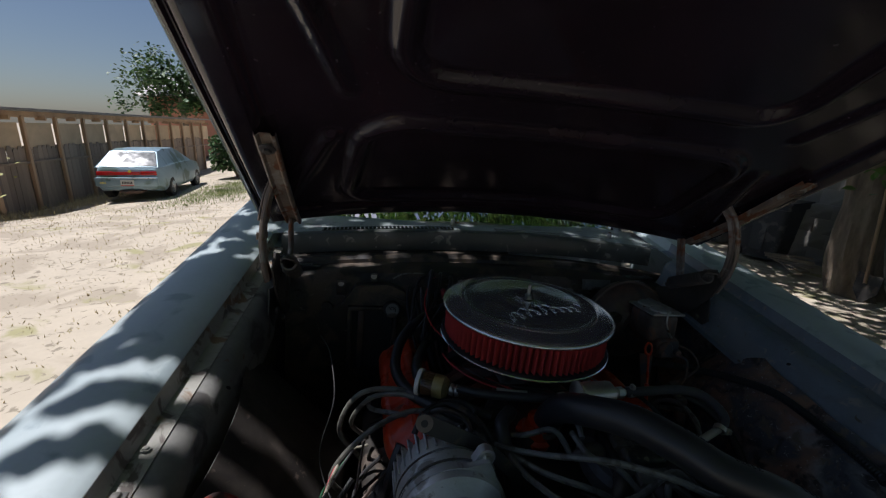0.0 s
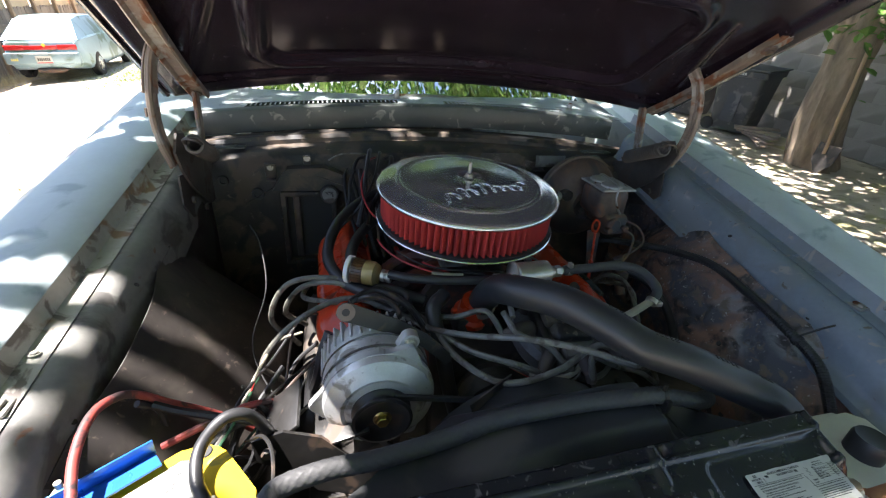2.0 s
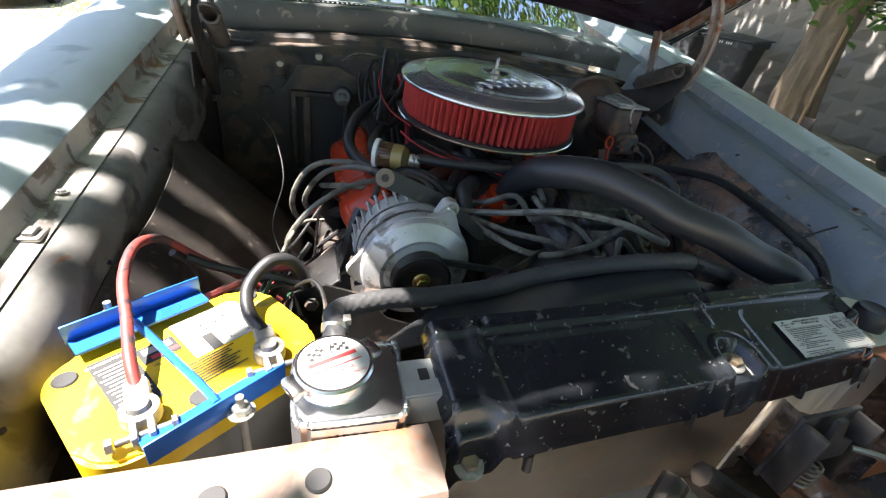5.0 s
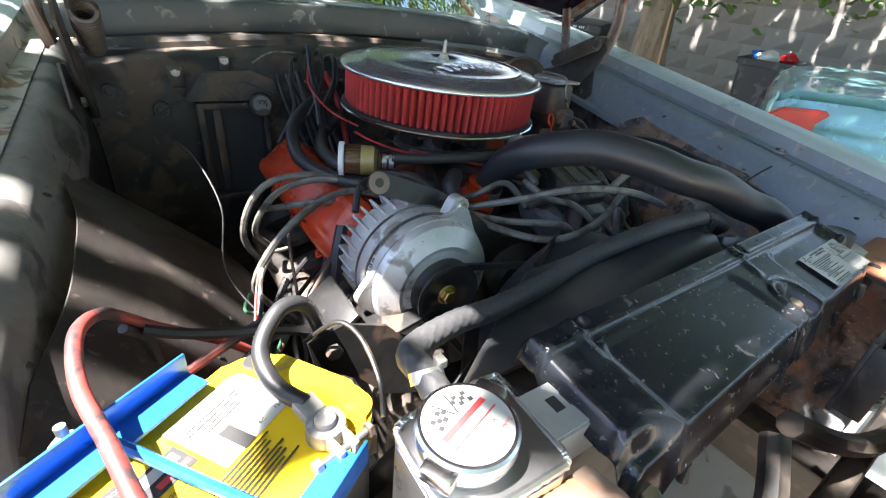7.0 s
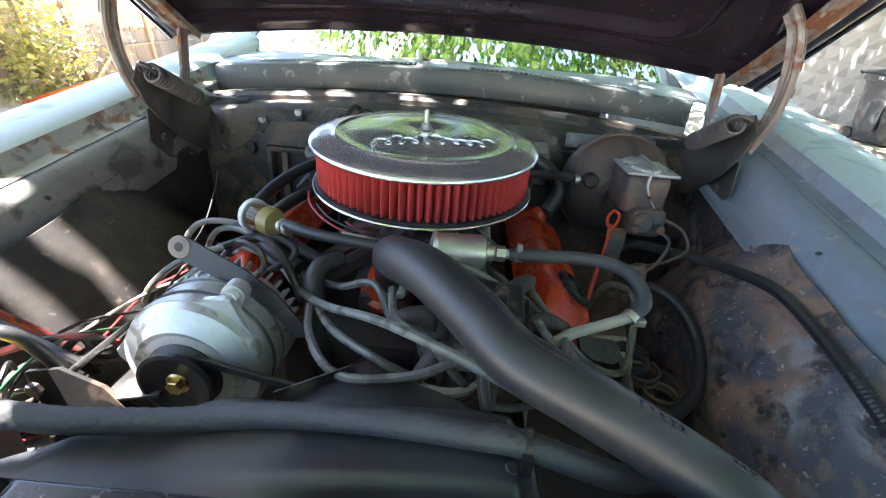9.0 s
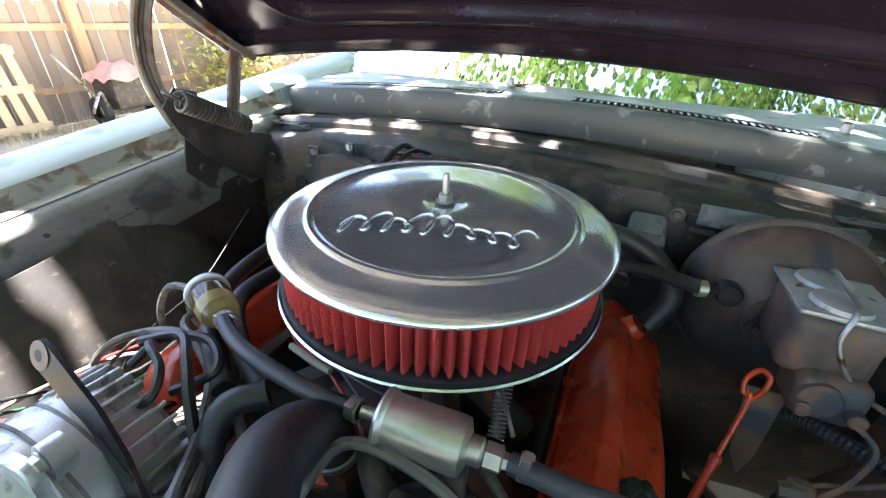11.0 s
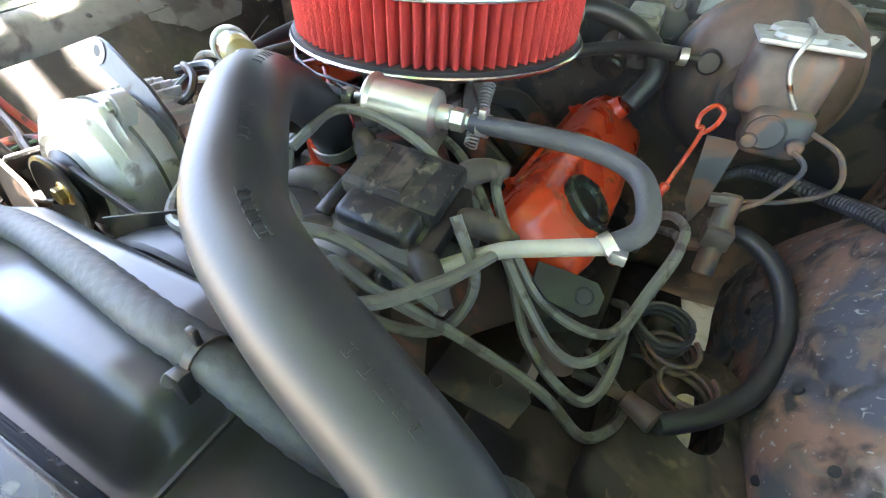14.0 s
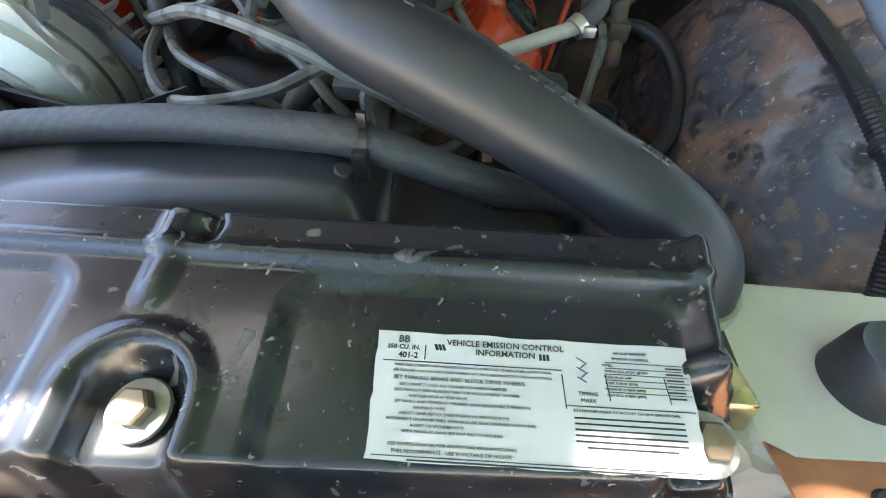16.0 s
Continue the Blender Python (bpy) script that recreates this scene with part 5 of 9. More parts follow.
def braid(bm, pts, r, seg=30, n=44):
    """A hose with a woven cover: two sets of strands that cross."""
    line = smooth_path(pts, n)
    up, rings, run = Vector((0.3, 0.2, 1)).normalized(), [], 0.0
    for k, p in enumerate(line):
        d = (line[min(k + 1, len(line) - 1)] - line[max(k - 1, 0)]).normalized()
        run += (p - line[max(k - 1, 0)]).length
        up = (up - d * up.dot(d)).normalized()
        sd = d.cross(up)
        ring = []
        for j in range(seg):
            a = 2 * math.pi * j / seg
            f = r * (1 + 0.018 * (math.sin(7 * a + run * 480) + math.sin(7 * a - run * 480)))
            ring.append(bm.verts.new(p + (math.cos(a) * sd + math.sin(a) * up) * f))
        rings.append(ring)
    for a, b in zip(rings, rings[1:]):
        for j in range(seg):
            bm.faces.new((a[j], a[(j + 1) % seg], b[(j + 1) % seg], b[j]))
    bm.faces.new(rings[0])
    bm.faces.new(rings[-1])


oh = thing("overflow_hose", (-0.395, 0.625, 0.84), "grey braided hose clipped along the shroud", "hose")
OH = [(-0.379, 0.604, 0.838), (-0.378, 0.630, 0.842), (-0.371, 0.667, 0.835), (-0.314, 0.685, 0.832), (-0.250, 0.694, 0.824), (-0.161, 0.710, 0.820), (-0.077, 0.720, 0.830), (0.030, 0.712, 0.848), (0.125, 0.702, 0.857), (0.172, 0.702, 0.852), (0.257, 0.704, 0.823), (0.311, 0.731, 0.792), (0.345, 0.763, 0.747), (0.359, 0.796, 0.653)]
bm = bmesh.new()
braid(bm, OH, 0.0125)
part("tube", bm, M["grey_hose"], oh, sharp=80)
bm = bmesh.new()
lathe(bm, [(0.0125, -0.005), (0.0145, -0.005), (0.0145, 0.005), (0.0125, 0.005)], OH[1], (0.1, 0.7, 0.6), 20)
box(bm, Vector(OH[1]) + Vector((0.012, 0.0, 0.01)), (0.008, 0.010, 0.008), bev=0.001)
part("hose_clamp", bm, M["zinc"], oh, "zinc hose clamp")
bm = bmesh.new()
lathe(bm, [(0.0125, -0.003), (0.0142, -0.003), (0.0142, 0.003), (0.0125, 0.003)], OH[9], (1, 0.0, -0.1), 20)
box(bm, Vector(OH[9]) + Vector((0, -0.016, -0.006)), (0.010, 0.008, 0.022), bev=0.001)
box(bm, Vector(OH[9]) + Vector((0, -0.002, 0.018)), (0.006, 0.004, 0.012), bev=0.001)
part("clip", bm, M["black"], oh, "dark steel spring clip")
# bypass hose beside the alternator
wire("bypass_hose", [(-0.085, 1.02, 0.845), (-0.115, 0.985, 0.835), (-0.105, 0.945, 0.78), (-0.09, 0.92, 0.70), (-0.07, 0.90, 0.62)], 0.015, M["rubber"], "black rubber bypass hose", "hose", seg=14)
# heater hoses curving down over the passenger side cover
wire("heater_hose", [(-0.142, 1.481, 0.904), (-0.209, 1.421, 0.898), (-0.280, 1.326, 0.877), (-0.310, 1.215, 0.847), (-0.284, 1.124, 0.832), (-0.225, 1.066, 0.827), (-0.153, 1.018, 0.819)], 0.0125, M["rubber"], "black rubber heater hose", "hose", "heater hoses", 14)
wire("heater_hose", [(-0.120, 1.488, 0.870), (-0.163, 1.409, 0.859), (-0.224, 1.321, 0.850), (-0.257, 1.220, 0.845), (-0.251, 1.137, 0.842), (-0.189, 1.078, 0.830), (-0.118, 1.041, 0.818)], 0.0125, M["rubber"], "black rubber heater hose", "hose", "heater hoses", 14)
# breather and booster hoses at the back
wire("breather_hose", [(0.128, 1.385, 0.930), (0.198, 1.437, 0.945), (0.280, 1.454, 0.918), (0.322, 1.422, 0.876), (0.300, 1.400, 0.822)], 0.017, M["rubber"], "black rubber breather hose", "hose", seg=14)
wire("corrugated_sleeve", [(0.100, 1.362, 0.920), (0.140, 1.393, 0.932), (0.180, 1.423, 0.941)], 0.0195, M["wire"], "grey corrugated hose sleeve", "sleeve", seg=14)
wire("vacuum_hose", [(0.062, 1.359, 0.832), (0.149, 1.421, 0.866), (0.255, 1.436, 0.898), (0.348, 1.397, 0.909)], 0.0105, M["rubber"], "black rubber booster vacuum hose", "hose", seg=12)
# ---- fuel line with filters ----
cf = thing("clear_fuel_filter", (-0.235, 1.07, 0.84), "clear plastic fuel filter with pleated paper inside", "fuel filter")
F0, F1 = Vector((-0.275, 1.115, 0.862)), Vector((-0.192, 1.075, 0.860))
fd = (F1 - F0).normalized()
bm = bmesh.new()
lathe(bm, [(0, 0), (0.0285, 0), (0.0285, 0.008), (0.0255, 0.009)], F0, fd, 28)
part("end_cap", bm, M["white"], cf, "white plastic end cap")
bm = bmesh.new()
lathe(bm, [(0.0250, 0.008), (0.0256, 0.012), (0.0250, 0.055), (0.019, 0.066), (0.008, 0.070), (0.0065, 0.092)], F0, fd, 28)
part("bowl", bm, M["clear"], cf, "clear plastic bowl")
bm = bmesh.new()
lathe(bm, [((0.0185 if k % 2 else 0.015), z) for z in (0.012, 0.034) for k in (1,)] , F0, fd, 28)
for k in range(20):
    a = 2 * math.pi * k / 20
    box(bm, F0 + fd * 0.023 + turn(fd) @ Vector((0.0185 * math.cos(a), 0.0185 * math.sin(a), 0)), (0.0028, 0.0025, 0.022), rot=turn(fd))
part("paper_element", bm, mat("brown filter paper", (0.22, 0.12, 0.05), 0.8), cf, "brown pleated paper element")
bm = bmesh.new()
rod(bm, F0 + fd * 0.036, F0 + fd * 0.058, 0.0215)
part("fuel", bm, mat("amber fuel", (0.62, 0.50, 0.20), 0.3, var=0.05, bump=0), cf, "pale amber fuel")
bm = bmesh.new()
for t in (0.076, 0.088):
    lathe(bm, [(0.0085, -0.004), (0.0125, -0.004), (0.0125, 0.004), (0.0085, 0.004)], F0 + fd * t, fd, 20)
    box(bm, F0 + fd * t + Vector((0, -0.008, 0.009)), (0.007, 0.009, 0.008), bev=0.001)
part("hose_clamp", bm, M["zinc"], cf, "shiny zinc hose clamps")
fl = thing("fuel_line", (-0.18, 1.07, 0.85), "black rubber fuel hose between the filters", "hose")
bm = bmesh.new()
FL = [F0 + fd * 0.078, Vector((-0.165, 1.060, 0.861)), Vector((-0.11, 1.045, 0.862)), Vector((-0.04, 1.038, 0.860)), Vector((0.012, 1.040, 0.858))]
tube(bm, FL, 0.0092, 14, 6)
part("tube", bm, M["rubber"], fl)
bm = bmesh.new()
lathe(bm, [(0.009, -0.006), (0.0118, -0.006), (0.0118, 0.006), (0.009, 0.006)], (0.010, 1.0405, 0.858), (1, 0, 0), 20)
box(bm, (0.010, 1.034, 0.869), (0.009, 0.012, 0.008), bev=0.001)
part("hose_clamp", bm, M["zinc"], fl, "zinc hose clamp")
sf = thing("metal_fuel_filter", (0.105, 1.045, 0.836), "cylindrical zinc-plated inline fuel filter", "fuel filter")
S0, S1 = Vector((0.045, 1.043, 0.858)), Vector((0.148, 1.050, 0.858))
sd = (S1 - S0).normalized()
bm = bmesh.new()
lathe(bm, [(0, -0.022), (0.0060, -0.022), (0.0065, -0.006), (0.016, -0.004), (0.0295, 0.0), (0.0305, 0.003), (0.0285, 0.006), (0.0265, 0.008), (0.0265, 0.074), (0.0255, 0.079), (0.017, 0.0825), (0.013, 0.083), (0.013, 0.094), (0.010, 0.097), (0, 0.097)], S0, sd, 40)
part("canister", bm, M["zinc"], sf)
bm = bmesh.new()
lathe(bm, [(0, 0), (0.0125, 0), (0.0125, 0.014), (0.008, 0.016), (0.007, 0.030), (0, 0.03)], S0 + sd * 0.098, sd, 6)
part("hex_fitting", bm, M["zinc"], sf, "zinc hex fitting")
bm = bmesh.new()
lathe(bm, [(0.009, -0.006), (0.0120, -0.006), (0.0120, 0.006), (0.009, 0.006)], S0 + sd * 0.133, sd, 20)
box(bm, S0 + sd * 0.133 + Vector((0, -0.004, 0.014)), (0.008, 0.012, 0.010), bev=0.001)
part("hose_clamp", bm, M["zinc"], sf, "zinc hose clamp")
rl = thing("return_line", (0.18, 1.05, 0.85), "dark rubber fuel hose looping over the valve cover", "hose")
bm = bmesh.new()
RL = [S0 + sd * 0.120 + Vector((0.012, -0.023, 0.021)), Vector((0.232, 1.020, 0.886)), Vector((0.297, 1.020, 0.888)), Vector((0.343, 1.006, 0.884)), Vector((0.362, 0.980, 0.872)), Vector((0.364, 0.955, 0.858)), Vector((0.345, 0.942, 0.843))]
tube(bm, RL, 0.0100, 14, 7)
part("tube", bm, M["grey_hose"], rl)
bm = bmesh.new()
lathe(bm, [(0.0095, -0.005), (0.0125, -0.005), (0.0125, 0.005), (0.0095, 0.005)], RL[-1], RL[-1] - RL[-2], 20)
box(bm, RL[-1] + Vector((0.010, -0.010, 0.0)), (0.012, 0.010, 0.010), bev=0.001)
part("hose_clamp", bm, M["zinc"], rl, "shiny zinc hose clamp")
wire("cream_tube", [RL[-1] + Vector((0.004, 0.003, 0)), (0.299, 0.932, 0.828), (0.261, 0.926, 0.813), (0.221, 0.908, 0.791), (0.194, 0.893, 0.777)], 0.0078, M["tan_hose"], "dirty cream fuel tube", "tube", seg=12)

# ---- dipstick ----
dip = thing("dipstick", (0.36, 1.20, 0.66), "orange oil dipstick with loop handle", "dipstick")
DL, d0 = Vector((0.409, 1.268, 0.866)), Vector((0.384, 1.215, 0.765))
bm = bmesh.new()
dd = (DL - d0).normalized()
sdv = dd.cross(Vector((0, 1, 0.2))).normalized()
tube(bm, [d0 - dd * 0.10, d0, DL - dd * 0.022, DL - dd * 0.016 + sdv * 0.009, DL + sdv * 0.013, DL + dd * 0.016 + sdv * 0.004, DL + dd * 0.012 - sdv * 0.009, DL - dd * 0.006 - sdv * 0.009, DL - dd * 0.020 - sdv * 0.001], 0.0032, 8, 6)
part("handle", bm, M["orange"], dip)
bm = bmesh.new()
rod(bm, d0 - dd * 0.11, d0 + dd * 0.012, 0.0050, bev=0.001)
lathe(bm, [(0.003, 0), (0.0065, 0), (0.0065, 0.008), (0.003, 0.010)], d0 + dd * 0.012, dd, 14)
part("guide_tube", bm, M["orange"], dip)

# ---- the yard: ground, fences, wall ----
M["ground"] = mat("dry sandy dirt", (0.52, 0.45, 0.35), 0.95, var=0.12, scale=0.8, fine=24, bump=0.8, wear=(((0.40, 0.34, 0.26), 1.6, 0.60, 0.95), ((0.36, 0.33, 0.18), 2.3, 0.69, 0.95), ((0.28, 0.24, 0.18), 14, 0.69, 0.95)))
M["wood"] = mat("weathered fence boards", (0.30, 0.235, 0.18), 0.8, var=0.25, scale=3, fine=60, bump=0.6, piece=0.22, stretch=(1, 1, 0.12))
M["lumber"] = mat("tan lumber", (0.42, 0.28, 0.17), 0.75, var=0.2, scale=4, piece=0.15, stretch=(1, 1, 0.2))
M["plywood"] = mat("pale plywood", (0.56, 0.43, 0.28), 0.75, var=0.15, scale=2, piece=0.12)
M["wall"] = mat("grey rendered block wall", (0.30, 0.285, 0.26), 0.9, var=0.12, scale=1.2, fine=40, bump=0.5, wear=(((0.22, 0.21, 0.19), 1.1, 0.58, 0.9),))
M["stucco"] = mat("white stucco", (0.78, 0.76, 0.72), 0.9, var=0.05, scale=1, fine=60, bump=0.5)
M["bark"] = mat("grey-brown bark", (0.21, 0.165, 0.12), 0.9, var=0.4, scale=9, fine=45, bump=1.0, stretch=(1, 1, 0.3))
M["leaf"] = mat("mulberry leaf", (0.085, 0.17, 0.030), 0.5, var=0.35, scale=2.5, fine=30, bump=0.0)
M["leaf_dark"] = mat("bush leaf", (0.055, 0.115, 0.030), 0.5, var=0.4, scale=2.5, fine=30, bump=0.0)
M["bin"] = mat("dark grey bin plastic", (0.040, 0.045, 0.052), 0.5, var=0.2, scale=4, wear=(((0.11, 0.11, 0.11), 6, 0.66, 0.7),))
M["teal"] = mat("metallic teal car paint", (0.16, 0.36, 0.37), 0.25, 0.35, var=0.04, scale=4, bump=0.0, clear=0.6)
M["hatch"] = mat("faded light blue car paint", (0.24, 0.34, 0.40), 0.35, 0.2, var=0.08, scale=3, bump=0.0, wear=(((0.12, 0.18, 0.16), 2, 0.62, 0.4),))
M["tail"] = mat("red lamp plastic", (0.48, 0.02, 0.02), 0.2, var=0.08, scale=10, bump=0.0)
M["darkglass"] = mat("dark car glass", (0.03, 0.04, 0.045), 0.05, 0.0, var=0.1, bump=0.0)
M["redpaint"] = mat("red powder paint", (0.50, 0.03, 0.03), 0.35, var=0.1, scale=10)
M["orangep"] = mat("orange plastic", (0.75, 0.14, 0.02), 0.45, var=0.1)
M["tyre"] = mat("black tyre rubber", (0.02, 0.02, 0.02), 0.7, var=0.2)

ground_bm = bmesh.new()
GX = [-400, -120, -40, -20] + [-14 + 0.5 * k for k in range(57)] + [20, 40, 120, 400]
GY = [-400, -120, -40, -12] + [-6 + 0.5 * k for k in range(57)] + [28, 50, 120, 400]


def drop(x, y):
    """The yard falls away a little beside the drive and towards its far corner."""
    return 0.08 * max(0.0, -x - 1.3) * step(-x, 1.3, 2.6) * step(y, 6.0, 10.5) + 0.05 * max(0.0, x - 1.3) * step(x, 1.3, 2.6)


def ground_z(x, y):
    near = 1 - step(math.hypot(x, y - 3), 14, 30)
    return near * (0.05 * noise.noise(Vector((x * 0.35, y * 0.35, 0))) + 0.02 * noise.noise(Vector((x * 1.6, y * 1.6, 3))) - 0.02) - drop(min(max(x, -14), 14), y)


sheet(ground_bm, lambda x, y: Vector((x, y, ground_z(x, y))), GX, GY)
lone("ground", ground_bm, M["ground"], "dry sunlit dirt yard with sparse grass", "ground", kind="structure", car=False)

# dry grass tufts
def scatter(name, n, where, size, material, label, category, lean=0.5):
    rng = np.random.default_rng(len(name) + n)
    verts, faces = [], []
    for _ in range(n):
        x, y = where(rng)
        h, a = size * rng.uniform(0.5, 1.3), rng.uniform(0, 6.28)
        dx, dy = math.cos(a), math.sin(a)
        lx, ly = rng.normal(0, lean * h), rng.normal(0, lean * h)
        z, k = ground_z(x, y) - 0.005, len(verts)
        w = 0.004 + 0.004 * rng.random()
        verts += [(x - dx * w, y - dy * w, z), (x + dx * w, y + dy * w, z), (x + lx, y + ly, z + h)]
        faces.append((k, k + 1, k + 2))
    me = bpy.data.meshes.new(name)
    me.from_pydata(verts, [], faces)
    me.materials.append(material)
    return tagged(new(name, me), label, category, kind="stuff")


M["straw"] = mat("dry straw grass", (0.56, 0.47, 0.26), 0.8, var=0.3, scale=1.0, bump=0)
M["green_grass"] = mat("patchy green grass", (0.16, 0.22, 0.05), 0.7, var=0.35, scale=1.2, bump=0)
scatter("dry_grass", 9000, lambda r: (r.uniform(-7.2, -2.2) if r.random() < 0.75 else r.normal(-7.0, 0.35), r.uniform(2.5, 14)), 0.03, M["straw"], "sparse dry straw-coloured grass", "grass")
scatter("green_grass", 5000, lambda r: (r.normal(-3.9, 0.5), r.normal(12.0, 1.3)), 0.07, M["green_grass"], "patch of short green grass", "grass")
scatter("fence_weeds", 2500, lambda r: (r.normal(-6.9, 0.25), r.uniform(3, 13)), 0.16, M["straw"], "dry weeds along the fence", "weeds", 0.35)

# passenger-side fence: boards, rails, posts
FX = -7.45
fence = thing("wooden_fence", (FX, 7.0, 0.0), "weathered dog-eared wooden board fence", "fence", car=False)
bm = bmesh.new()
prism(bm, [(-0.068, 0), (0.068, 0), (0.068, 0.955), (0.035, 1.0), (-0.035, 1.0), (-0.068, 0.955)], 0.018, Matrix(((0, 0, 1, 0), (1, 0, 0, 0), (0, 1, 0, 0), (0, 0, 0, 1))))
board_me = bpy.data.meshes.new("board")
bm.to_mesh(board_me)
bm.free()
board_me.materials.append(M["wood"])
random.seed(11)
y = -1.0
while y < 21:
    h = (1.62 if y < 8.6 else 1.36) + random.uniform(-0.03, 0.03)
    ob = new("board", board_me)
    ob.parent = fence
    ob.matrix_basis = Matrix.Translation((random.uniform(-0.006, 0.006), y - 7.0, -0.02)) @ Matrix.Rotation(random.uniform(-0.012, 0.012), 4, "X") @ Matrix.Diagonal((1, 1, h, 1))
    y += 0.142
for z in (0.45, 1.25):
    bm = bmesh.new()
    box(bm, (FX + 0.045, 4.0, z), (0.04, 9.4, 0.09), bev=0.004)
    part("rail", bm, M["lumber"], fence)
bm = bmesh.new()
box(bm, (FX + 0.05, 15.0, 1.02), (0.045, 12.5, 0.05), bev=0.004)
part("rail", bm, M["wood"], fence)
for y in (0.2, 2.6, 5.0, 7.4, 8.7):
    bm = bmesh.new()
    h = 2.9 if y in (2.6, 7.4, 5.0) else 2.0
    box(bm, (FX + 0.11, y, h / 2), (0.09, 0.14 if y == 5.0 else 0.09, h), bev=0.005)
    part("post", bm, M["lumber"], fence)
# lean-to shed over the far stretch of the fence
shed = thing("lean_to_shed", (FX - 1.0, 14.0, 0.0), "open timber lean-to with plywood panels over the fence", "shed", car=False)
for k in range(13):
    y = 8.8 + 1.0 * k
    bm = bmesh.new()
    box(bm, (FX + 0.06, y, 1.02), (0.07, 0.07, 2.04), bev=0.004)
    part("post", bm, M["lumber"], shed)
    bm = bmesh.new()
    box(bm, (FX - 0.02, y + 0.5, 1.62), (0.015, 0.92, 0.56))
    part("plywood_panel", bm, M["plywood"], shed)
    bm = bmesh.new()
    box(bm, (FX + 0.10, y + 0.5, 2.0), (0.20, 0.05, 0.09), bev=0.004)
    part("rafter", bm, M["lumber"], shed)
bm = bmesh.new()
box(bm, (FX + 0.02, 15.0, 2.07), (0.07, 12.8, 0.12), bev=0.004)
part("top_beam", bm, M["lumber"], shed)
bm = bmesh.new()
box(bm, (FX - 1.2, 15.0, 2.17), (2.9, 13.2, 0.05), bev=0.005)
part("roof", bm, mat("grey roof felt", (0.22, 0.21, 0.20), 0.9, var=0.15), shed, "flat grey roof edge")

# driver-side block wall with courses of blocks, and its far end
WX = 5.60
bm = bmesh.new()
box(bm, (WX + 0.10, 4.0, 0.73), (0.19, 26.0, 1.50), bev=0.01)
wall = lone("wall_driver_side", bm, M["wall"], "grey concrete block wall in dappled shade", "wall", kind="structure", car=False)
bm = bmesh.new()
box(bm, (WX + 0.10, 4.0, 1.505), (0.23, 26.0, 0.06), bev=0.008)
cope = lone("wall_coping", bm, M["wall"], "flat concrete wall coping", "wall", kind="structure", car=False)
bm = bmesh.new()
box(bm, (0, 0, 0), (0.008, 0.3985, 0.1985), bev=0.0012, seg=1)
block_me = bpy.data.meshes.new("block")
bm.to_mesh(block_me)
bm.free()
block_me.materials.append(mat("grey concrete block face", (0.30, 0.285, 0.26), 0.9, var=0.14, scale=2.5, fine=60, bump=0.6, piece=0.05, wear=(((0.22, 0.21, 0.19), 1.3, 0.58, 0.9),)))
for row in range(7):
    for k in range(33):
        ob = new("block", block_me)
        ob.parent = wall
        ob.location = (WX + 0.002, -2.0 + 0.4 * k + 0.2 * (row % 2), 0.10 + 0.2 * row)

# white building and far things behind the car
bm = bmesh.new()
box(bm, (8.9, 17.0, 1.6), (9.0, 5.0, 3.2), bev=0.02)
wb = lone("white_building", bm, M["stucco"], "bright white stucco building in sun", "building", car=False, at=(9.5, 16.5, 0))
ph = thing("pink_house", (-9.5, 34.0, 0.0), "salmon pink house with pale pitched roof", "house", car=False)
bm = bmesh.new()
box(bm, (-9.5, 35.0, 1.9), (9.0, 7.0, 3.8), bev=0.02)
part("wall", bm, mat("salmon stucco", (0.62, 0.30, 0.22), 0.9, var=0.08), ph)
bm = bmesh.new()
prism(bm, [(-4.2, 0), (4.2, 0), (0, 1.5)], 10.0, Matrix.Translation((-4.5, 35.0, 3.7)) @ Matrix(((0, 0, -1, 0), (1, 0, 0, 0), (0, 1, 0, 0), (0, 0, 0, 1))))
part("roof", bm, mat("pale roof sheet", (0.55, 0.53, 0.50), 0.8, var=0.1), ph)
nb = thing("neighbour_shed", (-13.5, 6.5, 0.0), "grey-roofed shed beyond the fence", "shed", car=False)
bm = bmesh.new()
box(bm, (-14.0, 6.5, 1.15), (4.0, 6.0, 2.3), bev=0.02)
part("wall", bm, M["stucco"], nb)
bm = bmesh.new()
prism(bm, [(-3.4, 0), (3.4, 0), (0, 1.2)], 4.4, Matrix.Translation((-11.8, 6.5, 2.25)) @ Matrix(((0, 0, -1, 0), (1, 0, 0, 0), (0, 1, 0, 0), (0, 0, 0, 1))))
part("roof", bm, mat("grey-tan shingle roof", (0.34, 0.30, 0.25), 0.9, var=0.2), nb)


# ---- trees ----
def leaves(n, place, size, rng):
    """Arrays of small bent leaf blades round given places."""
    c = np.array([place(rng) for _ in range(n)])
    a, b, s = rng.uniform(0, 2 * np.pi, n), rng.normal(0, 0.55, n), size * rng.uniform(0.6, 1.35, n)
    d = np.stack([np.cos(a) * np.cos(b), np.sin(a) * np.cos(b), np.sin(b)], 1)
    w = np.stack([-np.sin(a), np.cos(a), rng.normal(0, 0.45, n)], 1)
    w /= np.linalg.norm(w, axis=1)[:, None]
    up = np.cross(d, w)
    ring = [(-0.5, 0, 0), (-0.22, 0.36, 0.05), (0.12, 0.33, 0.05), (0.5, 0, -0.06), (0.12, -0.33, 0.05), (-0.22, -0.36, 0.05)]
    v = np.stack([c + s[:, None] * (u * d + t * w + h * up) for u, t, h in ring], 1).reshape(-1, 3)
    f = [tuple(6 * k + j for j in (0, 1, 2, 3)) for k in range(n)] + [tuple(6 * k + j for j in (0, 3, 4, 5)) for k in range(n)]
    return v, f


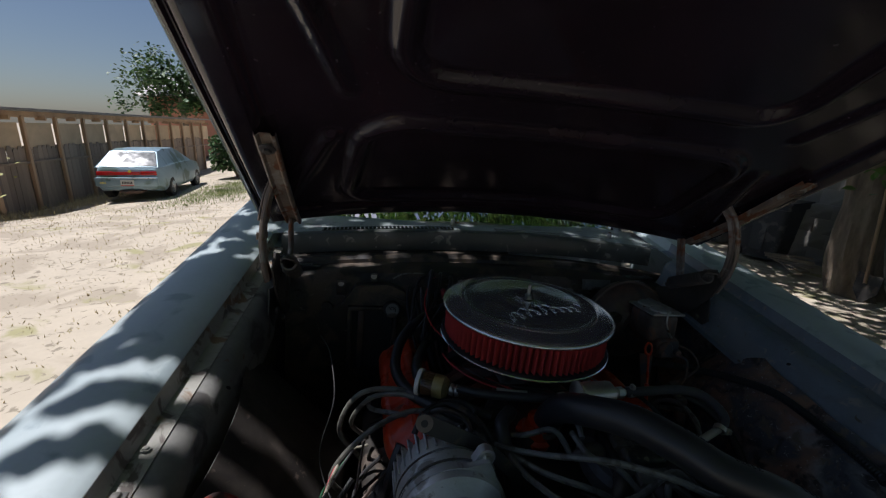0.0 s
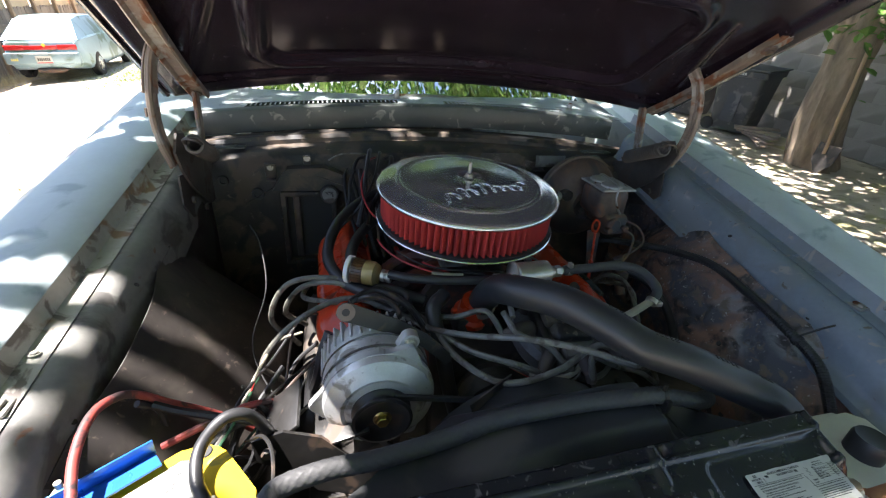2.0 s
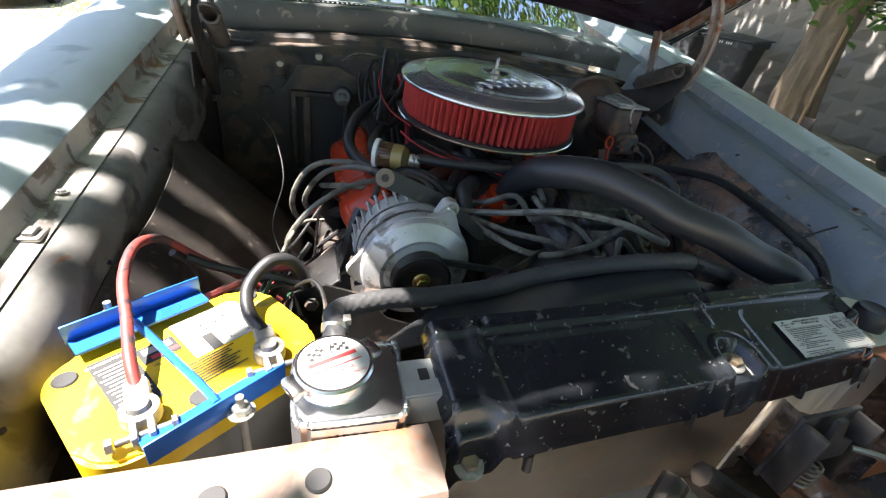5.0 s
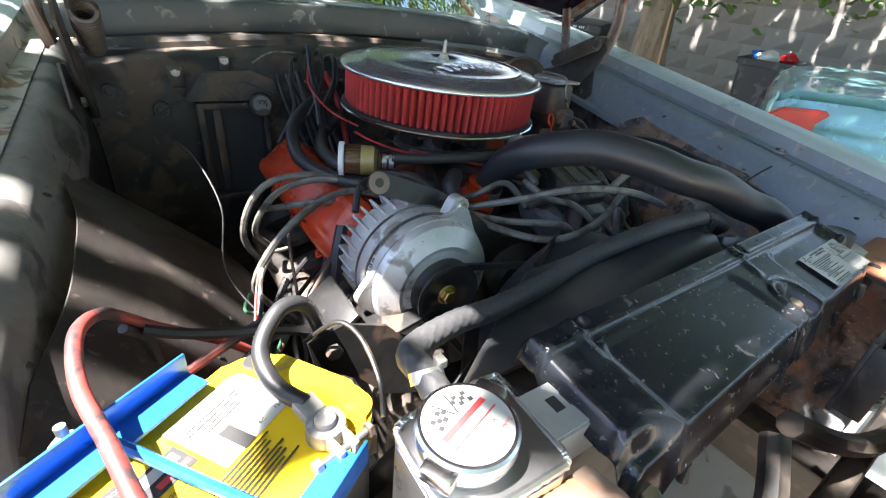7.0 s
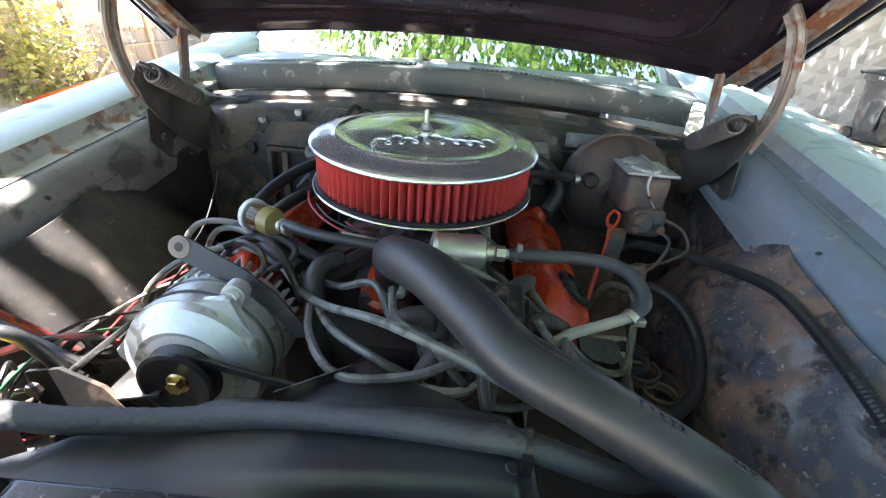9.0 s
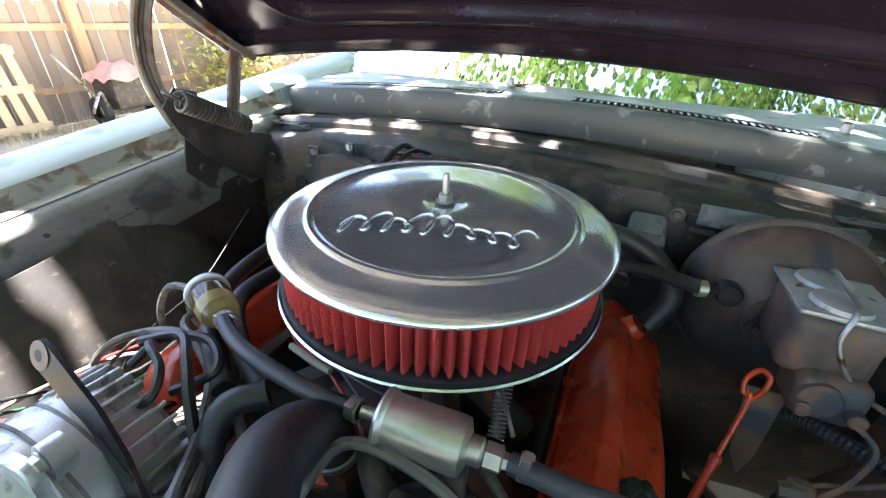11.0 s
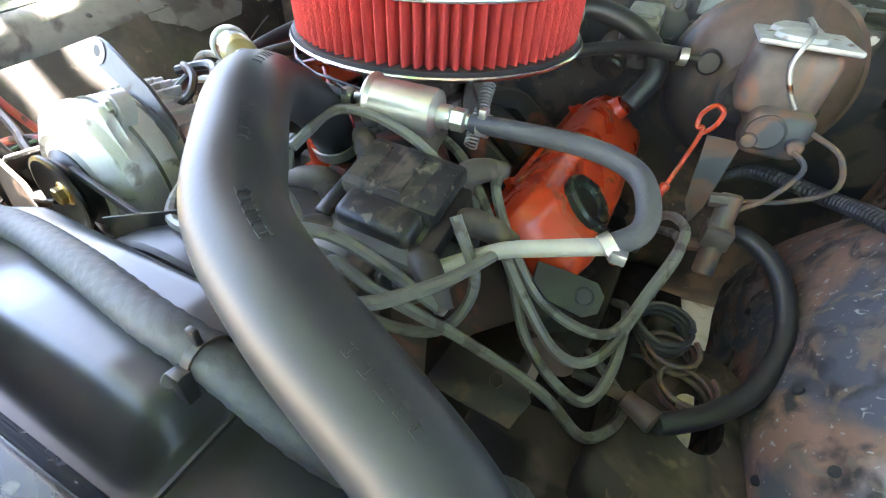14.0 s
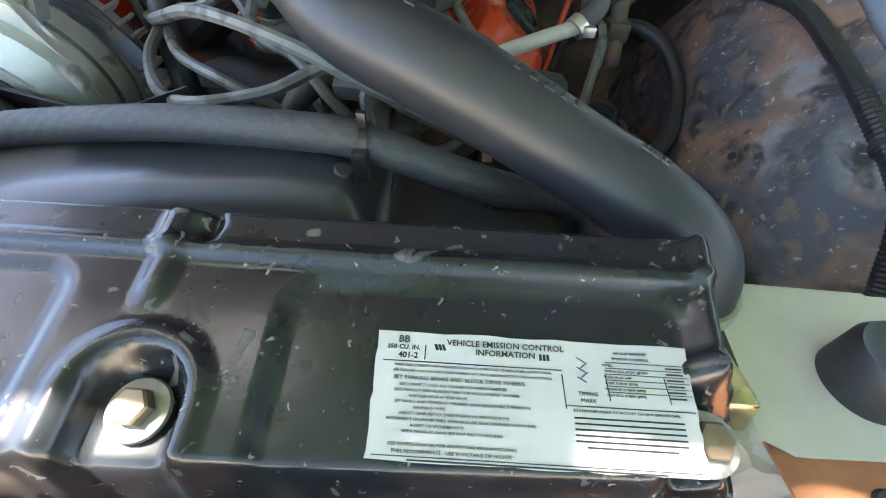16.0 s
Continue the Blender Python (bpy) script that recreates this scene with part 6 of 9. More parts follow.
def crown(name, n, place, size, material, parent, seed):
    v, f = leaves(n, place, size, np.random.default_rng(seed))
    me = bpy.data.meshes.new(name)
    me.from_pydata((v - np.array(ORIGIN[parent])).tolist(), [], f)
    me.materials.append(material)
    ob = new(name, me)
    ob.parent = parent
    return ob


def branch(bm, pts, r0, r1, seg=12, knots=0.08):
    line = smooth_path(pts, 8)
    n = len(line)
    up, rings = Vector((0.3, 1, 0.1)).normalized(), []
    for k, p in enumerate(line):
        d = (line[min(k + 1, n - 1)] - line[max(k - 1, 0)]).normalized()
        up = (up - d * up.dot(d)).normalized()
        sd = d.cross(up)
        r = r0 + (r1 - r0) * k / (n - 1)
        rings.append([bm.verts.new(p + (math.cos(a) * sd + math.sin(a) * up) * r * (1 + knots * noise.noise(Vector((3 * math.cos(a), 3 * math.sin(a), p.z * 2.0 + p.x))))) for a in (2 * math.pi * j / seg for j in range(seg))])
    for a, b in zip(rings, rings[1:]):
        for j in range(seg):
            bm.faces.new((a[j], a[(j + 1) % seg], b[(j + 1) % seg], b[j]))
    bm.faces.new(rings[-1])


tree = thing("shade_tree", (4.75, 3.80, 0.0), "old mulberry tree with rough trunk shading the car", "tree", car=False)
bm = bmesh.new()
branch(bm, [(4.82, 3.76, -0.1), (4.77, 3.79, 0.08), (4.72, 3.82, 0.45), (4.72, 3.84, 1.0), (4.74, 3.86, 1.5), (4.68, 3.84, 2.1)], 0.23, 0.15, 40, 0.30)
branch(bm, [(4.72, 3.84, 1.20), (4.95, 3.70, 1.7), (5.4, 3.5, 2.6), (6.2, 3.2, 3.8)], 0.15, 0.05, 20, 0.2)
branch(bm, [(4.70, 3.84, 1.9), (4.4, 3.6, 2.7), (3.6, 3.0, 3.5), (2.2, 2.4, 4.1), (0.4, 2.0, 4.4)], 0.15, 0.03, 16, 0.2)
branch(bm, [(4.70, 3.86, 2.0), (4.6, 4.6, 3.0), (4.2, 5.8, 4.0), (3.4, 7.2, 4.7)], 0.13, 0.03, 16, 0.2)
branch(bm, [(4.72, 3.84, 2.0), (5.0, 3.0, 3.0), (4.8, 1.6, 4.0), (4.2, 0.2, 4.6)], 0.12, 0.03, 16, 0.2)
branch(bm, [(3.6, 3.0, 3.5), (2.6, 1.8, 4.1), (1.2, 1.0, 4.5)], 0.07, 0.02, 12, 0.2)
part("trunk", bm, M["bark"], tree, sharp=70)
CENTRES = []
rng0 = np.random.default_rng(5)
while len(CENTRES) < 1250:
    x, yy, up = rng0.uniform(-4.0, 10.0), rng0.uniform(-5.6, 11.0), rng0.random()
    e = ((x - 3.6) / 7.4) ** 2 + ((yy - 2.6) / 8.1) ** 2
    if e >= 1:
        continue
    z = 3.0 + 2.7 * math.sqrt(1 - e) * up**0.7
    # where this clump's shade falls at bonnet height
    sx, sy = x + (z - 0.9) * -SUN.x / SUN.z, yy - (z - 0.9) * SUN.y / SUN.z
    # clumps are thinned by where their shade lands, to set sun and shade
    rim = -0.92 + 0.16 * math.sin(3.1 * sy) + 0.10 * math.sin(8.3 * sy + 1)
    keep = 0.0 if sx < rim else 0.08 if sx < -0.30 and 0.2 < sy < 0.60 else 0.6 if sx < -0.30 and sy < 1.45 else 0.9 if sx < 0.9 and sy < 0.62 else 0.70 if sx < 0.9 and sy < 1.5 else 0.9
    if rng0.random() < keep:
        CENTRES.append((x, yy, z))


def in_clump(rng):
    # leaves gather round clumps; gaps are cut to sun the battery and wheelhouse
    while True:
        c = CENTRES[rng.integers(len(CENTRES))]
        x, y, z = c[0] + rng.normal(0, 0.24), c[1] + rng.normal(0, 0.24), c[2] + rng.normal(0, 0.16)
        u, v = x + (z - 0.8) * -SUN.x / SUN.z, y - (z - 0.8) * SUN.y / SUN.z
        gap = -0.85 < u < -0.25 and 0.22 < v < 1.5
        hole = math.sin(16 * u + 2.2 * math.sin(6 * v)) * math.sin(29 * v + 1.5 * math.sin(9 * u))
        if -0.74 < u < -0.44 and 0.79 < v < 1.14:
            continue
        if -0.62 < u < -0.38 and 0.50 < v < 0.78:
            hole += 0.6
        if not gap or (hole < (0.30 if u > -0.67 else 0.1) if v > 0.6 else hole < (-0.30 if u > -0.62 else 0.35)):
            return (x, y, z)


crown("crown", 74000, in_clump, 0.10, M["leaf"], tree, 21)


def in_shade_spray(rng):
    # unseen leaves added at the crown's edge; gapped rows streak the wheelhouse with sun
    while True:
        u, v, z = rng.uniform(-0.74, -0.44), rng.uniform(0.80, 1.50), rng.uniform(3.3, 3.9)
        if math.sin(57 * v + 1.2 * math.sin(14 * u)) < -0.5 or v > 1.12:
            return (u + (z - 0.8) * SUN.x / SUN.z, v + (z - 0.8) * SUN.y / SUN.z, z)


crown("leaf_spray", 1500, in_shade_spray, 0.055, M["leaf"], tree, 23)


THICK = [c for c in CENTRES if c[0] + (c[2] - 0.9) * -SUN.x / SUN.z > 1.25 or c[1] > 3.6]


def in_thick(rng):
    c = THICK[rng.integers(len(THICK))]
    return (c[0] + rng.normal(0, 0.20), c[1] + rng.normal(0, 0.24), c[2] + 0.25 + rng.normal(0, 0.2))


crown("outer_crown", 34000, in_thick, 0.12, M["leaf"], tree, 22)


def hanging(rng):
    c = ((4.62, 3.58, 1.30), (4.95, 3.45, 1.35), (5.05, 3.3, 1.45), (5.2, 3.1, 1.40), (4.55, 3.9, 1.42), (5.40, 2.2, 1.35), (5.42, 1.6, 1.45), (5.40, 1.2, 1.25))[rng.integers(8)]
    return (c[0] + rng.normal(0, 0.16), c[1] + rng.normal(0, 0.20), c[2] + rng.normal(0, 0.15))


crown("hanging_leaves", 420, hanging, 0.12, M["leaf"], tree, 4)

bush = thing("green_bush", (-4.6, 15.4, 0.0), "leafy green bush beside the parked hatchback", "bush", car=False)
bm = bmesh.new()
for k in range(7):
    a = k * 0.9
    branch(bm, [(-4.6, 15.4, 0), (-4.6 + 0.2 * math.cos(a), 15.4 + 0.2 * math.sin(a), 0.5), (-4.6 + 0.55 * math.cos(a), 15.4 + 0.55 * math.sin(a), 1.2)], 0.03, 0.008, 8)
part("stems", bm, M["bark"], bush)


def in_bush(rng):
    a, r = rng.uniform(0, 6.28), 0.75 * rng.random() ** 0.5
    return (-4.6 + r * math.cos(a), 15.4 + r * math.sin(a), 0.25 + 1.35 * rng.random() * (1 - 0.35 * r))


crown("leaves", 2600, in_bush, 0.12, M["leaf_dark"], bush, 9)
far = thing("far_tree", (-11.5, 30.0, 0.0), "leafy tree behind the shed", "tree", car=False)
bm = bmesh.new()
branch(bm, [(-11.5, 30, 0), (-11.4, 30, 2.0), (-11.6, 30.2, 4.0)], 0.3, 0.1, 12)
part("trunk", bm, M["bark"], far)
FC = [(float(rng0.normal(-11.5, 1.5)), float(rng0.normal(30, 1.0)), float(rng0.uniform(3.0, 6.2))) for _ in range(45)]
crown("crown", 5200, lambda r: tuple(np.array(FC[r.integers(45)]) + r.normal(0, 0.33, 3)), 0.22, M["leaf_dark"], far, 33)
yb = thing("yard_weed", (-6.6, 6.4, 0.0), "tall dry yellow-green weed bush by the fence", "weed", car=False)
crown("leaves", 1500, lambda r: (-6.75 + r.normal(0, 0.25), 7.3 + r.normal(0, 0.5), abs(r.normal(0.6, 0.4))), 0.09, mat("yellowing leaf", (0.34, 0.33, 0.09), 0.6, var=0.4, scale=3, bump=0), yb, 12)
# trees behind the camera that the glass reflects
for k, (x, yy) in enumerate(((-3.0, -14.0), (6.0, -16.0), (2.0, 22.0))):
    bt = thing("yard_tree", (x, yy, 0.0), "leafy green yard tree", "tree", "yard trees", car=False)
    bm = bmesh.new()
    branch(bm, [(x, yy, 0), (x + 0.1, yy, 2.0), (x, yy + 0.2, 4.5)], 0.25, 0.08, 12)
    part("trunk", bm, M["bark"], bt)
    cs = [(float(rng0.normal(x, 1.9)), float(rng0.normal(yy, 1.2)), float(rng0.uniform(2.2, 7.0))) for _ in range(60)]
    crown("crown", 9000, lambda r, cs=cs: tuple(np.array(cs[r.integers(60)]) + r.normal(0, 0.4, 3)), 0.17, M["leaf"], bt, 50 + k)

# ---- bins ----
def bin_thing(x, y, rz, lidded, label):
    b = thing("wheelie_bin", (0, 0, 0), label, "bin", "yard bins", car=False)
    bm = bmesh.new()
    rows = []
    for z, w, d in ((0.04, 0.46, 0.52), (0.10, 0.49, 0.55), (0.50, 0.55, 0.63), (0.86, 0.60, 0.70), (0.87, 0.66, 0.76), (0.95, 0.67, 0.77), (0.96, 0.62, 0.72), (0.90, 0.58, 0.68)):
        rows.append([bm.verts.new((px, py, z)) for px, py in rounded(w, d, 0.07, 4)])
    for a, c in zip(rows, rows[1:]):
        for k in range(len(a)):
            j = (k + 1) % len(a)
            bm.faces.new((a[k], a[j], c[j], c[k]))
    bm.faces.new(rows[0][::-1])
    bm.faces.new(rows[-1])
    part("body", bm, M["bin"], b)
    bm = bmesh.new()
    prism(bm, rounded(0.20, 0.46, 0.04, 4), 0.012, Matrix.Translation((-0.285, 0, 0.42)) @ Matrix.Rotation(radians(-86), 4, "Y") @ Matrix.Rotation(radians(90), 4, "Z"))
    part("recess", bm, M["bin"], b)
    if lidded:
        bm = bmesh.new()
        sheet(bm, lambda u, v: Vector((0.69 * (u - 0.5), 0.80 * (v - 0.5), 0.985 + 0.05 * math.sin(math.pi * u) * math.sin(math.pi * v))), [k / 10 for k in range(11)], [k / 10 for k in range(11)], 0.02)
        part("lid", bm, M["bin"], b)
        bm = bmesh.new()
        tube(bm, [(-0.30, 0.36, 0.93), (-0.25, 0.44, 0.96), (0.25, 0.44, 0.96), (0.30, 0.36, 0.93)], 0.016, 8, 5)
        part("handle", bm, M["bin"], b)
        for k in range(6):
            if k != 2:
                bm = bmesh.new()
                box(bm, (-0.337, 0.10 - 0.035 * k, 0.91), (0.004, 0.022, 0.035))
                part("stencil_bar", bm, M["paper"], b)
    for s in (-1, 1):
        bm = bmesh.new()
        lathe(bm, [(0, -0.025), (0.09, -0.025), (0.10, -0.015), (0.10, 0.015), (0.09, 0.025), (0, 0.025)], (s * 0.25, 0.30, 0.10), (1, 0, 0), 20)
        part("wheel", bm, M["tyre"], b)
    b.matrix_world = pose(x, y, 0, 0, 0, rz) @ Matrix.Scale(0.82 if lidded else 0.75, 4)
    return b


bin_thing(4.95, 5.05, 18, True, "dark grey plastic wheelie bin with lid closed")
bin_thing(5.05, 6.0, 12, True, "dark grey plastic wheelie bin with lid closed")
tub = bin_thing(5.15, 2.62, 5, False, "dark grey open trash can heaped with bags")
for k, (mn, dx, dy, dz, r) in enumerate((("white", -0.1, 0.05, 0.98, 0.13), ("tail", 0.08, -0.15, 1.0, 0.10), ("blue", -0.08, 0.2, 1.0, 0.09), ("white", 0.12, 0.12, 0.97, 0.12))):
    bm = bmesh.new()
    bmesh.ops.create_icosphere(bm, subdivisions=3, radius=0.8 * r)
    for v in bm.verts:
        v.co *= 1 + 0.35 * noise.noise(v.co * 16 + Vector((k, 0, 0)))
        v.co.z *= 0.7
    bmesh.ops.translate(bm, verts=bm.verts, vec=(5.15 + 0.75 * dx, 2.62 + 0.75 * dy, 0.74 * dz))
    lone("trash_bag", bm, M[mn], "crumpled " + {"white": "white", "tail": "red", "blue": "blue"}[mn] + " plastic bag of rubbish", "rubbish bag", "bin rubbish", car=False, at=(5.15 + 0.75 * dx, 2.62 + 0.75 * dy, 0.74 * dz - 0.06))
# shovel leaning on the trunk
sv = thing("shovel", (4.46, 3.46, 0.0), "long-handled shovel leaning on the tree", "shovel", car=False)
bm = bmesh.new()
rod(bm, (4.44, 3.46, 0.20), (4.60, 3.62, 1.15), 0.016)
part("handle", bm, M["lumber"], sv)
bm = bmesh.new()
sheet(bm, lambda u, v: Vector((4.41 + 0.05 * v, 3.44 + 0.22 * (u - 0.5) * (1 - 0.8 * max(0.4 - v, 0) / 0.4), 0.01 + 0.28 * v + 0.04 * (u - 0.5) ** 2)), [k / 8 for k in range(9)], [k / 8 for k in range(9)], 0.006, Vector((1, 0, 0)))
part("blade", bm, M["iron"], sv)
# scrap boards at the tree's foot
for k in range(5):
    bm = bmesh.new()
    box(bm, (4.75 + 0.05 * k, 4.45 + 0.06 * k, 0.03 + 0.025 * k), (0.09, 0.5, 0.018), rz=-35 + 22 * k, bev=0.003)
    lone("scrap_board", bm, M["wood"], "old scrap board lying on the dirt", "board", "scrap boards", car=False, at=(4.75 + 0.05 * k, 4.45 + 0.06 * k, 0.02 + 0.025 * k))

# ---- parked hatchback ----
hx, hy, ha = -5.75, 11.1, -5.0
hc = thing("parked_hatchback", (0, 0, 0), "faded light blue two-door hatchback parked by the fence", "car", car=False)
bm = bmesh.new()
SECT = [(0.00, 0.42, 0.66, 0.80), (0.03, 0.30, 0.70, 0.86), (0.25, 0.24, 0.79, 0.90), (0.9, 0.22, 0.83, 0.92), (2.2, 0.22, 0.84, 0.92), (2.9, 0.22, 0.83, 0.90), (3.6, 0.24, 0.80, 0.80), (3.95, 0.32, 0.70, 0.68)]
rows = []
for yy, z0, w, z1 in SECT:
    rows.append([bm.verts.new(p) for p in ((-w * 0.9, yy, z0), (-w, yy, z0 + 0.12), (-w, yy, (z0 + z1) / 2 + 0.06), (-w * 0.94, yy, z1), (w * 0.94, yy, z1), (w, yy, (z0 + z1) / 2 + 0.06), (w, yy, z0 + 0.12), (w * 0.9, yy, z0))])
for a, b in zip(rows, rows[1:]):
    for k in range(8):
        bm.faces.new((a[k], a[(k + 1) % 8], b[(k + 1) % 8], b[k]))
bm.faces.new(rows[0][::-1])
bm.faces.new(rows[-1])
bmesh.ops.bevel(bm, geom=list(bm.edges), offset=0.02, segments=2, affect="EDGES")
part("body", bm, M["hatch"], hc)
bm = bmesh.new()
CAB = [(0.10, 0.88, 0.72), (0.62, 1.27, 0.56), (1.0, 1.33, 0.57), (1.9, 1.32, 0.57), (2.25, 1.25, 0.56), (2.95, 0.90, 0.72)]
rows = [[bm.verts.new(p) for p in ((-0.75, yy, 0.88), (-w, yy, z), (-w * 0.8, yy, z + 0.015), (w * 0.8, yy, z + 0.015), (w, yy, z), (0.75, yy, 0.88))] for yy, z, w in CAB]
for a, b in zip(rows, rows[1:]):
    for k in range(5):
        bm.faces.new((a[k], b[k], b[k + 1], a[k + 1]))
part("cabin", bm, M["hatch"], hc, sharp=25)
bm = bmesh.new()
sheet(bm, lambda u, v: Vector(((u - 0.5) * (1.34 - 0.26 * v), 0.125 + 0.45 * v, 0.915 + 0.335 * v)) + Vector((0, -0.008, 0.012)), [k / 8 for k in range(9)], [k / 4 for k in range(5)], 0.008)
part("rear_window", bm, M["darkglass"], hc, "sun-bleached rear window glass")
for s in (-1, 1):
    bm = bmesh.new()
    prism(bm, [(0.55, 0.93), (1.25, 0.93), (1.25, 1.24), (0.82, 1.24)][:: s], 0.012, Matrix.Translation((s * 0.69, 0, 0)) @ Matrix.Rotation(radians(s * -18), 4, "Y") @ Matrix(((0, 0, 1, 0), (1, 0, 0, 0), (0, 1, 0, -0.02), (0, 0, 0, 1))))
    prism(bm, [(1.30, 0.93), (2.35, 0.93), (2.10, 1.22), (1.30, 1.24)][:: s], 0.012, Matrix.Translation((s * 0.69, 0, 0)) @ Matrix.Rotation(radians(s * -18), 4, "Y") @ Matrix(((0, 0, 1, 0), (1, 0, 0, 0), (0, 1, 0, -0.02), (0, 0, 0, 1))))
    part("side_window", bm, M["darkglass"], hc)
    bm = bmesh.new()
    box(bm, (s * 0.50, 0.005, 0.735), (0.38, 0.035, 0.105), bev=0.012)
    part("tail_lamp", bm, M["tail"], hc, "red tail lamp")
    for yy in (0.78, 3.15):
        bm = bmesh.new()
        lathe(bm, [(0.17, -0.09), (0.27, -0.085), (0.29, -0.06), (0.29, 0.06), (0.27, 0.085), (0.17, 0.09)], (s * 0.74, yy, 0.29), (1, 0, 0), 36)
        wh = part("wheel", bm, M["tyre"], hc, "black tyre")
        bm = bmesh.new()
        lathe(bm, [(0, 0.0), (0.05, 0.0), (0.05, 0.02), (0.0, 0.02)], (s * 0.81, yy, 0.29), (s, 0, 0), 16)
        lathe(bm, [(0.155, 0.0), (0.175, 0.0), (0.175, 0.03), (0.155, 0.03)], (s * 0.79, yy, 0.29), (s, 0, 0), 30)
        for k in range(6):
            a = 2 * math.pi * k / 6
            box(bm, (s * 0.81, yy + 0.10 * math.cos(a), 0.29 + 0.10 * math.sin(a)), (0.02, 0.13, 0.035), rot=Matrix.Rotation(a, 3, "X"), bev=0.006)
        part("rim", bm, M["alu"], wh, "silver spoked rim")
        bm = bmesh.new()
        rod(bm, (s * 0.775, yy, 0.29), (s * 0.785, yy, 0.29), 0.165)
        part("hub_shadow", bm, M["ink"], wh)
bm = bmesh.new()
box(bm, (0, -0.03, 0.735), (0.62, 0.03, 0.085), bev=0.008)
part("red_garnish", bm, M["tail"], hc, "red reflector panel")
bm = bmesh.new()
box(bm, (0, -0.04, 0.52), (1.44, 0.14, 0.24), bev=0.04)
bumper = part("bumper", bm, M["hatch"], hc, "pale blue bumper with faded lower half")
bm = bmesh.new()
box(bm, (0, -0.116, 0.615), (1.38, 0.012, 0.018), bev=0.004)
part("trim_strip", bm, M["polished"], bumper)
bm = bmesh.new()
box(bm, (0.02, -0.116, 0.50), (0.31, 0.010, 0.155), bev=0.004)
plate = part("number_plate", bm, M["paper"], hc, "white number plate with red frame")
bm = bmesh.new()
for k in range(7):
    box(bm, (-0.085 + 0.035 * k, -0.1225, 0.50), (0.022, 0.003, 0.06))
part("bars", bm, M["ink"], plate)
bm = bmesh.new()
box(bm, (0.02, -0.1225, 0.43), (0.30, 0.003, 0.018))
part("frame_bar", bm, M["redink"], plate)
bm = bmesh.new()
for k in range(4):
    box(bm, (-0.58 + 0.035 * k, -0.112, 0.50), (0.024, 0.004, 0.05))
part("sticker_bars", bm, mat("yellow sticker", (0.7, 0.6, 0.15), 0.5), bumper)
bm = bmesh.new()
lathe(bm, [(0, 0), (0.035, 0), (0.035, 0.012), (0, 0.014)], (0.09, -0.045, 0.79), (0, -1, 0), 16)
part("yellow_emblem", bm, mat("yellow sticker plastic", (0.75, 0.62, 0.08), 0.4), hc)
bm = bmesh.new()
tube(bm, [(0.30, 0.2, 0.26), (0.25, 0.0, 0.25), (0.1, -0.02, 0.25), (-0.2, 0.0, 0.25)], 0.05, 10, 4)
part("muffler", bm, M["rusty"], hc)
hc.matrix_world = pose(hx, hy, 0, 0, 0, -ha) @ Matrix.Scale(0.86, 4)

# ---- teal sedan behind the fender ----
tc = thing("teal_sedan", (0, 0, 0), "metallic teal sedan with red tail lamp", "car", car=False)
bm = bmesh.new()
rows = []
for yy, z0, w, z1 in ((0.0, 0.45, 0.70, 0.94), (0.05, 0.34, 0.76, 1.00), (0.4, 0.28, 0.86, 1.03), (1.0, 0.26, 0.88, 1.04), (2.6, 0.26, 0.89, 0.98), (3.8, 0.28, 0.86, 0.84), (4.4, 0.34, 0.76, 0.72)):
    rows.append([bm.verts.new(p) for p in ((-w * 0.92, yy, z0), (-w, yy, z0 + 0.15), (-w, yy, z1 - 0.22), (-w * 0.9, yy, z1), (w * 0.9, yy, z1), (w, yy, z1 - 0.22), (w, yy, z0 + 0.15), (w * 0.92, yy, z0))])
for a, b in zip(rows, rows[1:]):
    for k in range(8):
        bm.faces.new((a[k], a[(k + 1) % 8], b[(k + 1) % 8], b[k]))
bm.faces.new(rows[0][::-1])
bm.faces.new(rows[-1])
bmesh.ops.bevel(bm, geom=list(bm.edges), offset=0.05, segments=3, affect="EDGES")
part("body", bm, M["teal"], tc, sharp=40)
bm = bmesh.new()
rows = [[bm.verts.new(p) for p in ((-0.80, yy, 1.0), (-w, yy, z), (w, yy, z), (0.80, yy, 1.0))] for yy, z, w in ((0.75, 1.02, 0.75), (1.35, 1.40, 0.60), (2.2, 1.44, 0.60), (3.1, 0.98, 0.76))]
for a, b in zip(rows, rows[1:]):
    for k in range(3):
        bm.faces.new((a[k], b[k], b[k + 1], a[k + 1]))
part("cabin", bm, M["darkglass"], tc)
for s in (-1, 1):
    bm = bmesh.new()
    prism(bm, [(-0.02, 0.70), (0.06, 0.68), (0.34, 0.80), (0.40, 0.87), (0.30, 0.93), (0.05, 0.92), (-0.02, 0.86)][:: s], 0.05, Matrix.Translation((s * 0.80, 0.02, 0)) @ Matrix.Rotation(radians(s * 9), 4, "Z") @ Matrix(((0, 0, s, 0), (1, 0, 0, 0), (0, 1, 0, 0), (0, 0, 0, 1))))
    bmesh.ops.bevel(bm, geom=list(bm.edges), offset=0.012, segments=2, affect="EDGES")
    part("tail_lamp", bm, M["tail"], tc, "red wraparound tail lamp")
    for yy in (0.85, 3.45):
        bm = bmesh.new()
        lathe(bm, [(0.0, -0.1), (0.30, -0.1), (0.32, -0.07), (0.32, 0.07), (0.30, 0.09), (0.2, 0.08), (0, 0.07)], (s * 0.80, yy, 0.31), (s, 0, 0), 36)
        part("wheel", bm, M["tyre"], tc)
TEAL = pose(3.05, 1.75, -0.10, 0, 0, -158) @ Matrix.Scale(0.86, 4)
tc.matrix_world = TEAL

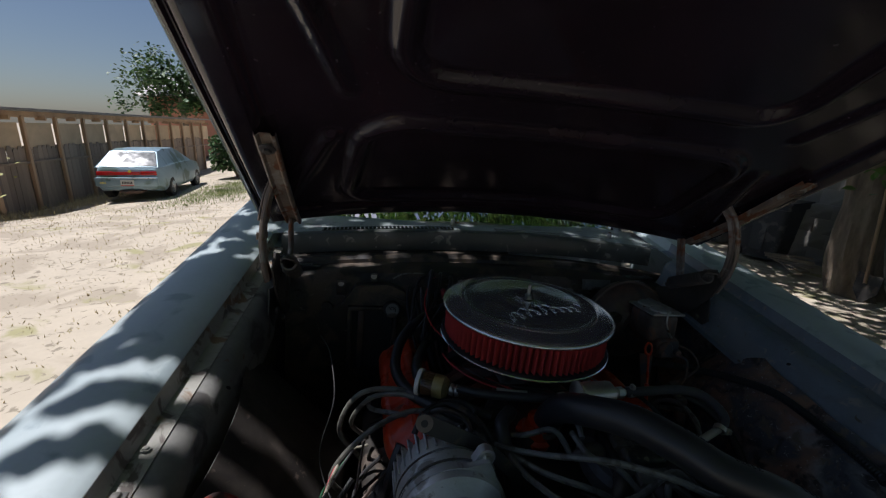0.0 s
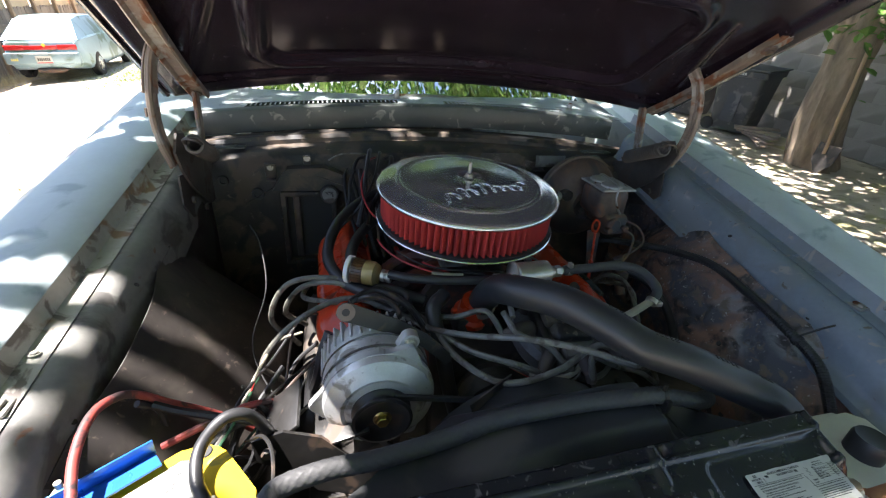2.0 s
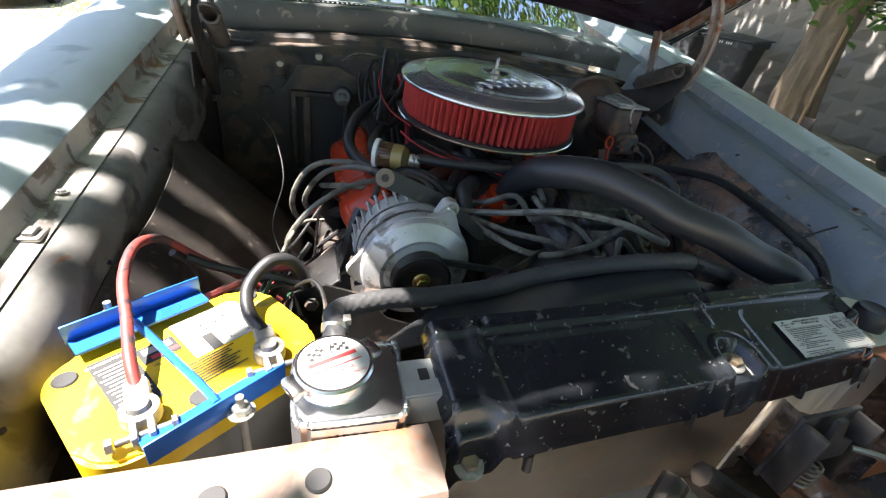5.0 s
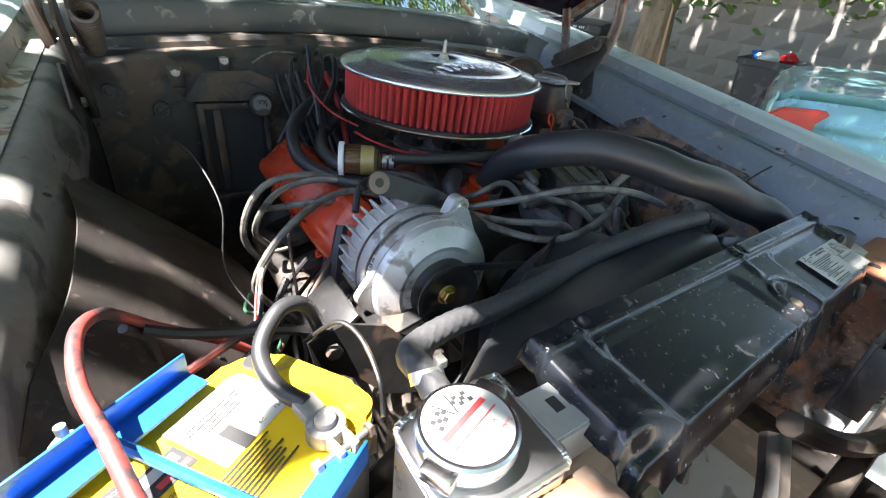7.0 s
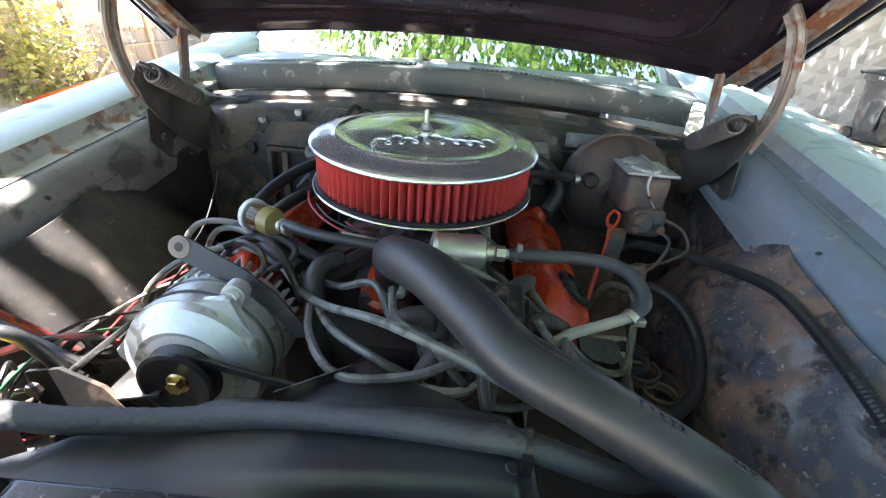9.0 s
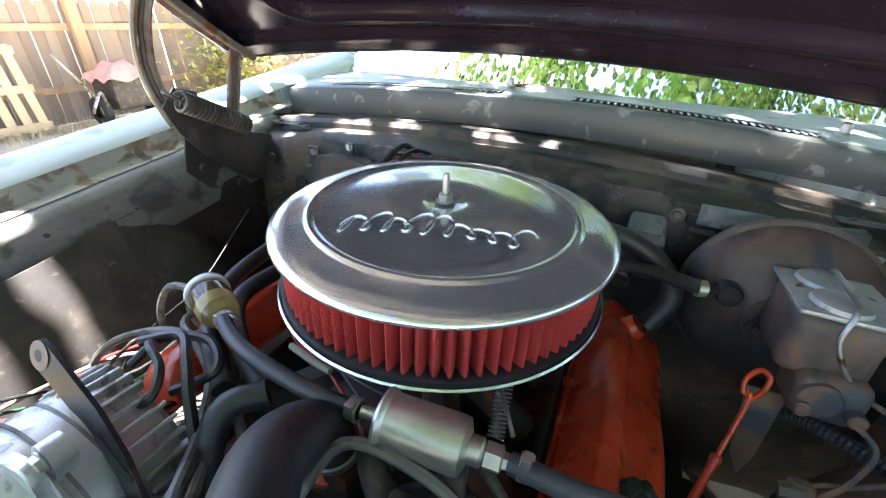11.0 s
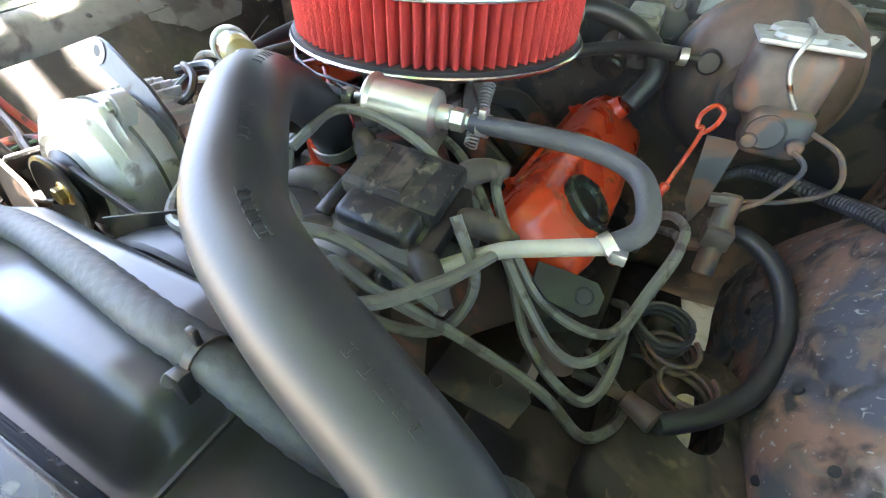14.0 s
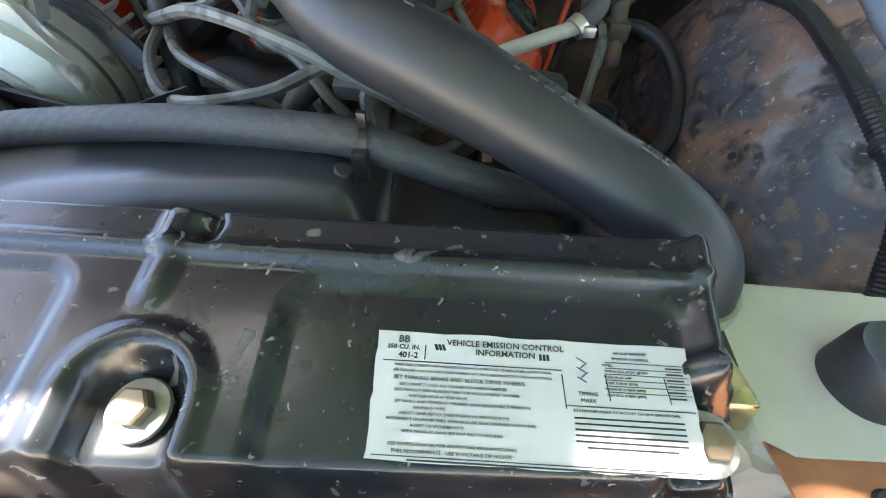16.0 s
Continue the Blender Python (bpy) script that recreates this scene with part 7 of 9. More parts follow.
# ---- red tool cart, pallet, mower and orange ramp ----
ct = thing("red_tool_cart", (4.6, 1.7, 0.0), "red metal tool bench with tools behind the sedan", "tool cart", car=False)
bm = bmesh.new()
box(bm, (4.75, 1.55, 0.66), (0.34, 0.85, 0.08), rz=-8, bev=0.02)
part("top", bm, M["redpaint"], ct)
for x, y in ((4.62, 1.22), (4.88, 1.20), (4.62, 1.90), (4.88, 1.90)):
    bm = bmesh.new()
    rod(bm, (x, y, 0), (x, y, 0.64), 0.016)
    part("leg", bm, M["redpaint"], ct)
bm = bmesh.new()
tube(bm, [(4.45, 1.85, 0.30), (4.42, 1.88, 0.48), (4.44, 2.02, 0.48), (4.47, 2.06, 0.30)], 0.018, 8, 4)
part("push_handle", bm, M["black"], ct)
bm = bmesh.new()
box(bm, (4.45, 1.95, 0.29), (0.28, 0.22, 0.03), bev=0.01)
part("tray", bm, M["leaf_dark"], ct, "green tray")
bm = bmesh.new()
rod(bm, (4.46, 1.95, 0.0), (4.46, 1.95, 0.28), 0.03)
part("jack_post", bm, M["blue"], ct, "blue post")
pl = thing("wooden_pallet", (-6.9, 3.6, 0.0), "pale wooden pallet leaning on the fence", "pallet", car=False)
for k in range(5):
    bm = bmesh.new()
    box(bm, (-6.95, 3.25 + 0.17 * k, 0.55), (0.02, 0.10, 1.05), rot=Matrix.Rotation(radians(-12), 3, "Y"), bev=0.003)
    part("slat", bm, M["plywood"], pl)
for z in (0.1, 0.55, 1.0):
    bm = bmesh.new()
    box(bm, (-6.96 - 0.21 * (z - 0.55), 3.59, z), (0.05, 0.85, 0.09), bev=0.003)
    part("runner", bm, M["plywood"], pl)
mw = thing("garden_cart", (-6.6, 4.9, 0.0), "old garden machine under a pink cloth", "garden machine", car=False)
bm = bmesh.new()
box(bm, (-6.6, 4.9, 0.42), (0.5, 0.55, 0.45), bev=0.06)
part("body", bm, M["iron"], mw)
bm = bmesh.new()
sheet(bm, lambda u, v: Vector((-6.6 + 0.62 * (u - 0.5), 4.9 + 0.66 * (v - 0.5), 0.82 - 0.9 * max(abs(u - 0.5), abs(v - 0.5)) ** 2 + 0.03 * math.sin(14 * u + 9 * v))), [k / 14 for k in range(15)], [k / 14 for k in range(15)], 0.006)
part("cloth", bm, mat("faded pink cloth", (0.62, 0.30, 0.26), 0.9, var=0.15), mw, "faded pink cloth")
for s in (-1, 1):
    bm = bmesh.new()
    lathe(bm, [(0.10, -0.04), (0.19, -0.04), (0.20, 0), (0.19, 0.04), (0.10, 0.04)], (-6.6, 4.9 + s * 0.38, 0.20), (0, 1, 0), 24)
    part("wheel", bm, M["tyre"], mw)
bm = bmesh.new()
tube(bm, [(-6.4, 4.4, 0.4), (-6.2, 4.1, 0.75), (-6.25, 4.0, 0.95)], 0.018, 8, 4)
tube(bm, [(-6.3, 4.45, 0.3), (-6.0, 4.25, 0.5), (-5.95, 4.1, 0.35), (-6.2, 4.2, 0.25)], 0.018, 8, 4)
part("handle", bm, M["steel"], mw)
rp = thing("orange_ramp", (-6.2, 7.0, 0.0), "orange steel car ramp on the dirt", "ramp", car=False)
bm = bmesh.new()
prism(bm, [(-0.55, 0), (0.55, 0), (0.55, 0.26), (0.30, 0.26), (-0.55, 0.03)], 0.35, Matrix.Translation((-6.25, 7.1, 0.0)) @ Matrix.Rotation(radians(20), 4, "Z") @ Matrix.Rotation(radians(90), 4, "X"))
part("body", bm, M["orangep"], rp)
jb = thing("leaning_timber", (-6.6, 8.4, 0.0), "short timbers leaning against the fence", "timber", car=False)
bm = bmesh.new()
box(bm, (-6.85, 8.6, 0.52), (0.10, 1.1, 0.06), rot=Matrix.Rotation(radians(34), 3, "X"), bev=0.004)
box(bm, (-6.85, 8.95, 0.36), (0.12, 0.12, 0.72), rot=Matrix.Rotation(radians(12), 3, "X"), bev=0.004)
part("beam", bm, M["lumber"], jb)
cn = thing("tarp_canopy", (-8.2, 4.8, 0.0), "grey tarp stretched over tall posts by the fence", "canopy", car=False)
bm = bmesh.new()
sheet(bm, lambda u, v: Vector((-8.6 + 1.9 * u, 2.4 + 5.2 * v, 2.78 - 0.28 * math.sin(math.pi * v) * (0.6 + 0.4 * u) + 0.06 * math.sin(9 * v + 3 * u))), [k / 8 for k in range(9)], [k / 24 for k in range(25)], 0.006)
part("tarp", bm, mat("grey-blue tarp", (0.30, 0.32, 0.36), 0.7, var=0.2), cn)
for x, yy in ((-6.95, 2.5), (-6.95, 7.4), (-8.5, 2.5), (-8.5, 7.4)):
    bm = bmesh.new()
    box(bm, (x, yy, 1.4), (0.09, 0.09, 2.8), bev=0.005)
    part("post", bm, M["lumber"], cn)

# settle the yard's things on the sloping ground
for ob in list(scene.objects):
    if ob.parent is None and ob in ORIGIN and ob not in ON_CAR and not ob.name.startswith("ground") and "grass" not in ob.name and "weeds" not in ob.name:
        p = ob.matrix_world.translation.copy()
        if ob.name in ("wooden_fence", "lean_to_shed"):
            for c in ob.children:
                v = c.matrix_basis @ (sum((Vector(q) for q in c.bound_box), Vector()) / 8)
                c.matrix_basis = Matrix.Translation((0, 0, -drop(p.x, p.y + v.y))) @ c.matrix_basis
            continue
        if abs(p.x) < 0.01 and ob.type == "MESH":
            p = sum((v.co for v in ob.data.vertices), Vector()) / len(ob.data.vertices)
        ob.matrix_world = Matrix.Translation((0, 0, -drop(p.x, p.y))) @ ob.matrix_world

# ---- radiator and its cover panel ----
M["plated"] = mat("pale galvanised steel", (0.42, 0.43, 0.42), 0.45, 0.3, var=0.12, scale=20)
rad = thing("radiator", (0.07, 0.60, 0.40), "aluminium radiator with welded tank and filler neck", "radiator")
bm = bmesh.new()
box(bm, (0.022, 0.630, 0.575), (0.74, 0.045, 0.40), bev=0.004)
part("core", bm, M["iron"], rad, "dark radiator core")
bm = bmesh.new()
prism(bm, [(-0.448, 0.545), (-0.436, 0.532), (-0.352, 0.528), (-0.344, 0.536), (-0.340, 0.618), (-0.350, 0.628), (-0.436, 0.624), (-0.448, 0.608)], 0.42, Matrix.Translation((0, 0, 0.402)))
bmesh.ops.bevel(bm, geom=list(bm.edges), offset=0.005, segments=2, affect="EDGES")
part("side_tank", bm, M["polished"], rad, "welded bare aluminium side tank")
bm = bmesh.new()
random.seed(4)
ring = [(-0.352, 0.532), (-0.346, 0.540), (-0.343, 0.580), (-0.342, 0.616), (-0.350, 0.623), (-0.40, 0.621), (-0.434, 0.619), (-0.444, 0.606), (-0.444, 0.547), (-0.434, 0.536), (-0.40, 0.533), (-0.352, 0.532)]
tube(bm, [(x, y, 0.8205) for x, y in ring], 0.0034, 8, 12, radii=[0.8 + 0.35 * (k % 2) for k in range(110)])
part("weld_bead", bm, M["polished"], rad)
bm = bmesh.new()
prism(bm, [(-0.345, 0.548), (-0.275, 0.548), (-0.275, 0.592), (-0.345, 0.592)], 0.003, Matrix.Translation((0, 0, 0.822)))
box(bm, (-0.310, 0.5475, 0.804), (0.070, 0.003, 0.038))
bracket = part("top_bracket", bm, M["plated"], rad, "pale plated bracket with two square holes")
for x in (-0.3225, -0.3065):
    bm = bmesh.new()
    box(bm, (x, 0.572, 0.8255), (0.010, 0.014, 0.0008))
    part("hole", bm, M["ink"], bracket)
bm = bmesh.new()
C = Vector((-0.409, 0.577, 0.0))
lathe(bm, [(0, 0.815), (0.030, 0.815), (0.030, 0.832), (0.0355, 0.834), (0.0355, 0.838), (0.028, 0.838), (0, 0.838)], C, (0, 0, 1), 36)
neck = part("filler_neck", bm, M["polished"], rad)
bm = bmesh.new()
rod(bm, (-0.405, 0.600, 0.828), (-0.403, 0.622, 0.838), 0.007)
part("overflow_pipe", bm, M["polished"], rad)
cp = part("cap", lathe(bmesh.new(), [(0, 0.851), (0.0345, 0.851), (0.0365, 0.849), (0.0370, 0.842), (0.0365, 0.838), (0.030, 0.836), (0, 0.836)], C, (0, 0, 1), 44), M["chrome"], rad, "chromed pressure cap")
for a in (28, 208):
    bm = bmesh.new()
    box(bm, C + Vector((0.0395 * math.cos(radians(a)), 0.0395 * math.sin(radians(a)), 0.8435)), (0.014, 0.024, 0.011), rz=a, bev=0.003)
    part("cap_ear", bm, M["chrome"], cp)
bm = bmesh.new()
lathe(bm, [(0, 0.8516), (0.0318, 0.8516), (0.0322, 0.8512), (0, 0.8508)], C, (0, 0, 1), 40)
part("cap_label", bm, M["paper"], cp, "white round cap sticker with checkered flags")


def flat_text(text, size, m, material, parent, bold=0.0):
    """Words cut as thin raised print, laid in the xy plane of m, centred."""
    cu = bpy.data.curves.new("print", "FONT")
    cu.body, cu.size, cu.extrude, cu.offset = text, size, 0.0001, bold
    cu.align_x, cu.align_y = "CENTER", "CENTER"
    cu.resolution_u = 2
    tmp = new("print", cu)
    me = bpy.data.meshes.new_from_object(tmp.evaluated_get(bpy.context.evaluated_depsgraph_get()))
    bpy.data.objects.remove(tmp)
    bm = bmesh.new()
    bm.from_mesh(me)
    bpy.data.meshes.remove(me)
    bm.transform(m)
    return part("print", bm, material, parent, flat=True)


CM = Matrix.Translation(C + Vector((0, 0, 0.8518))) @ Matrix.Rotation(radians(200), 4, "Z")
flat_text("WARNING", 0.0058, CM @ Matrix.Translation((0, 0.013, 0)), M["redink"], cp)
flat_text("Do Not Open When Hot", 0.0042, CM @ Matrix.Translation((0, 0.0205, 0)), M["redink"], cp)
bm = bmesh.new()
for x, y, w, h in ((0, -0.003, 0.046, 0.0045), (0, 0.0065, 0.048, 0.0012)):
    box(bm, CM @ Vector((x, y, 0)), (w, h, 0.0004), rz=200)
part("name_bar", bm, M["redink"], cp)
for s in (-1, 1):
    bm = bmesh.new()
    for i in range(4):
        for j in range(3):
            if (i + j) % 2:
                box(bm, CM @ Vector((s * (0.0055 + 0.0038 * i), -0.0135 - 0.0036 * j + 0.0012 * i, 0)), (0.0037, 0.0035, 0.0004), rz=200 + s * 18)
    box(bm, CM @ Vector((s * 0.004, -0.018, 0)), (0.0012, 0.018, 0.0004), rz=200 + s * 18)
    part("flag", bm, M["ink"], cp)
# driver's side tank end with clamp and gold tape
bm = bmesh.new()
box(bm, (0.397, 0.636, 0.565), (0.05, 0.07, 0.40), bev=0.008)
part("side_tank", bm, M["polished"], rad)
bm = bmesh.new()
box(bm, (0.374, 0.612, 0.768), (0.022, 0.072, 0.026), rot=Matrix.Rotation(radians(-14), 3, "X"), bev=0.004)
part("neck_flange", bm, mat("gold chromate plate", (0.55, 0.50, 0.28), 0.28, 1.0, var=0.2, scale=25), rad, "gold plated neck flange")

M["brown_bolt"] = mat("brown-tarnished bolt steel", (0.24, 0.18, 0.12), 0.45, 0.5, var=0.25, scale=60)
cover = thing("radiator_cover", (0.08, 0.55, 0.82), "chipped black stamped radiator support panel", "panel")


BOLTS = ((-0.267, 0.487), (0.097, 0.535), (0.358, 0.543))


def cover_span(x):
    """Front and rear edge of the panel across the car."""
    return 0.482 + 0.050 * (x + 0.29), 0.624 + 0.024 * (x + 0.28)


def cover_z(x, y):
    """The stamped panel: it slopes down to the front, with a raised rear strip, beads, and deep pockets round the bolts."""
    y0, y1 = cover_span(x)
    z = 0.855 + (0.10 + 0.16 * step(x, -0.22, 0.20)) * (y - 0.622)
    z -= 0.0045 * step(y1 - 0.028 - y, 0.0, 0.005)
    z += 0.0016 * (1 - step(abs(y - y1 + 0.027), 0.0015, 0.005))
    for x0, x1, deep in ((-0.222, 0.046, 0.0035), (0.156, 0.350, 0.0045)):
        q = rbox(x, y, (x0 + x1) / 2, (y0 + y1) / 2 - 0.028, x1 - x0, 0.110, 0.014)
        z -= deep * step(-q, -0.005, 0.003)
    for bx, by in BOLTS:
        p = rbox(x, y, bx, by - 0.024, 0.040 if bx > 0 else 0.056, 0.084, 0.018)
        z += 0.003 * (1 - step(abs(p - 0.010), 0.002, 0.008)) - 0.016 * step(-p, -0.007, 0.004)
    # ribs that run up from the pockets to the rear strip, each beside a pressed slot
    for bx in (-0.236, 0.090):
        r = abs(x - bx - 0.05 * (y - 0.59))
        z += 0.0042 * (1 - step(r, 0.003, 0.009)) * step(y, y1 - 0.062, y1 - 0.045) * (1 - step(y, y1 - 0.012, y1 - 0.002))
        z -= 0.0075 * (1 - step(math.hypot((x - bx - 0.017) / 0.55, y - y1 + 0.014), 0.006, 0.013))
    z += 0.005 * (1 - step(abs(x - 0.362), 0.003, 0.008)) * step(y, y1 - 0.085, y1 - 0.07)
    z -= 0.007 * step(x, 0.364, 0.369)
    z -= 0.045 * step(y0 + 0.016 - y, 0, 0.016) ** 2
    e = min(x + 0.288, 0.380 - x)
    z -= 0.022 * step(0.010 - e, 0, 0.010)
    z -= 0.012 * step(y - y1 + 0.008, 0, 0.008)
    return z


def cover_at(x, v):
    y0, y1 = cover_span(x)
    y = y0 + (y1 - y0) * v
    return Vector((x, y, cover_z(x, y)))


bm = bmesh.new()
sheet(bm, cover_at, [-0.288 + 0.668 * k / 190 for k in range(191)], [k / 70 for k in range(71)], 0.002)
panel = part("panel", bm, M["cover"], cover, sharp=60)
for bx, by in BOLTS:
    z = cover_z(bx, by)
    bm = bmesh.new()
    lathe(bm, [(0, 0.0), (0.0140, 0.0), (0.0148, 0.001), (0.0142, 0.003), (0.010, 0.004), (0, 0.004)], (bx, by, z + 0.001), (0, -0.2, 1), 28)
    w = part("washer", bm, M["lead"], cover, "dull plated washer")
    bm = bmesh.new()
    hexbolt(bm, (bx, by, z + 0.004), (0, -0.2, 1), 0.0088, 0.008)
    part("bolt", bm, M["brown_bolt"], w, "brown hex bolt")
# small bracket plate and front skirt
for x in (-0.20, 0.02, 0.22, 0.36):
    bm = bmesh.new()
    rod(bm, (x, cover_span(x)[0] + 0.004, 0.782), (x, cover_span(x)[0], 0.762), 0.005)
    part("stud", bm, M["iron"], cover)

# emission label on the panel
lab = thing("emission_label", (0.2765, 0.550, 0.828), "worn white emission control label with black print", "label")
LX, LY = 0.79, 0.74
LM = Matrix.Translation((0.2765, 0.550, 0.8305)) @ Matrix.Rotation(radians(1.6), 4, "Z") @ Matrix.Rotation(math.atan(0.26), 4, "X") @ Matrix.Diagonal((LX, LY, 1, 1))
bm = bmesh.new()
random.seed(8)
edge = []
W2, H2 = 0.0925, 0.0375
for (x0, y0), (x1, y1) in (((-W2, -H2), (W2, -H2)), ((W2, -H2), (W2, H2)), ((W2, H2), (-W2, H2)), ((-W2, H2), (-W2, -H2))):
    for k in range(14):
        t = k / 14
        edge.append((x0 + (x1 - x0) * t + random.uniform(-0.0006, 0.0006), y0 + (y1 - y0) * t + random.uniform(-0.0006, 0.0006)))
prism(bm, edge, 0.0004, LM)
sheet_ = part("paper", bm, M["paper"], lab, flat=True)
T = LM @ Matrix.Translation((0, 0, 0.0006))


def lbox(bm, c, size, rz=0.0):
    """A printed bar, in the label's proportions."""
    return box(bm, c, (size[0] * LX, size[1] * LY, size[2]), rz=rz)


def put(text, x, y, size, bold=0.0):
    flat_text(text, size, T @ Matrix.Translation((x, y, 0)), M["ink"], lab, bold)


put("BB", -0.077, 0.0325, 0.0062, 0.0001)
put("350 CU. IN.", -0.077, 0.0275, 0.0040, 0.0001)
put("401-2", -0.074, 0.0225, 0.0050, 0.0001)
put("VEHICLE EMISSION CONTROL", -0.0165, 0.0318, 0.0052, 0.0001)
put("INFORMATION", -0.0165, 0.0265, 0.0052, 0.0001)
put("SET PARKING BRAKE AND BLOCK DRIVE WHEELS.", -0.043, 0.0088, 0.0034)
put("MAKE ADJUSTMENTS WITH ENGINE AT NORMAL OPERATING TEMPERATURE, CHOKE OPEN,", -0.0355, 0.0164, 0.0022)
put("AIR CLEANER ON, AND AIR CONDITIONING OFF, PLUG DISCONNECTED VACUUM FITTINGS.", -0.0355, 0.0130, 0.0022)
for k, line_ in enumerate(("DISCONNECT HOSE, AIR CLEANER TO VAPOR CANISTER", "DISCONNECT AND PLUG DISTRIBUTOR VACUUM HOSE TO CARB.", "AND EGR HOSE AT EGR VALVE", "SET DWELL AND TIMING AT SPECIFIED R.P.M. DISCONNECT THROTTLE", "SOLENOID WIRE.", "ADJUST CARBURETOR SPEED SCREW TO SPECIFIED R.P.M.", "RECONNECT SOLENOID WIRE. MANUALLY EXTEND SOLENOID SCREW AND", "ADJUST TO SPECIFIED R.P.M.", "WITH TRANS. IN DRIVE SET FAST IDLE TO SPECIFIED")):
    put(line_, -0.041 - 0.0004 * (60 - len(line_)), 0.0048 - 0.0033 * k, 0.0024)
put("(SEE SERVICE MANUAL FOR ADDITIONAL INFORMATIONAL)", -0.046, -0.0285, 0.0026)
put("FUEL REQUIREMENTS - USE 91 OCTANE OR HIGHER", -0.046, -0.0322, 0.0028)
put("TIMING", 0.031, 0.0055, 0.0034)
put("MARK", 0.031, 0.0015, 0.0034)
put("AIR-EGR EXHAUST", 0.058, 0.0315, 0.0024)
put("EMISSION CONTROL", 0.058, 0.0280, 0.0024)
for k, line_ in enumerate(("DWELL", "TIMING DEG. BTDC. @ RPM", "SPARK PLUG GAP", "CARB. SCREW (RPM)", "SOLENOID SCREW (RPM)", "FAST IDLE SCREW (RPM)")):
    put(line_, 0.054 - 0.0006 * (22 - len(line_)), 0.0236 - 0.0036 * k, 0.0021)
put("IDLE MIXTURE PRESET AT FACTORY. DO NOT REMOVE CAPS.", 0.052, -0.0045, 0.0022)
RULES = [(0.053, -0.0085 - 0.0032 * k, 0.062 - 0.012 * (k == 5), 0.0010, 1.6) for k in range(6)]
RULES += [(0.083, 0.0236 - 0.0036 * k, 0.010, 0.0010, 1.6) for k in range(6)]
RULES += [(x, y, w, h, 1.6) for x, y, w, h in ((-0.064, 0.028, 0.0006, 0.017), (0.0165, 0.015, 0.0007, 0.040), (-0.036, 0.0188, 0.105, 0.0006), (0.0545, -0.0018, 0.074, 0.0006), (0.042, 0.017, 0.0005, 0.032), (0.0765, 0.017, 0.0005, 0.032), (0.0, -0.0348, 0.178, 0.0005), (0.0, -0.0366, 0.14, 0.0009))]
RULES += [(0.067, 0.0255 - 0.0036 * k, 0.049, 0.0004, 1.6) for k in range(6)]
RULES += [(0.028 + 0.002 * (k % 2), 0.026 - 0.003 * k, 0.006, 0.0007, 40 if k % 2 else -30) for k in range(5)]
for x, y, w, h, rz in RULES:
    bm = bmesh.new()
    lbox(bm, T @ Vector((x, y, 0)), (w, h, 0.0002), rz)
    part("printed_rule", bm, M["ink"], lab, flat=True)
for x, y in ((-0.0555, 0.0290), (0.0065, 0.0265)):
    bm = bmesh.new()
    for a in (-0.0022, 0, 0.0022):
        lbox(bm, T @ Vector((x + a, y, 0)), (0.0016, 0.0055, 0.0002), rz=1.6 + (20 if x < 0 else 0))
    part("emblem", bm, M["ink"], lab, flat=True)

# ---- fan shroud ----
shroud = thing("fan_shroud", (0.02, 0.70, 0.60), "black plastic fan shroud with rounded hump", "fan shroud")
SC = Vector((0.02, 0, 0.612))


def shroud_top(x, v):
    """From the radiator's top edge (v = 0) back to the fan ring (v = 1)."""
    rear = 0.640 + 0.135 * min(max((x + 0.335) / 0.20, 0.04), 1.0) - 0.62 * max(x - 0.165, 0.0)
    y = 0.628 + (max(rear, 0.634) - 0.628) * v
    flat = 0.808 - 0.006 * v - 0.02 * step(abs(x - 0.02), 0.30, 0.42) - 0.004 * step(x, 0.186, 0.190)
    crest = float(np.interp(x, (-0.34, -0.25, -0.16, -0.077, 0.03, 0.125, 0.165), (0.790, 0.806, 0.804, 0.816, 0.834, 0.843, 0.840)))
    across = max(crest - flat, 0.0) * (1 - step(x, 0.160, 0.186))
    along = step(y, 0.640, 0.674) * (1 - step(y, 0.742, 0.772))
    return Vector((x, y, flat + across * along - 0.03 * step(v, 0.90, 1.0)))


bm = bmesh.new()
sheet(bm, shroud_top, [-0.34 + 0.72 * k / 110 for k in range(111)], [k / 40 for k in range(41)], 0.003)
part("top", bm, M["shroud"], shroud, sharp=50)
bm = bmesh.new()
lathe(bm, [(0.190, 0.0), (0.194, 0.004), (0.192, 0.045), (0.188, 0.048), (0.186, 0.0)], Vector((SC.x, 0.770, SC.z)), (0, 1, 0), 72)
part("ring", bm, M["shroud"], shroud)
bm = bmesh.new()
sheet(bm, lambda a, r: Vector((SC.x + r * math.cos(a) * (1.0 if r < 0.3 else 1.15), 0.772 - 0.10 * (r - 0.236) / 0.17, SC.z + r * math.sin(a) * (0.92 if r > 0.3 else 1))), [math.pi * (0.96 + 1.08 * k / 30) for k in range(31)], (0.208, 0.29, 0.40), 0.003, Vector((0, 1, 0)))
part("wall", bm, M["shroud"], shroud)
bm = bmesh.new()
box(bm, (0.189, 0.690, 0.8165), (0.0022, 0.105, 0.0035), rz=3)
part("seam", bm, M["ink"], shroud)
bm = bmesh.new()
lathe(bm, [(0, 0.0018), (0.0052, 0.0018), (0.0065, 0), (0, -0.001)], shroud_top(0.160, 0.40), (0.3, -0.2, 1), 16)
part("hole", bm, M["ink"], shroud)

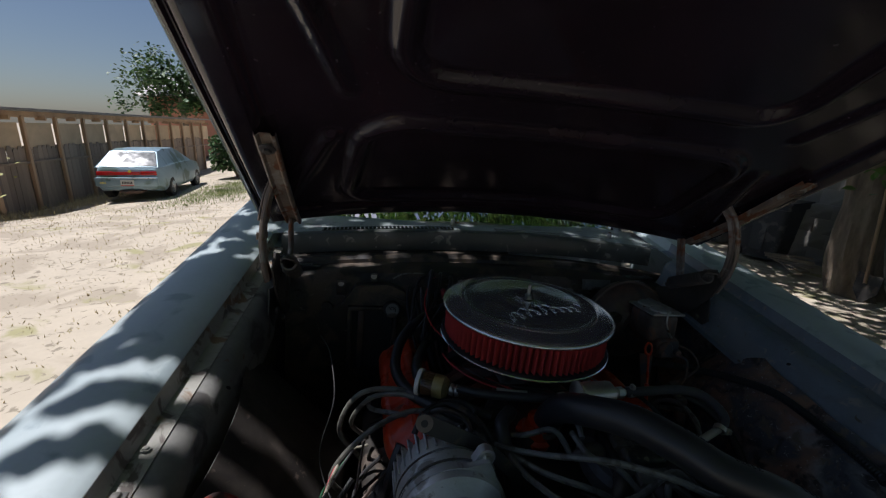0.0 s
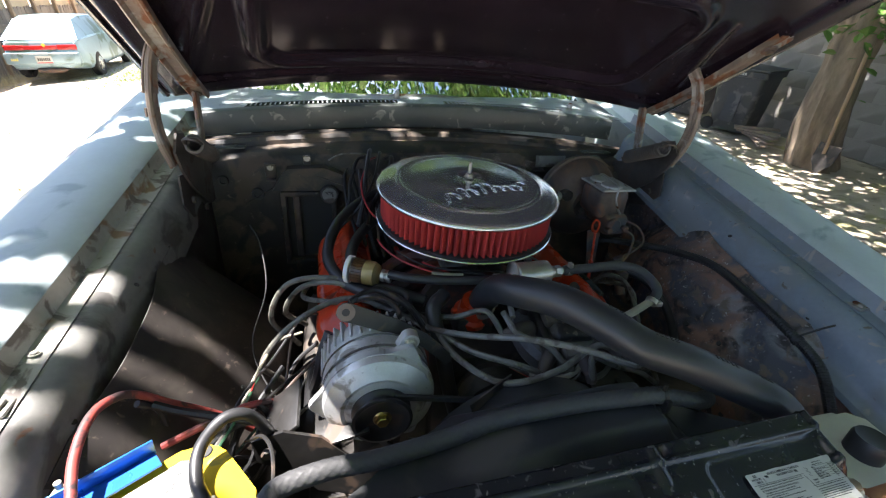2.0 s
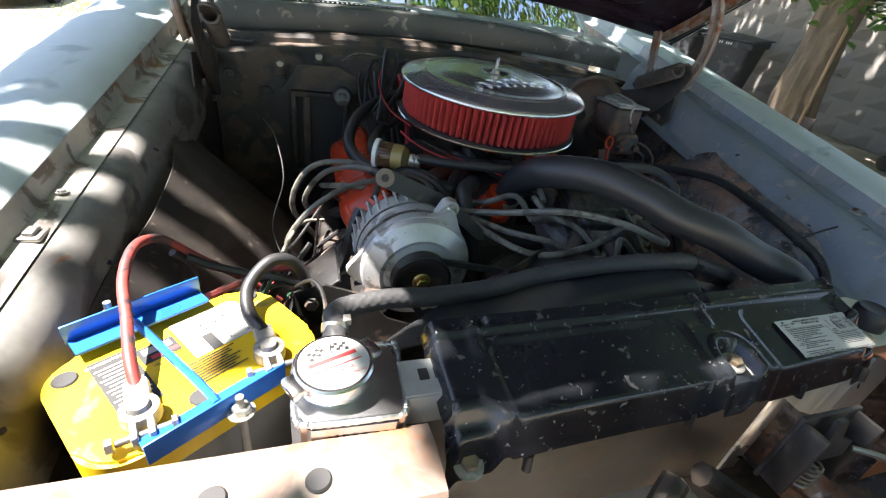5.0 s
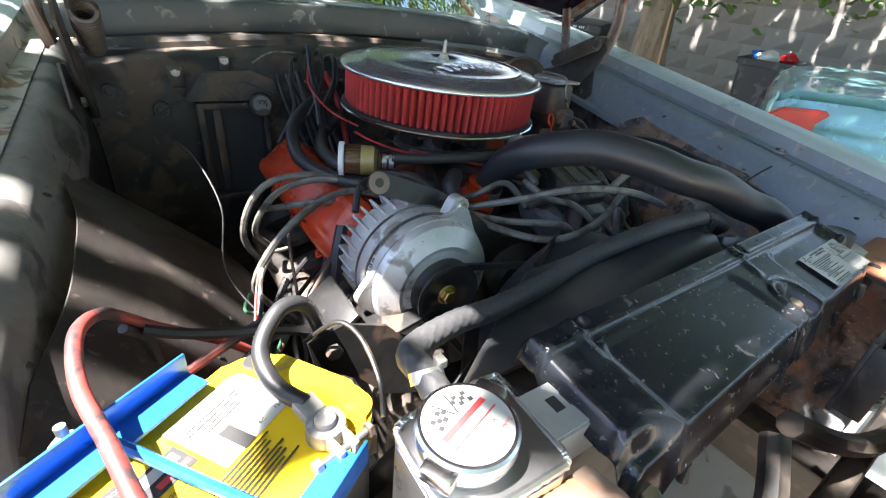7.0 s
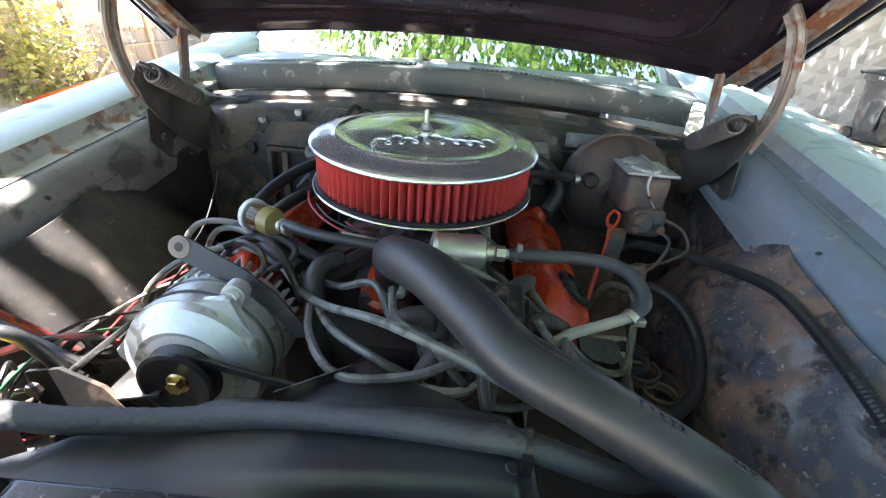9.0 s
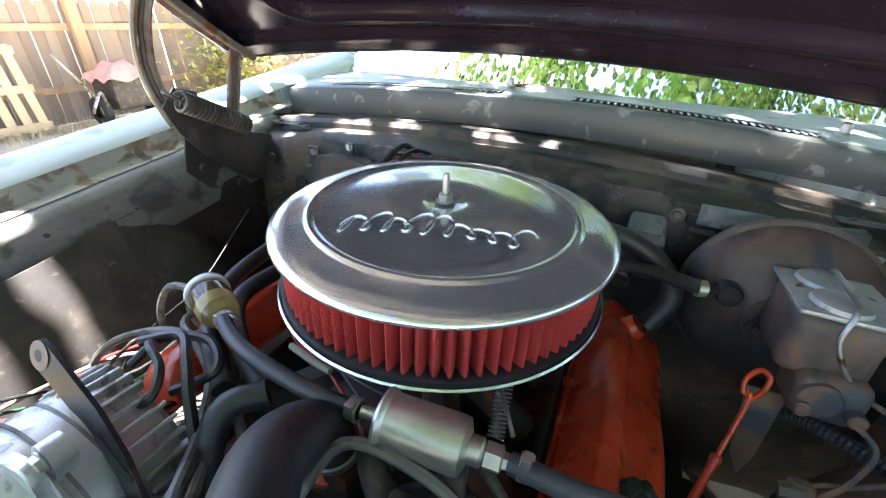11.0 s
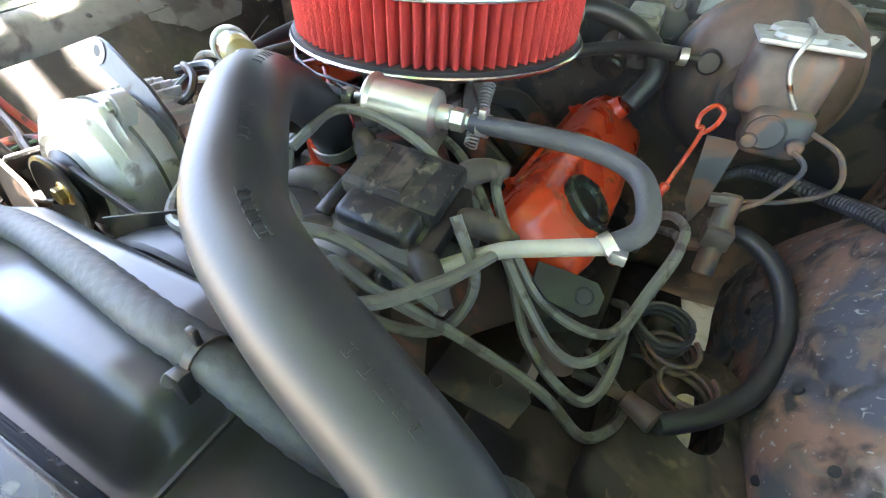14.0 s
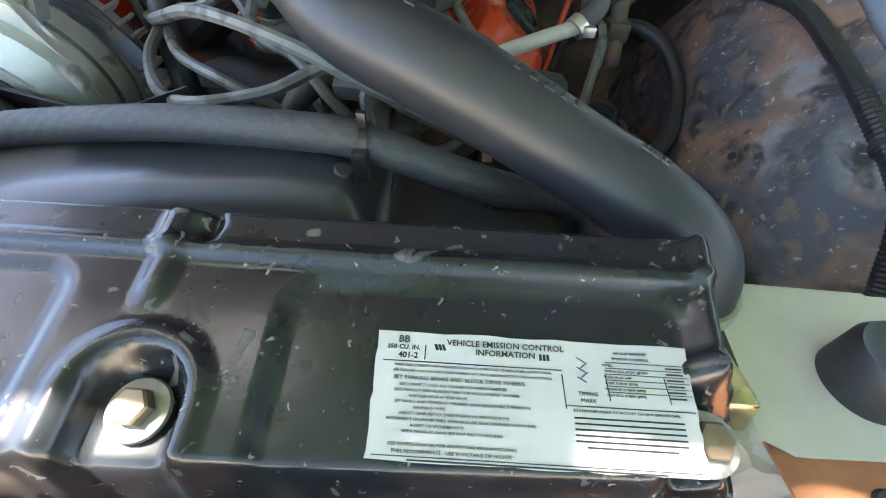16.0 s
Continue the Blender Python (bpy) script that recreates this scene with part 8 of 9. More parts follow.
# ---- suspension arm seen past the driver's wheelhouse ----
arm = thing("control_arm", (0.46, 1.0, 0.40), "grimy brown stamped suspension control arm with oval hole", "control arm")
HC = Vector((0.500, 1.008, 0))
REACH = [(-170, 0.075), (-150, 0.105), (-128, 0.170), (-110, 0.165), (-90, 0.148), (-60, 0.120), (-30, 0.088), (0, 0.076), (40, 0.082), (70, 0.112), (100, 0.128), (112, 0.132), (125, 0.098), (150, 0.062), (190, 0.075)]
bm = bmesh.new()
rings = []
for w, dz in ((0.0, -0.020), (0.02, -0.004), (0.07, 0.003), (0.16, 0.0), (0.60, -0.002), (0.86, 0.002), (0.95, -0.004), (1.0, -0.016), (1.01, -0.060)):
    ring = []
    for k in range(60):
        a = -170 + 6 * k
        c, n = math.cos(radians(a)), math.sin(radians(a))
        inner = 1 / math.hypot(c / 0.024, n / 0.046)
        outer = float(np.interp(a, [q[0] for q in REACH], [q[1] for q in REACH]))
        r = inner + (outer - inner) * w
        ring.append(bm.verts.new(HC + Vector((r * c, r * n, 0.622 + dz - 0.10 * (HC.y + r * n - 1.0) * 0.3))))
    rings.append(ring)
for a, b in zip(rings, rings[1:]):
    for j in range(60):
        bm.faces.new((a[j], b[j], b[(j + 1) % 60], a[(j + 1) % 60]))
part("plate", bm, M["arm"], arm, sharp=60)
bm = bmesh.new()
box(bm, (0.435, 0.99, 0.48), (0.050, 0.17, 0.26), bev=0.012)
part("pivot_bracket", bm, M["iron"], arm, "greasy black pivot bracket")
for y in (0.905, 1.085):
    bm = bmesh.new()
    rod(bm, (0.435, y - 0.02, 0.598), (0.435, y + 0.02, 0.598), 0.022, bev=0.003)
    part("bushing", bm, M["rubber"], arm)

# ---- washer tank ----
wt = thing("washer_tank", (0.60, 0.61, 0.62), "milky plastic washer tank with black cap", "tank")
bm = bmesh.new()
prism(bm, [(0.515, 0.555), (0.54, 0.54), (0.66, 0.545), (0.69, 0.575), (0.70, 0.655), (0.67, 0.68), (0.55, 0.68), (0.515, 0.66)], 0.16, Matrix.Translation((0, 0, 0.60)))
bmesh.ops.bevel(bm, geom=list(bm.edges), offset=0.012, segments=3, affect="EDGES")
part("tank", bm, M["tank"], wt)
bm = bmesh.new()
lathe(bm, [(0.022, 0.750), (0.024, 0.752), (0.026, 0.760), (0.026, 0.788), (0.023, 0.794), (0.018, 0.792), (0, 0.792)], (0.605, 0.60, 0), (0, 0, 1), 30)
part("cap", bm, M["rubber"], wt, "black screw cap")

# ---- battery ----
bat = thing("battery", (-0.545, 0.662, 0.60), "yellow-topped car battery with warning labels", "battery")
BR = 35.5
BM = Matrix.Translation((-0.535, 0.680, 0.0)) @ Matrix.Rotation(radians(BR), 4, "Z") @ Matrix.Diagonal((0.97, 0.97, 1, 1))
bm = bmesh.new()
prism(bm, rounded(0.250, 0.166, 0.040, 7), 0.135, BM @ Matrix.Translation((0, 0, 0.60)))
part("case", bm, M["batt_grey"], bat, "grey plastic case")
bm = bmesh.new()
prism(bm, rounded(0.256, 0.172, 0.044, 7), 0.040, BM @ Matrix.Translation((0, 0, 0.730)))
bmesh.ops.bevel(bm, geom=[e for e in bm.edges if all(v.co.z > 0.76 for v in e.verts)], offset=0.004, segments=2, affect="EDGES")
top = part("top", bm, M["yellow"], bat, "bright yellow lid")
bm = bmesh.new()
prism(bm, rounded(0.05, 0.05, 0.018, 4, 0.095, -0.055), 0.0005, BM @ Matrix.Translation((0, 0, 0.7702)))
part("post_pad", bm, M["yellow"], bat)
for x, y in ((-0.105, 0.055), (0.105, 0.062), (-0.02, -0.06)):
    bm = bmesh.new()
    lathe(bm, [(0, 0.0015), (0.010, 0.0015), (0.0115, 0), (0, -0.001)], BM @ Vector((x, y, 0.7705)), (0, 0, 1), 18)
    part("vent_plug", bm, M["ink"], bat)
bm = bmesh.new()
prism(bm, [(0.002, -0.005), (0.078, -0.005), (0.086, 0.010), (0.086, 0.060), (0.078, 0.068), (0.002, 0.068)], 0.0004, BM @ Matrix.Translation((0, 0, 0.7705)))
lw = part("white_label", bm, M["paper"], bat, "white rating label", flat=True)
bm = bmesh.new()
prism(bm, [(-0.085, -0.032), (-0.045, -0.032), (-0.045, 0.060), (-0.085, 0.060)], 0.0004, BM @ Matrix.Translation((0, 0, 0.7705)))
lb = part("black_label", bm, M["ink"], bat, "black danger label", flat=True)
bm = bmesh.new()
prism(bm, [(-0.042, 0.022), (-0.002, 0.022), (-0.002, 0.050), (-0.042, 0.050)], 0.0004, BM @ Matrix.Translation((0, 0, 0.7705)))
part("logo_panel", bm, M["ink"], bat, "black and red logo panel", flat=True)
BT = BM @ Matrix.Translation((0, 0, 0.7711))
bm = bmesh.new()
box(bm, BT @ Vector((-0.022, 0.041, 0)), (0.030, 0.010, 0.0003), rz=BR)
part("logo_bar", bm, M["paper"], bat, flat=True)
bm = bmesh.new()
box(bm, BT @ Vector((-0.018, 0.0285, 0)), (0.028, 0.006, 0.0003), rz=BR)
part("logo_bar", bm, M["redink"], bat, flat=True)
flat_text("DANGER/POISON", 0.0058, BT @ Matrix.Translation((-0.065, 0.054, 0.0)), M["paper"], bat)
flat_text("YELLOWTOP", 0.0048, BT @ Matrix.Translation((-0.022, 0.014, 0.0)), M["ink"], bat)
flat_text("DEEP CYCLE/STARTING", 0.0036, BT @ Matrix.Translation((-0.012, 0.008, 0.0)), M["ink"], bat)
flat_text("RC", 0.0055, BT @ Matrix.Translation((0.050, 0.002, 0.0)), M["ink"], bat)
flat_text("120", 0.0055, BT @ Matrix.Translation((0.070, 0.002, 0.0)), M["ink"], bat)
BARS = [((-0.065, 0.044 - 0.006 * k), (0.034 - 0.004 * (k % 3), 0.0018), "paper") for k in range(12)]
BARS += [((0.012 - 0.004 * (k % 2), -0.010 - 0.0042 * k), (0.060 - 0.006 * (k % 4), 0.0016), "ink") for k in range(9)]
BARS += [((0.040, 0.050 - 0.005 * k), (0.06 - 0.02 * (k > 1), 0.0016), "ink") for k in range(4)] + [((0.028, 0.010), (0.012, 0.030), "ink")]
for (x, y), (w, h), mn in BARS:
    bm = bmesh.new()
    box(bm, BT @ Vector((x, y, 0)), (w, h, 0.0003), rz=BR)
    part("print_bar", bm, M[mn], bat, flat=True)


def terminal(p, rz, label):
    """A lead clamp round a battery post."""
    t = thing("battery_terminal", p, label, "battery terminal", "battery clamps")
    p = Vector(p)
    m = Matrix.Translation(p) @ Matrix.Rotation(radians(rz), 4, "Z")
    bm = bmesh.new()
    lathe(bm, [(0, 0), (0.0115, 0), (0.0095, 0.022), (0.0085, 0.024), (0, 0.0245)], p, (0, 0, 1), 22)
    part("post", bm, M["lead"], t)
    bm = bmesh.new()
    lathe(bm, [(0.0105, 0.004), (0.0175, 0.004), (0.0178, 0.006), (0.0168, 0.018), (0.0105, 0.019)], p, (0, 0, 1), 24)
    box(bm, m @ Vector((0.024, 0.007, 0.011)), (0.022, 0.006, 0.015), rz=rz, bev=0.002)
    box(bm, m @ Vector((0.024, -0.007, 0.011)), (0.022, 0.006, 0.015), rz=rz, bev=0.002)
    box(bm, m @ Vector((-0.026, 0, 0.013)), (0.026, 0.022, 0.014), rz=rz, bev=0.004)
    part("clamp", bm, M["lead"], t)
    bm = bmesh.new()
    a, b = m @ Vector((0.027, 0.022, 0.011)), m @ Vector((0.027, -0.022, 0.011))
    rod(bm, a, b, 0.0035)
    hexbolt(bm, b, b - a, 0.0075, 0.007)
    hexbolt(bm, a, a - b, 0.0075, 0.006)
    part("bolt", bm, M["steel"], t)
    return m


NEG = terminal((-0.449, 0.672, 0.766), -75, "corroded grey lead clamp on the black cable")
POS = terminal((-0.560, 0.606, 0.766), -70, "corroded grey lead clamp on the red cable")
# cables
wire("battery_cable", [NEG @ Vector((-0.03, 0, 0.014)), (-0.476, 0.735, 0.785), (-0.478, 0.772, 0.798), (-0.452, 0.798, 0.818), (-0.424, 0.811, 0.807), (-0.405, 0.825, 0.757), (-0.398, 0.843, 0.695), (-0.33, 0.88, 0.60)], 0.0085, M["rubber"], "thick black battery cable", "cable", seg=12)
rc = thing("red_battery_cable", (-0.63, 0.63, 0.78), "red battery cable in faded sleeve", "cable")
bm = bmesh.new()
tube(bm, [POS @ Vector((-0.03, 0, 0.014)), (-0.580, 0.660, 0.795), (-0.594, 0.710, 0.808), (-0.610, 0.765, 0.822), (-0.612, 0.820, 0.832), (-0.600, 0.862, 0.820), (-0.588, 0.892, 0.790), (-0.561, 0.903, 0.758), (-0.50, 0.92, 0.70), (-0.45, 0.93, 0.64)], 0.0062, 12, 7)
part("sleeve", bm, M["redcable"], rc, sharp=60)
wire("starter_cable", [(-0.565, 0.86, 0.71), (-0.50, 0.87, 0.735), (-0.45, 0.885, 0.745), (-0.415, 0.90, 0.735), (-0.39, 0.93, 0.70)], 0.006, M["redcable"], "red and white sleeved cable", "cable")
# hold-down: two angle bars and a bent rod
hd = thing("battery_hold_down", (-0.60, 0.735, 0.772), "blue battery hold-down bars with bent rod", "hold-down")
for y0, x0, x1 in ((0.098, -0.082, 0.062), (-0.104, -0.080, 0.055)):
    bm = bmesh.new()
    s = 1 if y0 > 0 else -1
    prism(bm, [(x0, y0 - s * 0.026), (x1, y0 - s * 0.026), (x1, y0), (x0, y0)][:: s], 0.003, BM @ Matrix.Translation((0, 0, 0.776)))
    box(bm, BM @ Vector(((x0 + x1) / 2, y0 + s * 0.002, 0.787)), (x1 - x0, 0.003, 0.026), rz=BR, bev=0.001)
    part("angle_bar", bm, M["blue"], hd)
bm = bmesh.new()
tube(bm, [BM @ Vector(p) for p in ((-0.022, 0.084, 0.782), (-0.022, 0.066, 0.790), (-0.016, 0.0, 0.784), (-0.012, -0.070, 0.783), (-0.012, -0.090, 0.781))], 0.0045, 8, 5)
part("rod", bm, M["blue"], hd)
for x, y in ((-0.035, 0.112), (0.0, -0.116)):
    bm = bmesh.new()
    p = BM @ Vector((x, y, 0.78))
    rod(bm, p - Vector((0, 0, 0.15)), p + Vector((0, 0, 0.022)), 0.004)
    hexbolt(bm, p, (0, 0, 1), 0.009, 0.009, 0.013)
    part("bolt", bm, M["zinc"], hd, "zinc threaded bolt")
bm = bmesh.new()
prism(bm, rounded(0.30, 0.22, 0.02, 3), 0.006, BM @ Matrix.Translation((0, 0, 0.592)))
box(bm, (-0.545, 0.60, 0.56), (0.20, 0.30, 0.06), bev=0.01)
lone("battery_tray", bm, M["iron"], "black steel battery tray", "tray", at=(-0.545, 0.66, 0.56))

# ---- brake booster and master cylinder ----
bo = thing("brake_booster", (0.44, 1.46, 0.87), "round rust-brown brake booster on the firewall", "brake booster")
B0 = Vector((0.445, 1.545, 0.865))
bm = bmesh.new()
lathe(bm, [(0, -0.03), (0.08, -0.03), (0.112, -0.010), (0.124, 0.010), (0.128, 0.030), (0.133, 0.034), (0.133, 0.044), (0.127, 0.047), (0.122, 0.060), (0.110, 0.078), (0.088, 0.092), (0.062, 0.098), (0.050, 0.108), (0, 0.108)], B0, (0, -1, 0), 64)
shell = part("shell", bm, M["rusty"], bo)
bm = bmesh.new()
rod(bm, B0 + Vector((-0.075, -0.080, 0.028)), B0 + Vector((-0.075, -0.112, 0.028)), 0.017, bev=0.003)
rod(bm, B0 + Vector((-0.075, -0.100, 0.028)), B0 + Vector((-0.120, -0.115, 0.032)), 0.0065)
part("check_valve", bm, M["rubber"], bo, "black rubber check valve")
bm = bmesh.new()
lathe(bm, [(0.009, -0.006), (0.0125, -0.006), (0.0125, 0.006), (0.009, 0.006)], B0 + Vector((-0.112, -0.113, 0.031)), (1, 0.2, 0), 18)
part("hose_clamp", bm, M["zinc"], bo, "zinc clamp")
bm = bmesh.new()
prism(bm, [(-0.055, -0.022), (0.055, -0.022), (0.065, 0), (0.055, 0.022), (-0.055, 0.022), (-0.065, 0)], 0.006, Matrix.Translation(B0 + Vector((0.02, -0.108, -0.012))) @ Matrix.Rotation(radians(90), 4, "X"))
for s in (-1, 1):
    hexbolt(bm, B0 + Vector((0.02 + s * 0.048, -0.114, -0.012)), (0, -1, 0), 0.009, 0.009)
part("mount_flange", bm, M["iron"], bo)
mc = thing("master_cylinder", (0.465, 1.37, 0.85), "dusty cast iron brake master cylinder with pale lid", "master cylinder")
bm = bmesh.new()
rod(bm, (0.465, 1.435, 0.853), (0.465, 1.285, 0.853), 0.024, 0.022, 24, 0.004)
box(bm, (0.465, 1.365, 0.905), (0.094, 0.105, 0.085), bev=0.016, seg=3)
box(bm, (0.478, 1.325, 0.850), (0.074, 0.066, 0.062), bev=0.016, seg=3)
for x, z in ((0.450, 0.842), (0.500, 0.845)):
    rod(bm, (x, 1.30, z), (x, 1.278, z), 0.0095, bev=0.002)
part("body", bm, M["castiron"], mc)
bm = bmesh.new()
box(bm, (0.465, 1.362, 0.9515), (0.106, 0.118, 0.007), bev=0.003)
for y in (1.335, 1.392):
    lathe(bm, [(0.030, 0), (0.028, 0.006), (0.020, 0.010), (0, 0.011)], (0.458, y, 0.954), (0, 0, 1), 24)
part("lid", bm, mat("chalky grey plated steel", (0.36, 0.36, 0.34), 0.5, 0.5, var=0.2, scale=20, wear=((RUST, 22, 0.68, 0.8),)), mc, "chalky grey stamped lid")
bm = bmesh.new()
tube(bm, [(0.470, 1.425, 0.93), (0.468, 1.41, 0.966), (0.464, 1.36, 0.970), (0.462, 1.31, 0.964), (0.455, 1.298, 0.93), (0.470, 1.297, 0.90), (0.482, 1.298, 0.885)], 0.003, 8, 5)
part("bail_wire", bm, M["steel"], mc, "bent wire bail")
for pts in (((0.525, 1.30, 0.865), (0.56, 1.28, 0.85), (0.565, 1.25, 0.82), (0.52, 1.235, 0.795), (0.475, 1.22, 0.785), (0.455, 1.20, 0.74)), ((0.505, 1.275, 0.85), (0.525, 1.25, 0.835), (0.50, 1.22, 0.80), (0.47, 1.205, 0.77), (0.475, 1.18, 0.70))):
    wire("brake_line", pts, 0.0033, M["castiron"], "bent dull steel brake line", "pipe", "brake lines", 8)
pv = thing("brake_valve", (0.462, 1.21, 0.72), "brass-grey brake combination valve with fittings", "valve")
bm = bmesh.new()
rod(bm, (0.462, 1.21, 0.80), (0.468, 1.17, 0.70), 0.013, bev=0.003)
box(bm, (0.465, 1.19, 0.75), (0.034, 0.034, 0.030), bev=0.005)
for a in (0.79, 0.72):
    lathe(bm, [(0, 0), (0.009, 0), (0.009, 0.020), (0, 0.02)], (0.44, 1.20, a), (1, 0, 0.2), 6)
part("body", bm, M["castiron"], pv)
bm = bmesh.new()
prism(bm, [(-0.022, 0), (0.022, 0), (0.014, -0.10), (0.004, -0.13), (-0.012, -0.10)], 0.003, Matrix.Translation((0.440, 1.315, 0.83)) @ Matrix.Rotation(radians(80), 4, "X"))
part("bracket", bm, M["castiron"], pv)

# power-steering style hose loop and fittings
sh = thing("brake_hose", (0.445, 0.95, 0.66), "thick black rubber hose loop with crimped end", "hose")
SH = [(0.463, 1.217, 0.731), (0.495, 1.202, 0.752), (0.536, 1.158, 0.741), (0.554, 1.093, 0.705), (0.536, 1.028, 0.674), (0.500, 0.982, 0.664), (0.468, 0.955, 0.660), (0.448, 0.940, 0.661)]
bm = bmesh.new()
tube(bm, SH, 0.0115, 14, 7)
part("tube", bm, M["rubber"], sh)
bm = bmesh.new()
rod(bm, SH[-1], (0.415, 0.957, 0.660), 0.0135, 0.0105, bev=0.002)
rod(bm, (0.415, 0.957, 0.660), (0.36, 0.965, 0.655), 0.006)
part("crimp_fitting", bm, M["rusty"], sh, "rust-brown crimped fitting")

# corrugated loom along the driver's apron
lm = thing("wiring_loom", (0.66, 0.9, 0.75), "black corrugated wiring loom along the apron", "wiring loom")
LP = smooth_path([(0.47, 1.36, 0.76), (0.50, 1.33, 0.79), (0.565, 1.26, 0.805), (0.600, 1.19, 0.822), (0.632, 1.08, 0.838), (0.632, 0.96, 0.826), (0.618, 0.85, 0.812), (0.608, 0.765, 0.792), (0.602, 0.715, 0.742), (0.606, 0.69, 0.69), (0.600, 0.66, 0.61)], 30)
bm = bmesh.new()
tube(bm, LP, 0.0095, 10, 1, radii=[1.0 + 0.12 * (k % 2) for k in range(len(LP))])
part("conduit", bm, M["rubber"], lm)
bm = bmesh.new()
lathe(bm, [(0.0105, -0.003), (0.0125, -0.003), (0.0125, 0.003), (0.0105, 0.003)], (0.615, 0.82, 0.806), (0.05, 1, 0.2), 14)
tube(bm, [(0.615, 0.82, 0.818), (0.635, 0.81, 0.838), (0.660, 0.80, 0.855)], 0.0022, 6, 4)
part("cable_tie", bm, M["ink"], lm, "black cable tie")

# wiper motor and relays on the firewall
wm = thing("wiper_motor", (0.27, 1.53, 0.91), "dark grey wiper motor on its mounting plate", "wiper motor")
bm = bmesh.new()
prism(bm, [(-0.10, -0.05), (0.09, -0.05), (0.11, 0.0), (0.05, 0.055), (-0.07, 0.055), (-0.11, 0.0)], 0.006, Matrix.Translation((0.235, 1.570, 0.930)) @ Matrix.Rotation(radians(82), 4, "X"))
part("mounting_plate", bm, M["firewall"], wm)
bm = bmesh.new()
box(bm, (0.272, 1.520, 0.905), (0.058, 0.085, 0.080), rot=Matrix.Rotation(radians(18), 3, "X"), bev=0.008)
part("gearbox", bm, M["alu_old"], wm)
bm = bmesh.new()
rod(bm, (0.250, 1.51, 0.870), (0.245, 1.47, 0.852), 0.022, bev=0.004)
rod(bm, (0.235, 1.475, 0.862), (0.235, 1.545, 0.882), 0.026, bev=0.004)
part("motor", bm, M["iron"], wm)
bm = bmesh.new()
box(bm, (0.275, 1.498, 0.945), (0.036, 0.030, 0.004), rot=Matrix.Rotation(radians(18), 3, "X"))
part("sticker", bm, M["alu_old"], wm)
for x, z in ((0.16, 0.95), (0.21, 0.965), (0.315, 0.955), (0.15, 0.91)):
    bm = bmesh.new()
    hexbolt(bm, (x, 1.562, z), (0, -1, 0.1), 0.008, 0.008, 0.013)
    part("bolt", bm, M["hinge"], wm)
rl2 = thing("horn_relay", (0.525, 1.55, 0.965), "small grey relay on the firewall", "relay")
bm = bmesh.new()
box(bm, (0.535, 1.560, 0.965), (0.070, 0.030, 0.032), rot=Matrix.Rotation(radians(-8), 3, "Y"), bev=0.005)
part("case", bm, M["cowl"], rl2)
bm = bmesh.new()
rod(bm, (0.498, 1.552, 0.972), (0.498, 1.535, 0.972), 0.010)
part("terminal", bm, M["rusty"], rl2)
bm = bmesh.new()
box(bm, (0.40, 1.568, 0.962), (0.105, 0.003, 0.036), rot=Matrix.Rotation(radians(-12), 3, "X"), bev=0.001)
lone("data_plate", bm, M["alu_old"], "dull metal plate on the firewall", "plate", at=(0.40, 1.568, 0.962))

# heater box opening and blower on the passenger side
hb = thing("heater_box", (-0.36, 1.54, 0.75), "open heater box on the firewall", "heater box")
bm = bmesh.new()
for x, z, w, h in ((-0.36, 0.872, 0.150, 0.014), (-0.36, 0.655, 0.150, 0.014), (-0.429, 0.764, 0.013, 0.22), (-0.291, 0.764, 0.013, 0.22)):
    box(bm, (x, 1.548, z), (w, 0.040, h), bev=0.002)
part("frame", bm, M["firewall"], hb)
bm = bmesh.new()
box(bm, (-0.36, 1.563, 0.764), (0.126, 0.004, 0.205))
part("opening", bm, M["ink"], hb)
bm = bmesh.new()
box(bm, (-0.395, 1.552, 0.764), (0.018, 0.012, 0.20), bev=0.002)
part("post", bm, M["rusty"], hb)
bm = bmesh.new()
prism(bm, [(-0.10, 0), (0.10, 0), (0.09, 0.045), (0.04, 0.065), (-0.06, 0.06)], 0.05, Matrix.Translation((-0.355, 1.575, 0.880)) @ Matrix.Rotation(radians(85), 4, "X"))
part("duct", bm, M["firewall"], hb)
kn = thing("blower_resistor", (-0.302, 1.504, 0.878), "round blower resistor with pale face", "gauge")
bm = bmesh.new()
rod(bm, (-0.300, 1.548, 0.872), (-0.302, 1.508, 0.878), 0.028, 0.026, 28, 0.003)
part("can", bm, M["iron"], kn)
bm = bmesh.new()
rod(bm, (-0.302, 1.509, 0.878), (-0.302, 1.5045, 0.8785), 0.020, bev=0.001)
part("face", bm, M["alu_old"], kn)
bm = bmesh.new()
for a in range(4):
    box(bm, Vector((-0.302, 1.5035, 0.8785)) + Vector((0.009 * math.cos(a * 0.8), 0, 0.009 * math.sin(a * 0.8))), (0.003, 0.001, 0.010), rot=Matrix.Rotation(a * 0.8, 3, "Y"))
part("marks", bm, M["ink"], kn)

